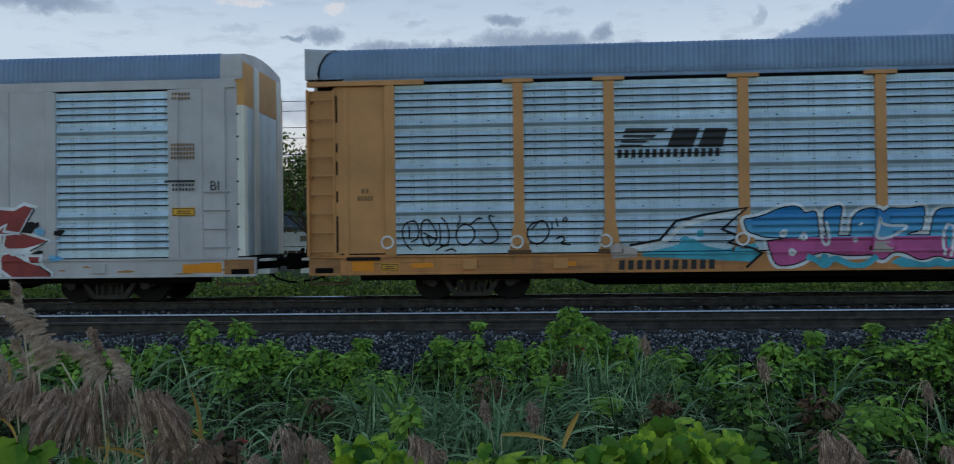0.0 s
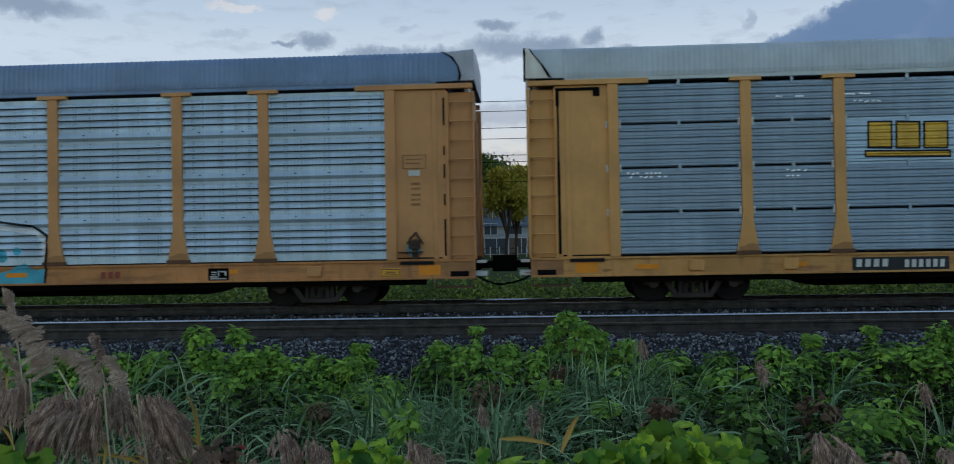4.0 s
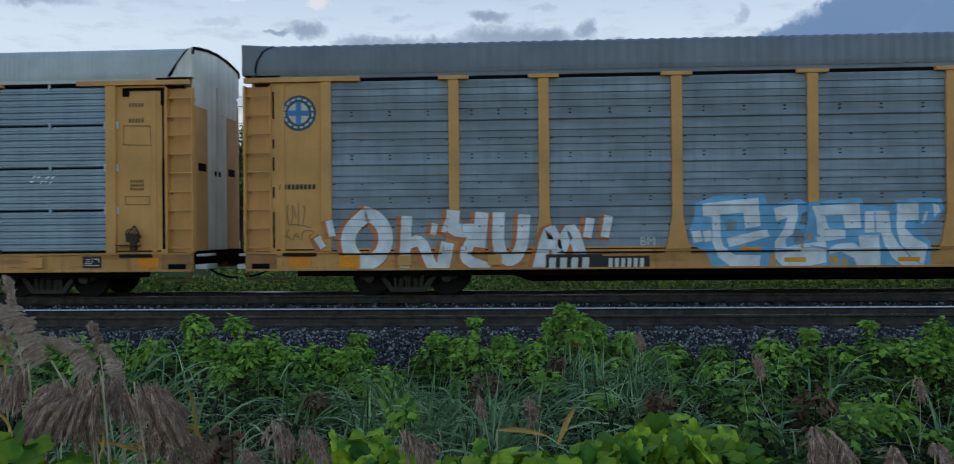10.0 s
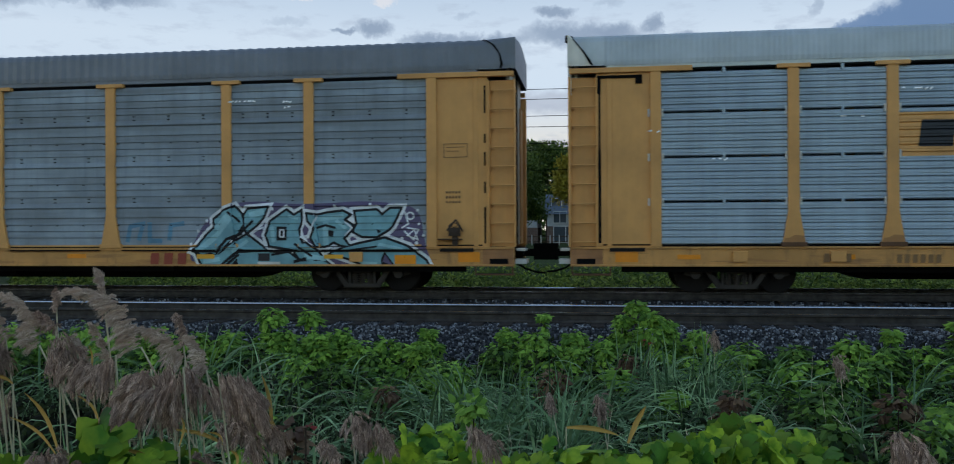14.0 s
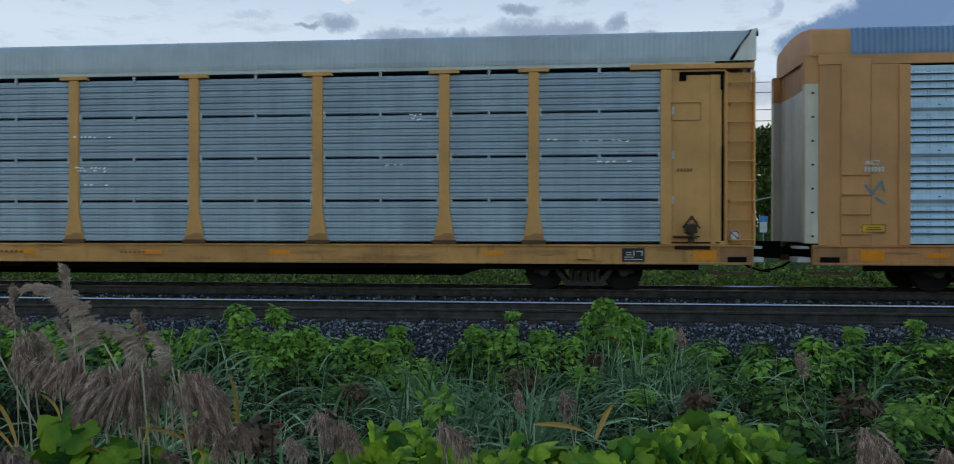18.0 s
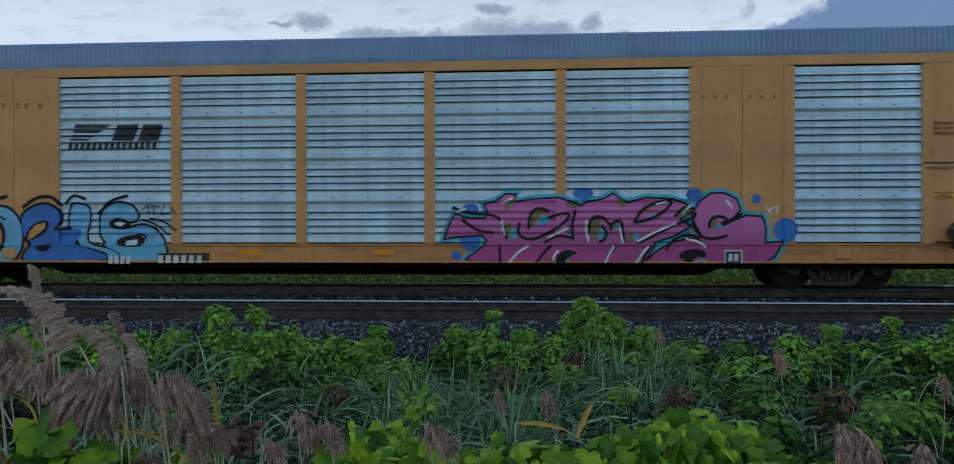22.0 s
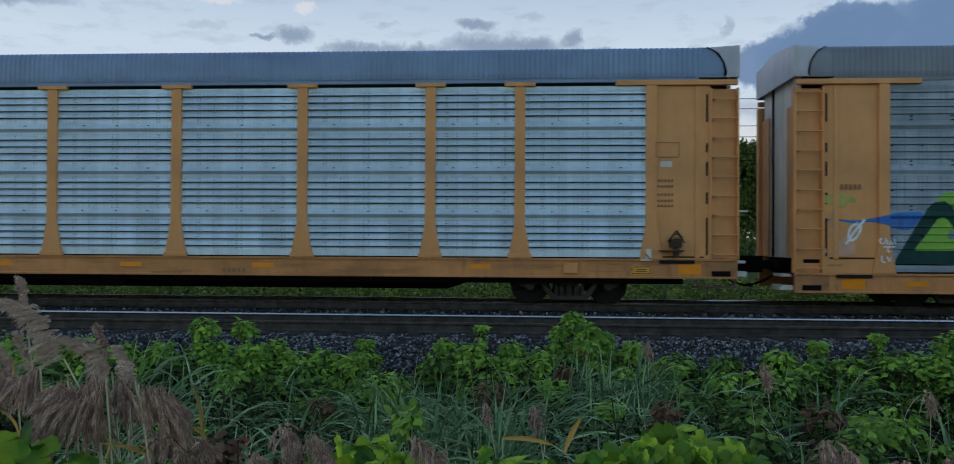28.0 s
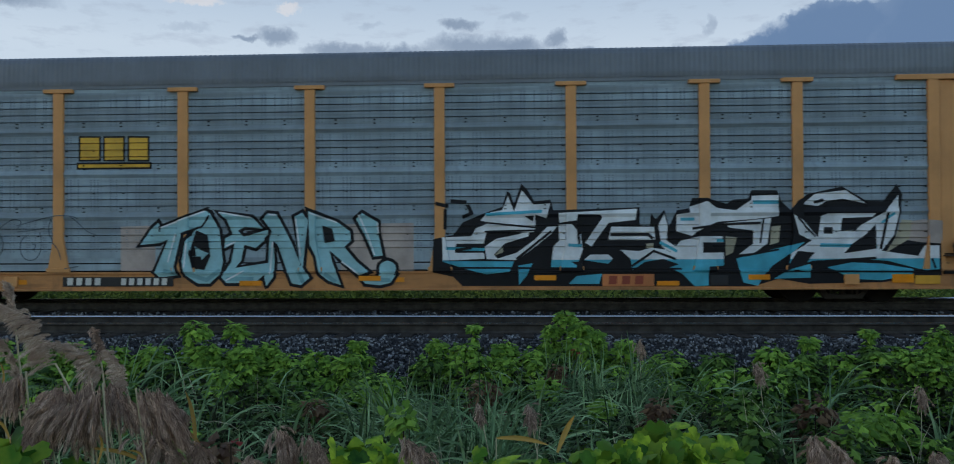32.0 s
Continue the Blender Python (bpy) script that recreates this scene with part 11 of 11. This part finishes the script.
painted(H, 's_cyan', [(0.066, [(1.58, 1.23), (2.38, 1.2)]), (0.066, [(2.45, 1.96), (3.63, 2.02)]), (0.066, [(4.22, 1.29), (4.48, 1.27)]), (0.066, [(7.38, 1.37), (7.49, 1.37)]), (0.079, [(8.16, 2.18), (8.64, 2.18)]), (0.066, [(6.18, 1.33), (6.51, 1.15)]), (0.079, [(9.55, 1.26), (10.68, 1.23)]), (0.053, [(10.81, 1.73), (11.06, 1.92)]), (0.066, [(6.62, 1.83), (6.88, 1.83)])], [[(1.47, 0.95), (3.03, 0.94), (2.94, 0.72), (2.44, 0.66), (1.94, 0.79)],
         [(3.13, 0.85), (3.44, 0.9), (3.31, 0.64), (3.14, 0.43)],
         [(4.21, 0.45), (4.38, 0.62), (4.93, 0.67), (4.86, 0.45)],
         [(6.35, 0.79), (6.64, 0.89), (7.19, 0.9), (7.18, 0.41), (6.89, 0.39), (6.63, 0.66)],
         [(7.77, 0.98), (8.4, 1.14), (9.19, 1.33), (8.91, 1.09), (8.53, 0.83), (8.34, 0.62), (8.22, 0.4), (7.91, 0.47)],
         [(8.91, 0.76), (9.31, 0.87), (9.31, 0.57), (8.55, 0.55)],
         [(9.67, 0.79), (10.17, 0.89), (10.8, 0.86), (11.42, 0.75), (11.42, 0.64), (10.8, 0.51), (10.19, 0.54)]], 3)
painted(H, 's_black', [(0.053, [(1.78, 1.2), (2.11, 1.23)]), (0.040, [(2.41, 1.59), (3.5, 1.61)]), (0.053, [(3.1, 1), (3.83, 1.58)]), (0.053, [(4.41, 1.71), (4.44, 1.32)]), (0.066, [(5.13, 1.51), (5.91, 1.51), (6, 1.43)]), (0.053, [(5.58, 0.84), (6.03, 1.15), (6.48, 0.98)]), (0.066, [(7.13, 1.23), (7.45, 1.22)]), (0.053, [(6.87, 1.63), (7.64, 1.72), (8.28, 1.74)]), (0.040, [(8.35, 1.82), (8.28, 1.32)]), (0.040, [(7.96, 1.04), (8.66, 1.17)]), (0.053, [(10.94, 1.93), (10.78, 1.18)]), (0.053, [(9.35, 0.9), (10.67, 0.98)]), (0.040, [(9.05, 1.84), (9.42, 1.45)]), (0.040, [(11.8, 0.96), (11.86, 0.77)]), (0.040, [(1.38, 0.81), (6.61, 0.77)]), (0.040, [(8.65, 0.71), (11.42, 0.69)])], [[(9.6, 1.64), (9.79, 1.64), (9.79, 1.5), (9.6, 1.5)],
         [(10.68, 1.7), (10.69, 1.18), (10.02, 1.08), (10.2, 1.29), (10.49, 1.49)],
         [(9.38, 2.18), (9.58, 2.25), (9.63, 2.19), (9.43, 2.14)],
         [(3.26, 1.92), (3.47, 1.93), (3.45, 1.8)],
         [(10.18, 1.6), (10.41, 1.8), (10.38, 1.7), (10.24, 1.54)]], 4)
painted(H, 's_cream', [], [[(7.55, 1.46), (7.79, 1.43), (7.7, 1.11), (7.55, 1.04)],
         [(8.51, 1.66), (8.7, 1.68), (8.66, 1.32), (8.48, 1.27)],
         [(11.21, 1.79), (11.43, 1.77), (11.37, 1.38), (10.88, 1.09), (11.08, 1.41)],
         [(2.6, 1.06), (2.79, 1.25), (2.8, 1.14)],
         [(5.87, 1.31), (6.02, 1.32), (6.02, 1.22), (5.87, 1.22)]], 4)
painted(H, 's_black', [(0.079, [(1.36, 2.2), (1.59, 2.15)]), (0.066, [(1.55, 2.06), (1.54, 1.66)]), (0.079, [(1.68, 2.26), (1.99, 2.23)]), (0.079, [(2.05, 2.15), (2.12, 1.99), (1.94, 1.91)])], [], 3)
plate(H, 7.22, 7.59, 0.42, 0.63, 'label_black', 'black placard with white marks', 5)
plate(H, 4.93, 6.03, 0.4, 0.66, 's_orange', '', 3)
letter_bars(H, 5.06, 5.9, 0.44, 0.62, 3, 'label_red')
plate(H, -7.02, -4.5, 0.42, 0.63, 'label_black', 'black number board', 3)
letter_bars(H, -6.91, -6.07, 0.45, 0.61, 4, 'label_white')
letter_bars(H, -5.68, -4.57, 0.45, 0.6, 6, 'label_white')
plate(H, -3.01, -2.52, 0.43, 0.54, 'reflector', 'amber reflector', 5)
plate(H, -0.36, 0.13, 0.53, 0.64, 'reflector', 'amber reflector', 5)
plate(H, 3.47, 3.94, 0.53, 0.64, 'reflector', 'amber reflector', 5)
plate(H, 6.09, 6.56, 0.41, 0.51, 'reflector', 'amber reflector', 5)
plate(H, 8.02, 8.47, 0.53, 0.64, 'reflector', 'amber reflector', 5)
plate(H, 11.0, 11.44, 0.46, 0.64, 'reflector', 'amber reflector', 5)
plate(H, 11.47, 11.98, 0.43, 0.61, 'label_yellow', 'amber label', 5)
# white dashes painted where sky light comes through holes in the sheets
painted(E, 'fleck', [(0.034, [(9.37, 3.28), (9.41, 3.28)]), (0.034, [(9.5, 3.27), (9.58, 3.27)])], [], 3, name='sheet_fleck')
painted(E, 'fleck', [(0.034, [(10.05, 3.25), (10.12, 3.25)]), (0.034, [(10.18, 3.25), (10.23, 3.25)]), (0.034, [(10.46, 3.25), (10.53, 3.25)]), (0.034, [(10.75, 3.25), (10.8, 3.25)]), (0.034, [(10.87, 3.25), (10.94, 3.24)]), (0.034, [(11.05, 3.22), (11.1, 3.24)])], [], 3, name='sheet_fleck')
painted(E, 'fleck', [(0.034, [(10.44, 2.8), (10.52, 2.8)]), (0.034, [(10.62, 2.78), (10.68, 2.8)]), (0.034, [(10.75, 2.8), (10.82, 2.8)]), (0.034, [(11.07, 2.8), (11.14, 2.8)])], [], 3, name='sheet_fleck')
painted(E, 'fleck', [(0.034, [(6.35, 3.86), (6.41, 3.86)]), (0.034, [(6.46, 3.83), (6.49, 3.86)]), (0.034, [(6.57, 3.86), (6.61, 3.86)])], [], 3, name='sheet_fleck')
painted(E, 'fleck', [(0.034, [(6.4, 3.77), (6.46, 3.77)]), (0.034, [(6.52, 3.74), (6.6, 3.76)])], [], 3, name='sheet_fleck')
painted(E, 'fleck', [(0.034, [(5.81, 2.74), (5.87, 2.76)]), (0.034, [(6, 2.76), (6.05, 2.76)]), (0.034, [(6.13, 2.76), (6.19, 2.76)])], [], 3, name='sheet_fleck')
painted(C, 'fleck', [(0.034, [(-3.08, 4.37), (-2.2, 4.35)]),
         (0.034, [(-2.11, 4.36), (-1.71, 4.35)]),
         (0.034, [(-8.42, 4.38), (-8.3, 4.37)]),
         (0.034, [(-8.02, 4.37), (-7.86, 4.37)]),
         (0.034, [(-6.99, 4.39), (-6.79, 4.38)]),
         (0.034, [(-6.69, 4.39), (-6.48, 4.38)]),
         (0.034, [(1.84, 4.35), (2.75, 4.35)]),
         (0.034, [(2.81, 4.36), (3.41, 4.36)]),
         (0.034, [(2.58, 3.86), (2.79, 3.87)]),
         (0.034, [(2.81, 3.86), (3.26, 3.87)]),
         (0.034, [(2.58, 3.51), (2.78, 3.51)]),
         (0.034, [(2.83, 3.51), (3.07, 3.51)]),
         (0.034, [(5.27, 2.72), (6.31, 2.72)]),
         (0.034, [(7.4, 4.38), (7.88, 4.38)]),
         (0.034, [(5.32, 4.36), (5.51, 4.37)]),
         (0.034, [(5.74, 4.37), (5.87, 4.37)]),
         (0.034, [(7.58, 3.89), (7.86, 3.89)]),
         (0.034, [(-2.85, 2.81), (-2.24, 2.81)]),
         (0.034, [(-1.9, 3.86), (-1.72, 3.87)])], [], 4, name='sheet_fleck')
painted(C, 'fleck', [(0.034, [(-2.82, 4.27), (-2.77, 4.26)]), (0.034, [(-2.6, 4.26), (-2.53, 4.26)]), (0.034, [(-2.33, 4.25), (-2.25, 4.25)]), (0.034, [(-2.1, 4.22), (-2.06, 4.24)]), (0.034, [(-1.97, 4.24), (-1.91, 4.24)])], [], 3, name='sheet_fleck')
painted(C, 'fleck', [(0.034, [(2.53, 4.59), (2.57, 4.59)]), (0.034, [(2.81, 4.58), (2.86, 4.58)]), (0.034, [(2.95, 4.58), (3, 4.58)]), (0.034, [(3.09, 4.58), (3.17, 4.57)]), (0.034, [(3.19, 4.57), (3.25, 4.57)]), (0.034, [(3.33, 4.54), (3.41, 4.57)])], [], 3, name='sheet_fleck')
painted(C, 'fleck', [(0.034, [(2.57, 4.38), (2.64, 4.38)]), (0.034, [(2.71, 4.38), (2.76, 4.37)]), (0.034, [(3.16, 4.36), (3.22, 4.36)]), (0.034, [(3.29, 4.36), (3.36, 4.36)])], [], 3, name='sheet_fleck')
painted(C, 'fleck', [(0.034, [(2.64, 4.11), (2.7, 4.11)]), (0.034, [(2.77, 4.08), (2.81, 4.11)]), (0.034, [(2.87, 4.08), (2.92, 4.11)]), (0.034, [(2.99, 4.1), (3.05, 4.1)]), (0.034, [(3.1, 4.1), (3.15, 4.1)]), (0.034, [(3.22, 4.07), (3.28, 4.1)]), (0.034, [(3.33, 4.09), (3.39, 4.09)])], [], 3, name='sheet_fleck')
painted(C, 'fleck', [(0.034, [(2.7, 3.85), (2.77, 3.84)]), (0.034, [(2.83, 3.84), (2.87, 3.84)]), (0.034, [(2.92, 3.81), (2.98, 3.84)]), (0.034, [(3.02, 3.84), (3.08, 3.84)]), (0.034, [(3.15, 3.83), (3.2, 3.83)]), (0.034, [(3.26, 3.83), (3.32, 3.83)])], [], 3, name='sheet_fleck')
painted(C, 'fleck', [(0.034, [(2.63, 3.37), (2.67, 3.4)]), (0.034, [(2.72, 3.4), (2.76, 3.4)]), (0.034, [(2.83, 3.39), (2.88, 3.39)])], [], 3, name='sheet_fleck')
painted(C, 'fleck', [(0.034, [(7.73, 4.57), (7.78, 4.57)]), (0.034, [(7.89, 4.56), (7.94, 4.56)]), (0.034, [(8.15, 4.56), (8.23, 4.55)])], [], 3, name='sheet_fleck')
painted(C, 'fleck', [(0.034, [(7.47, 4.19), (7.53, 4.21)]), (0.034, [(7.59, 4.21), (7.65, 4.21)]), (0.034, [(7.69, 4.21), (7.76, 4.2)]), (0.034, [(7.81, 4.2), (7.88, 4.2)]), (0.034, [(7.93, 4.2), (7.97, 4.2)]), (0.034, [(8.03, 4.2), (8.09, 4.19)])], [], 3, name='sheet_fleck')
painted(C, 'fleck', [(0.034, [(7.4, 3.9), (7.43, 3.93)]), (0.034, [(7.5, 3.93), (7.55, 3.92)]), (0.034, [(7.6, 3.92), (7.66, 3.92)]), (0.034, [(7.73, 3.89), (7.78, 3.92)])], [], 3, name='sheet_fleck')
painted(C, 'fleck', [(0.034, [(7.44, 3.67), (7.49, 3.67)]), (0.034, [(7.59, 3.66), (7.65, 3.66)]), (0.034, [(7.82, 3.66), (7.87, 3.66)]), (0.034, [(7.95, 3.65), (8.02, 3.65)])], [], 3, name='sheet_fleck')
painted(C, 'fleck', [(0.034, [(10.08, 2.72), (10.13, 2.75)]), (0.034, [(10.19, 2.72), (10.23, 2.74)]), (0.034, [(10.39, 2.71), (10.45, 2.74)]), (0.034, [(10.52, 2.71), (10.56, 2.74)])], [], 3, name='sheet_fleck')
painted(C, 'fleck', [(0.034, [(10.02, 2.63), (10.09, 2.63)]), (0.034, [(10.24, 2.6), (10.3, 2.63)]), (0.034, [(10.35, 2.62), (10.4, 2.62)]), (0.034, [(10.46, 2.6), (10.51, 2.62)])], [], 3, name='sheet_fleck')
painted(C, 'fleck', [(0.034, [(-8.24, 2.81), (-8.2, 2.81)]), (0.034, [(-8.13, 2.78), (-8.06, 2.8)]), (0.034, [(-8.01, 2.8), (-7.97, 2.8)]), (0.034, [(-7.87, 2.77), (-7.83, 2.8)])], [], 3, name='sheet_fleck')
painted(C, 'fleck', [(0.034, [(-8.24, 2.68), (-8.18, 2.68)]), (0.034, [(-8.13, 2.68), (-8.09, 2.68)]), (0.034, [(-8.03, 2.68), (-7.98, 2.68)])], [], 3, name='sheet_fleck')
painted(C, 'fleck', [(0.034, [(-6.81, 4.24), (-6.77, 4.24)]), (0.034, [(-6.7, 4.24), (-6.64, 4.24)]), (0.034, [(-6.58, 4.21), (-6.51, 4.23)]), (0.034, [(-6.44, 4.23), (-6.38, 4.23)]), (0.034, [(-6.33, 4.23), (-6.26, 4.22)])], [], 3, name='sheet_fleck')
painted(C, 'fleck', [(0.034, [(-1.67, 4.34), (-1.64, 4.34)]), (0.034, [(-1.59, 4.34), (-1.56, 4.34)])], [], 3, name='sheet_fleck')
painted(C, 'fleck', [(0.034, [(-1.66, 3.88), (-1.61, 3.91)]), (0.034, [(-1.56, 3.91), (-1.52, 3.91)])], [], 3, name='sheet_fleck')
painted(C, 'fleck', [(0.034, [(-0.06, 2.72), (0, 2.72)]), (0.034, [(0.07, 2.69), (0.11, 2.71)]), (0.034, [(0.21, 2.71), (0.25, 2.71)]), (0.034, [(0.37, 2.68), (0.43, 2.71)])], [], 3, name='sheet_fleck')
painted(C, 'fleck', [(0.034, [(-1, 2.66), (-0.95, 2.69)]), (0.034, [(-0.88, 2.66), (-0.82, 2.68)])], [], 3, name='sheet_fleck')
painted(C, 'fleck', [(0.034, [(-11.6, 2.81), (-11.56, 2.81)]), (0.034, [(-11.49, 2.78), (-11.45, 2.81)]), (0.034, [(-11.4, 2.81), (-11.36, 2.81)]), (0.034, [(-11.21, 2.8), (-11.15, 2.8)]), (0.034, [(-11.11, 2.8), (-11.06, 2.8)]), (0.034, [(-11.01, 2.8), (-10.97, 2.8)]), (0.034, [(-10.93, 2.8), (-10.89, 2.8)])], [], 3, name='sheet_fleck')
painted(C, 'fleck', [(0.034, [(-11.54, 2.71), (-11.5, 2.73)]), (0.034, [(-11.33, 2.73), (-11.28, 2.73)]), (0.034, [(-11.23, 2.7), (-11.18, 2.73)]), (0.034, [(-11.11, 2.72), (-11.06, 2.72)]), (0.034, [(-10.94, 2.72), (-10.89, 2.72)]), (0.034, [(-10.81, 2.72), (-10.76, 2.72)])], [], 3, name='sheet_fleck')
painted(E, 'fleck', [(0.034, [(-6.93, 4.26), (-6.89, 4.26)]), (0.034, [(-6.7, 4.25), (-6.64, 4.25)]), (0.034, [(-6.62, 4.25), (-6.56, 4.25)]), (0.034, [(-6.49, 4.22), (-6.45, 4.25)]), (0.034, [(-6.4, 4.22), (-6.36, 4.25)])], [], 3, name='sheet_fleck')
painted(E, 'fleck', [(0.034, [(-1.41, 3.44), (-1.36, 3.44)]), (0.034, [(-1.28, 3.44), (-1.24, 3.44)]), (0.034, [(-1.18, 3.44), (-1.14, 3.44)]), (0.034, [(-1.08, 3.44), (-1.03, 3.44)]), (0.034, [(-0.96, 3.43), (-0.92, 3.43)]), (0.034, [(-0.61, 3.43), (-0.56, 3.43)])], [], 3, name='sheet_fleck')
painted(E, 'fleck', [(0.034, [(-1.36, 2.75), (-1.3, 2.74)]), (0.034, [(-1.27, 2.74), (-1.22, 2.74)]), (0.034, [(-1.04, 2.74), (-1, 2.74)]), (0.034, [(-0.95, 2.74), (-0.89, 2.74)]), (0.034, [(-0.84, 2.72), (-0.8, 2.74)]), (0.034, [(-0.73, 2.71), (-0.69, 2.74)])], [], 3, name='sheet_fleck')
painted(E, 'fleck', [(0.034, [(-1.31, 2.67), (-1.26, 2.67)]), (0.034, [(-1.21, 2.67), (-1.15, 2.67)]), (0.034, [(-0.96, 2.67), (-0.91, 2.67)]), (0.034, [(-0.72, 2.64), (-0.68, 2.66)])], [], 3, name='sheet_fleck')
painted(E, 'fleck', [(0.034, [(-1.19, 2.35), (-1.13, 2.35)]), (0.034, [(-1.06, 2.35), (-0.99, 2.35)]), (0.034, [(-0.68, 2.34), (-0.62, 2.34)])], [], 3, name='sheet_fleck')
painted(E, 'fleck', [(0.034, [(-10.71, 2.87), (-10.66, 2.87)]), (0.034, [(-10.58, 2.87), (-10.52, 2.87)]), (0.034, [(-10.47, 2.84), (-10.41, 2.87)])], [], 3, name='sheet_fleck')
painted(E, 'fleck', [(0.034, [(-8.13, 3.71), (-8.03, 3.71)]), (0.034, [(-7.73, 3.7), (-7.67, 3.7)])], [], 3, name='sheet_fleck')
painted(E, 'fleck', [(0.034, [(-12.03, 3.48), (-11.97, 3.48)]), (0.034, [(-11.85, 3.45), (-11.8, 3.47)])], [], 3, name='sheet_fleck')
painted(D, 'fleck', [(0.034, [(7.21, 4.33), (7.27, 4.36)]), (0.034, [(7.33, 4.33), (7.37, 4.36)]), (0.034, [(7.42, 4.35), (7.45, 4.35)]), (0.034, [(7.54, 4.35), (7.58, 4.35)]), (0.034, [(7.64, 4.35), (7.7, 4.35)]), (0.034, [(7.74, 4.35), (7.8, 4.34)])], [], 3, name='sheet_fleck')
painted(D, 'fleck', [(0.034, [(8.47, 4.3), (8.5, 4.33)]), (0.034, [(8.54, 4.32), (8.58, 4.32)]), (0.034, [(8.62, 4.3), (8.66, 4.32)])], [], 3, name='sheet_fleck')
painted(D, 'fleck', [(0.034, [(8.5, 4.17), (8.52, 4.2)]), (0.034, [(8.58, 4.2), (8.62, 4.2)])], [], 3, name='sheet_fleck')


def rusty_sill(car, seed):
    """Rust and grime that has run over the sill near the car's ends."""
    rr = random.Random(seed)
    for s in (-1, 1):
        for k in range(5):
            x, z = s * rr.uniform(9.2, 13.6), rr.uniform(0.66, 0.92)
            w, h = rr.uniform(0.10, 0.55), rr.uniform(0.012, 0.035)
            pts = [(x + w * math.cos(a) * rr.uniform(0.5, 1.1), z + h * math.sin(a) * rr.uniform(0.5, 1.2)) for a in [i * 0.7 for i in range(9)]]
            painted(car, "foot_rust", [], [pts], 0, "rust and grime", name="rust_patch")


for _n, _c in enumerate((A, B, C, D, E, F, G, H)):
    rusty_sill(_c, _n)


def written(car, text, x, z, size, mat):
    """A hand-painted line of words on a car's side."""
    cu = bpy.data.curves.new("words", "FONT")
    cu.body, cu.size = text, size
    ob = bpy.data.objects.new("words", cu)
    scene.collection.objects.link(ob)
    me = bpy.data.meshes.new_from_object(ob.evaluated_get(bpy.context.evaluated_depsgraph_get()))
    bpy.data.objects.remove(ob)
    bm = bmesh.new()
    bm.from_mesh(me)
    for v in bm.verts:
        v.co = (x + v.co.x, 0, z + v.co.y)
    lay_on(bm, car, 0.022)
    bm.normal_update()
    bm.to_mesh(me)
    bm.free()
    me.materials.clear()
    me.materials.append(M[mat])
    part("lettering", me, None, car, "hand-painted white words" if mat == "s_white" else "black stencilled letters")


written(D, "BM", -5.09, 1.10, 0.26, "s_white")
written(A, "BI", 12.7, 2.51, 0.30, "label_black")
written(F, "BI", 12.83, 2.48, 0.22, "label_white")


# ---- what moves ----
def motions():
    for i, car in enumerate(CARS):
        x0 = 8.868 + PITCH * (i - 1)
        walk(car, [(t, pose(x0 - run(t), TRAIN_Y, 0)) for t in range(0, 33)])
    for w in WHEELS:
        x, y, z = w.matrix_basis.translation
        walk(w, [(i / 15, pose(x, y, z) @ Matrix.Rotation(-run(i / 15) / WHEEL_R, 4, "Y")) for i in range(0, 481)])
    for r, foot, ph in REEDS:
        walk(r, [(i / 2, pose(*foot, 0, 0.45 * math.sin(i * 1.02 + ph) + 0.3 * math.sin(i * 1.7 + 2 * ph) - 1.3 * math.exp(-((i / 2 - 11) / 0.8) ** 2), 0)) for i in range(0, 65)])
    walk(SKY, [(t, pose(0, 0, EYE, 0, 0, math.degrees(0.0016 * t))) for t in (0, 16, 32)])


motions()
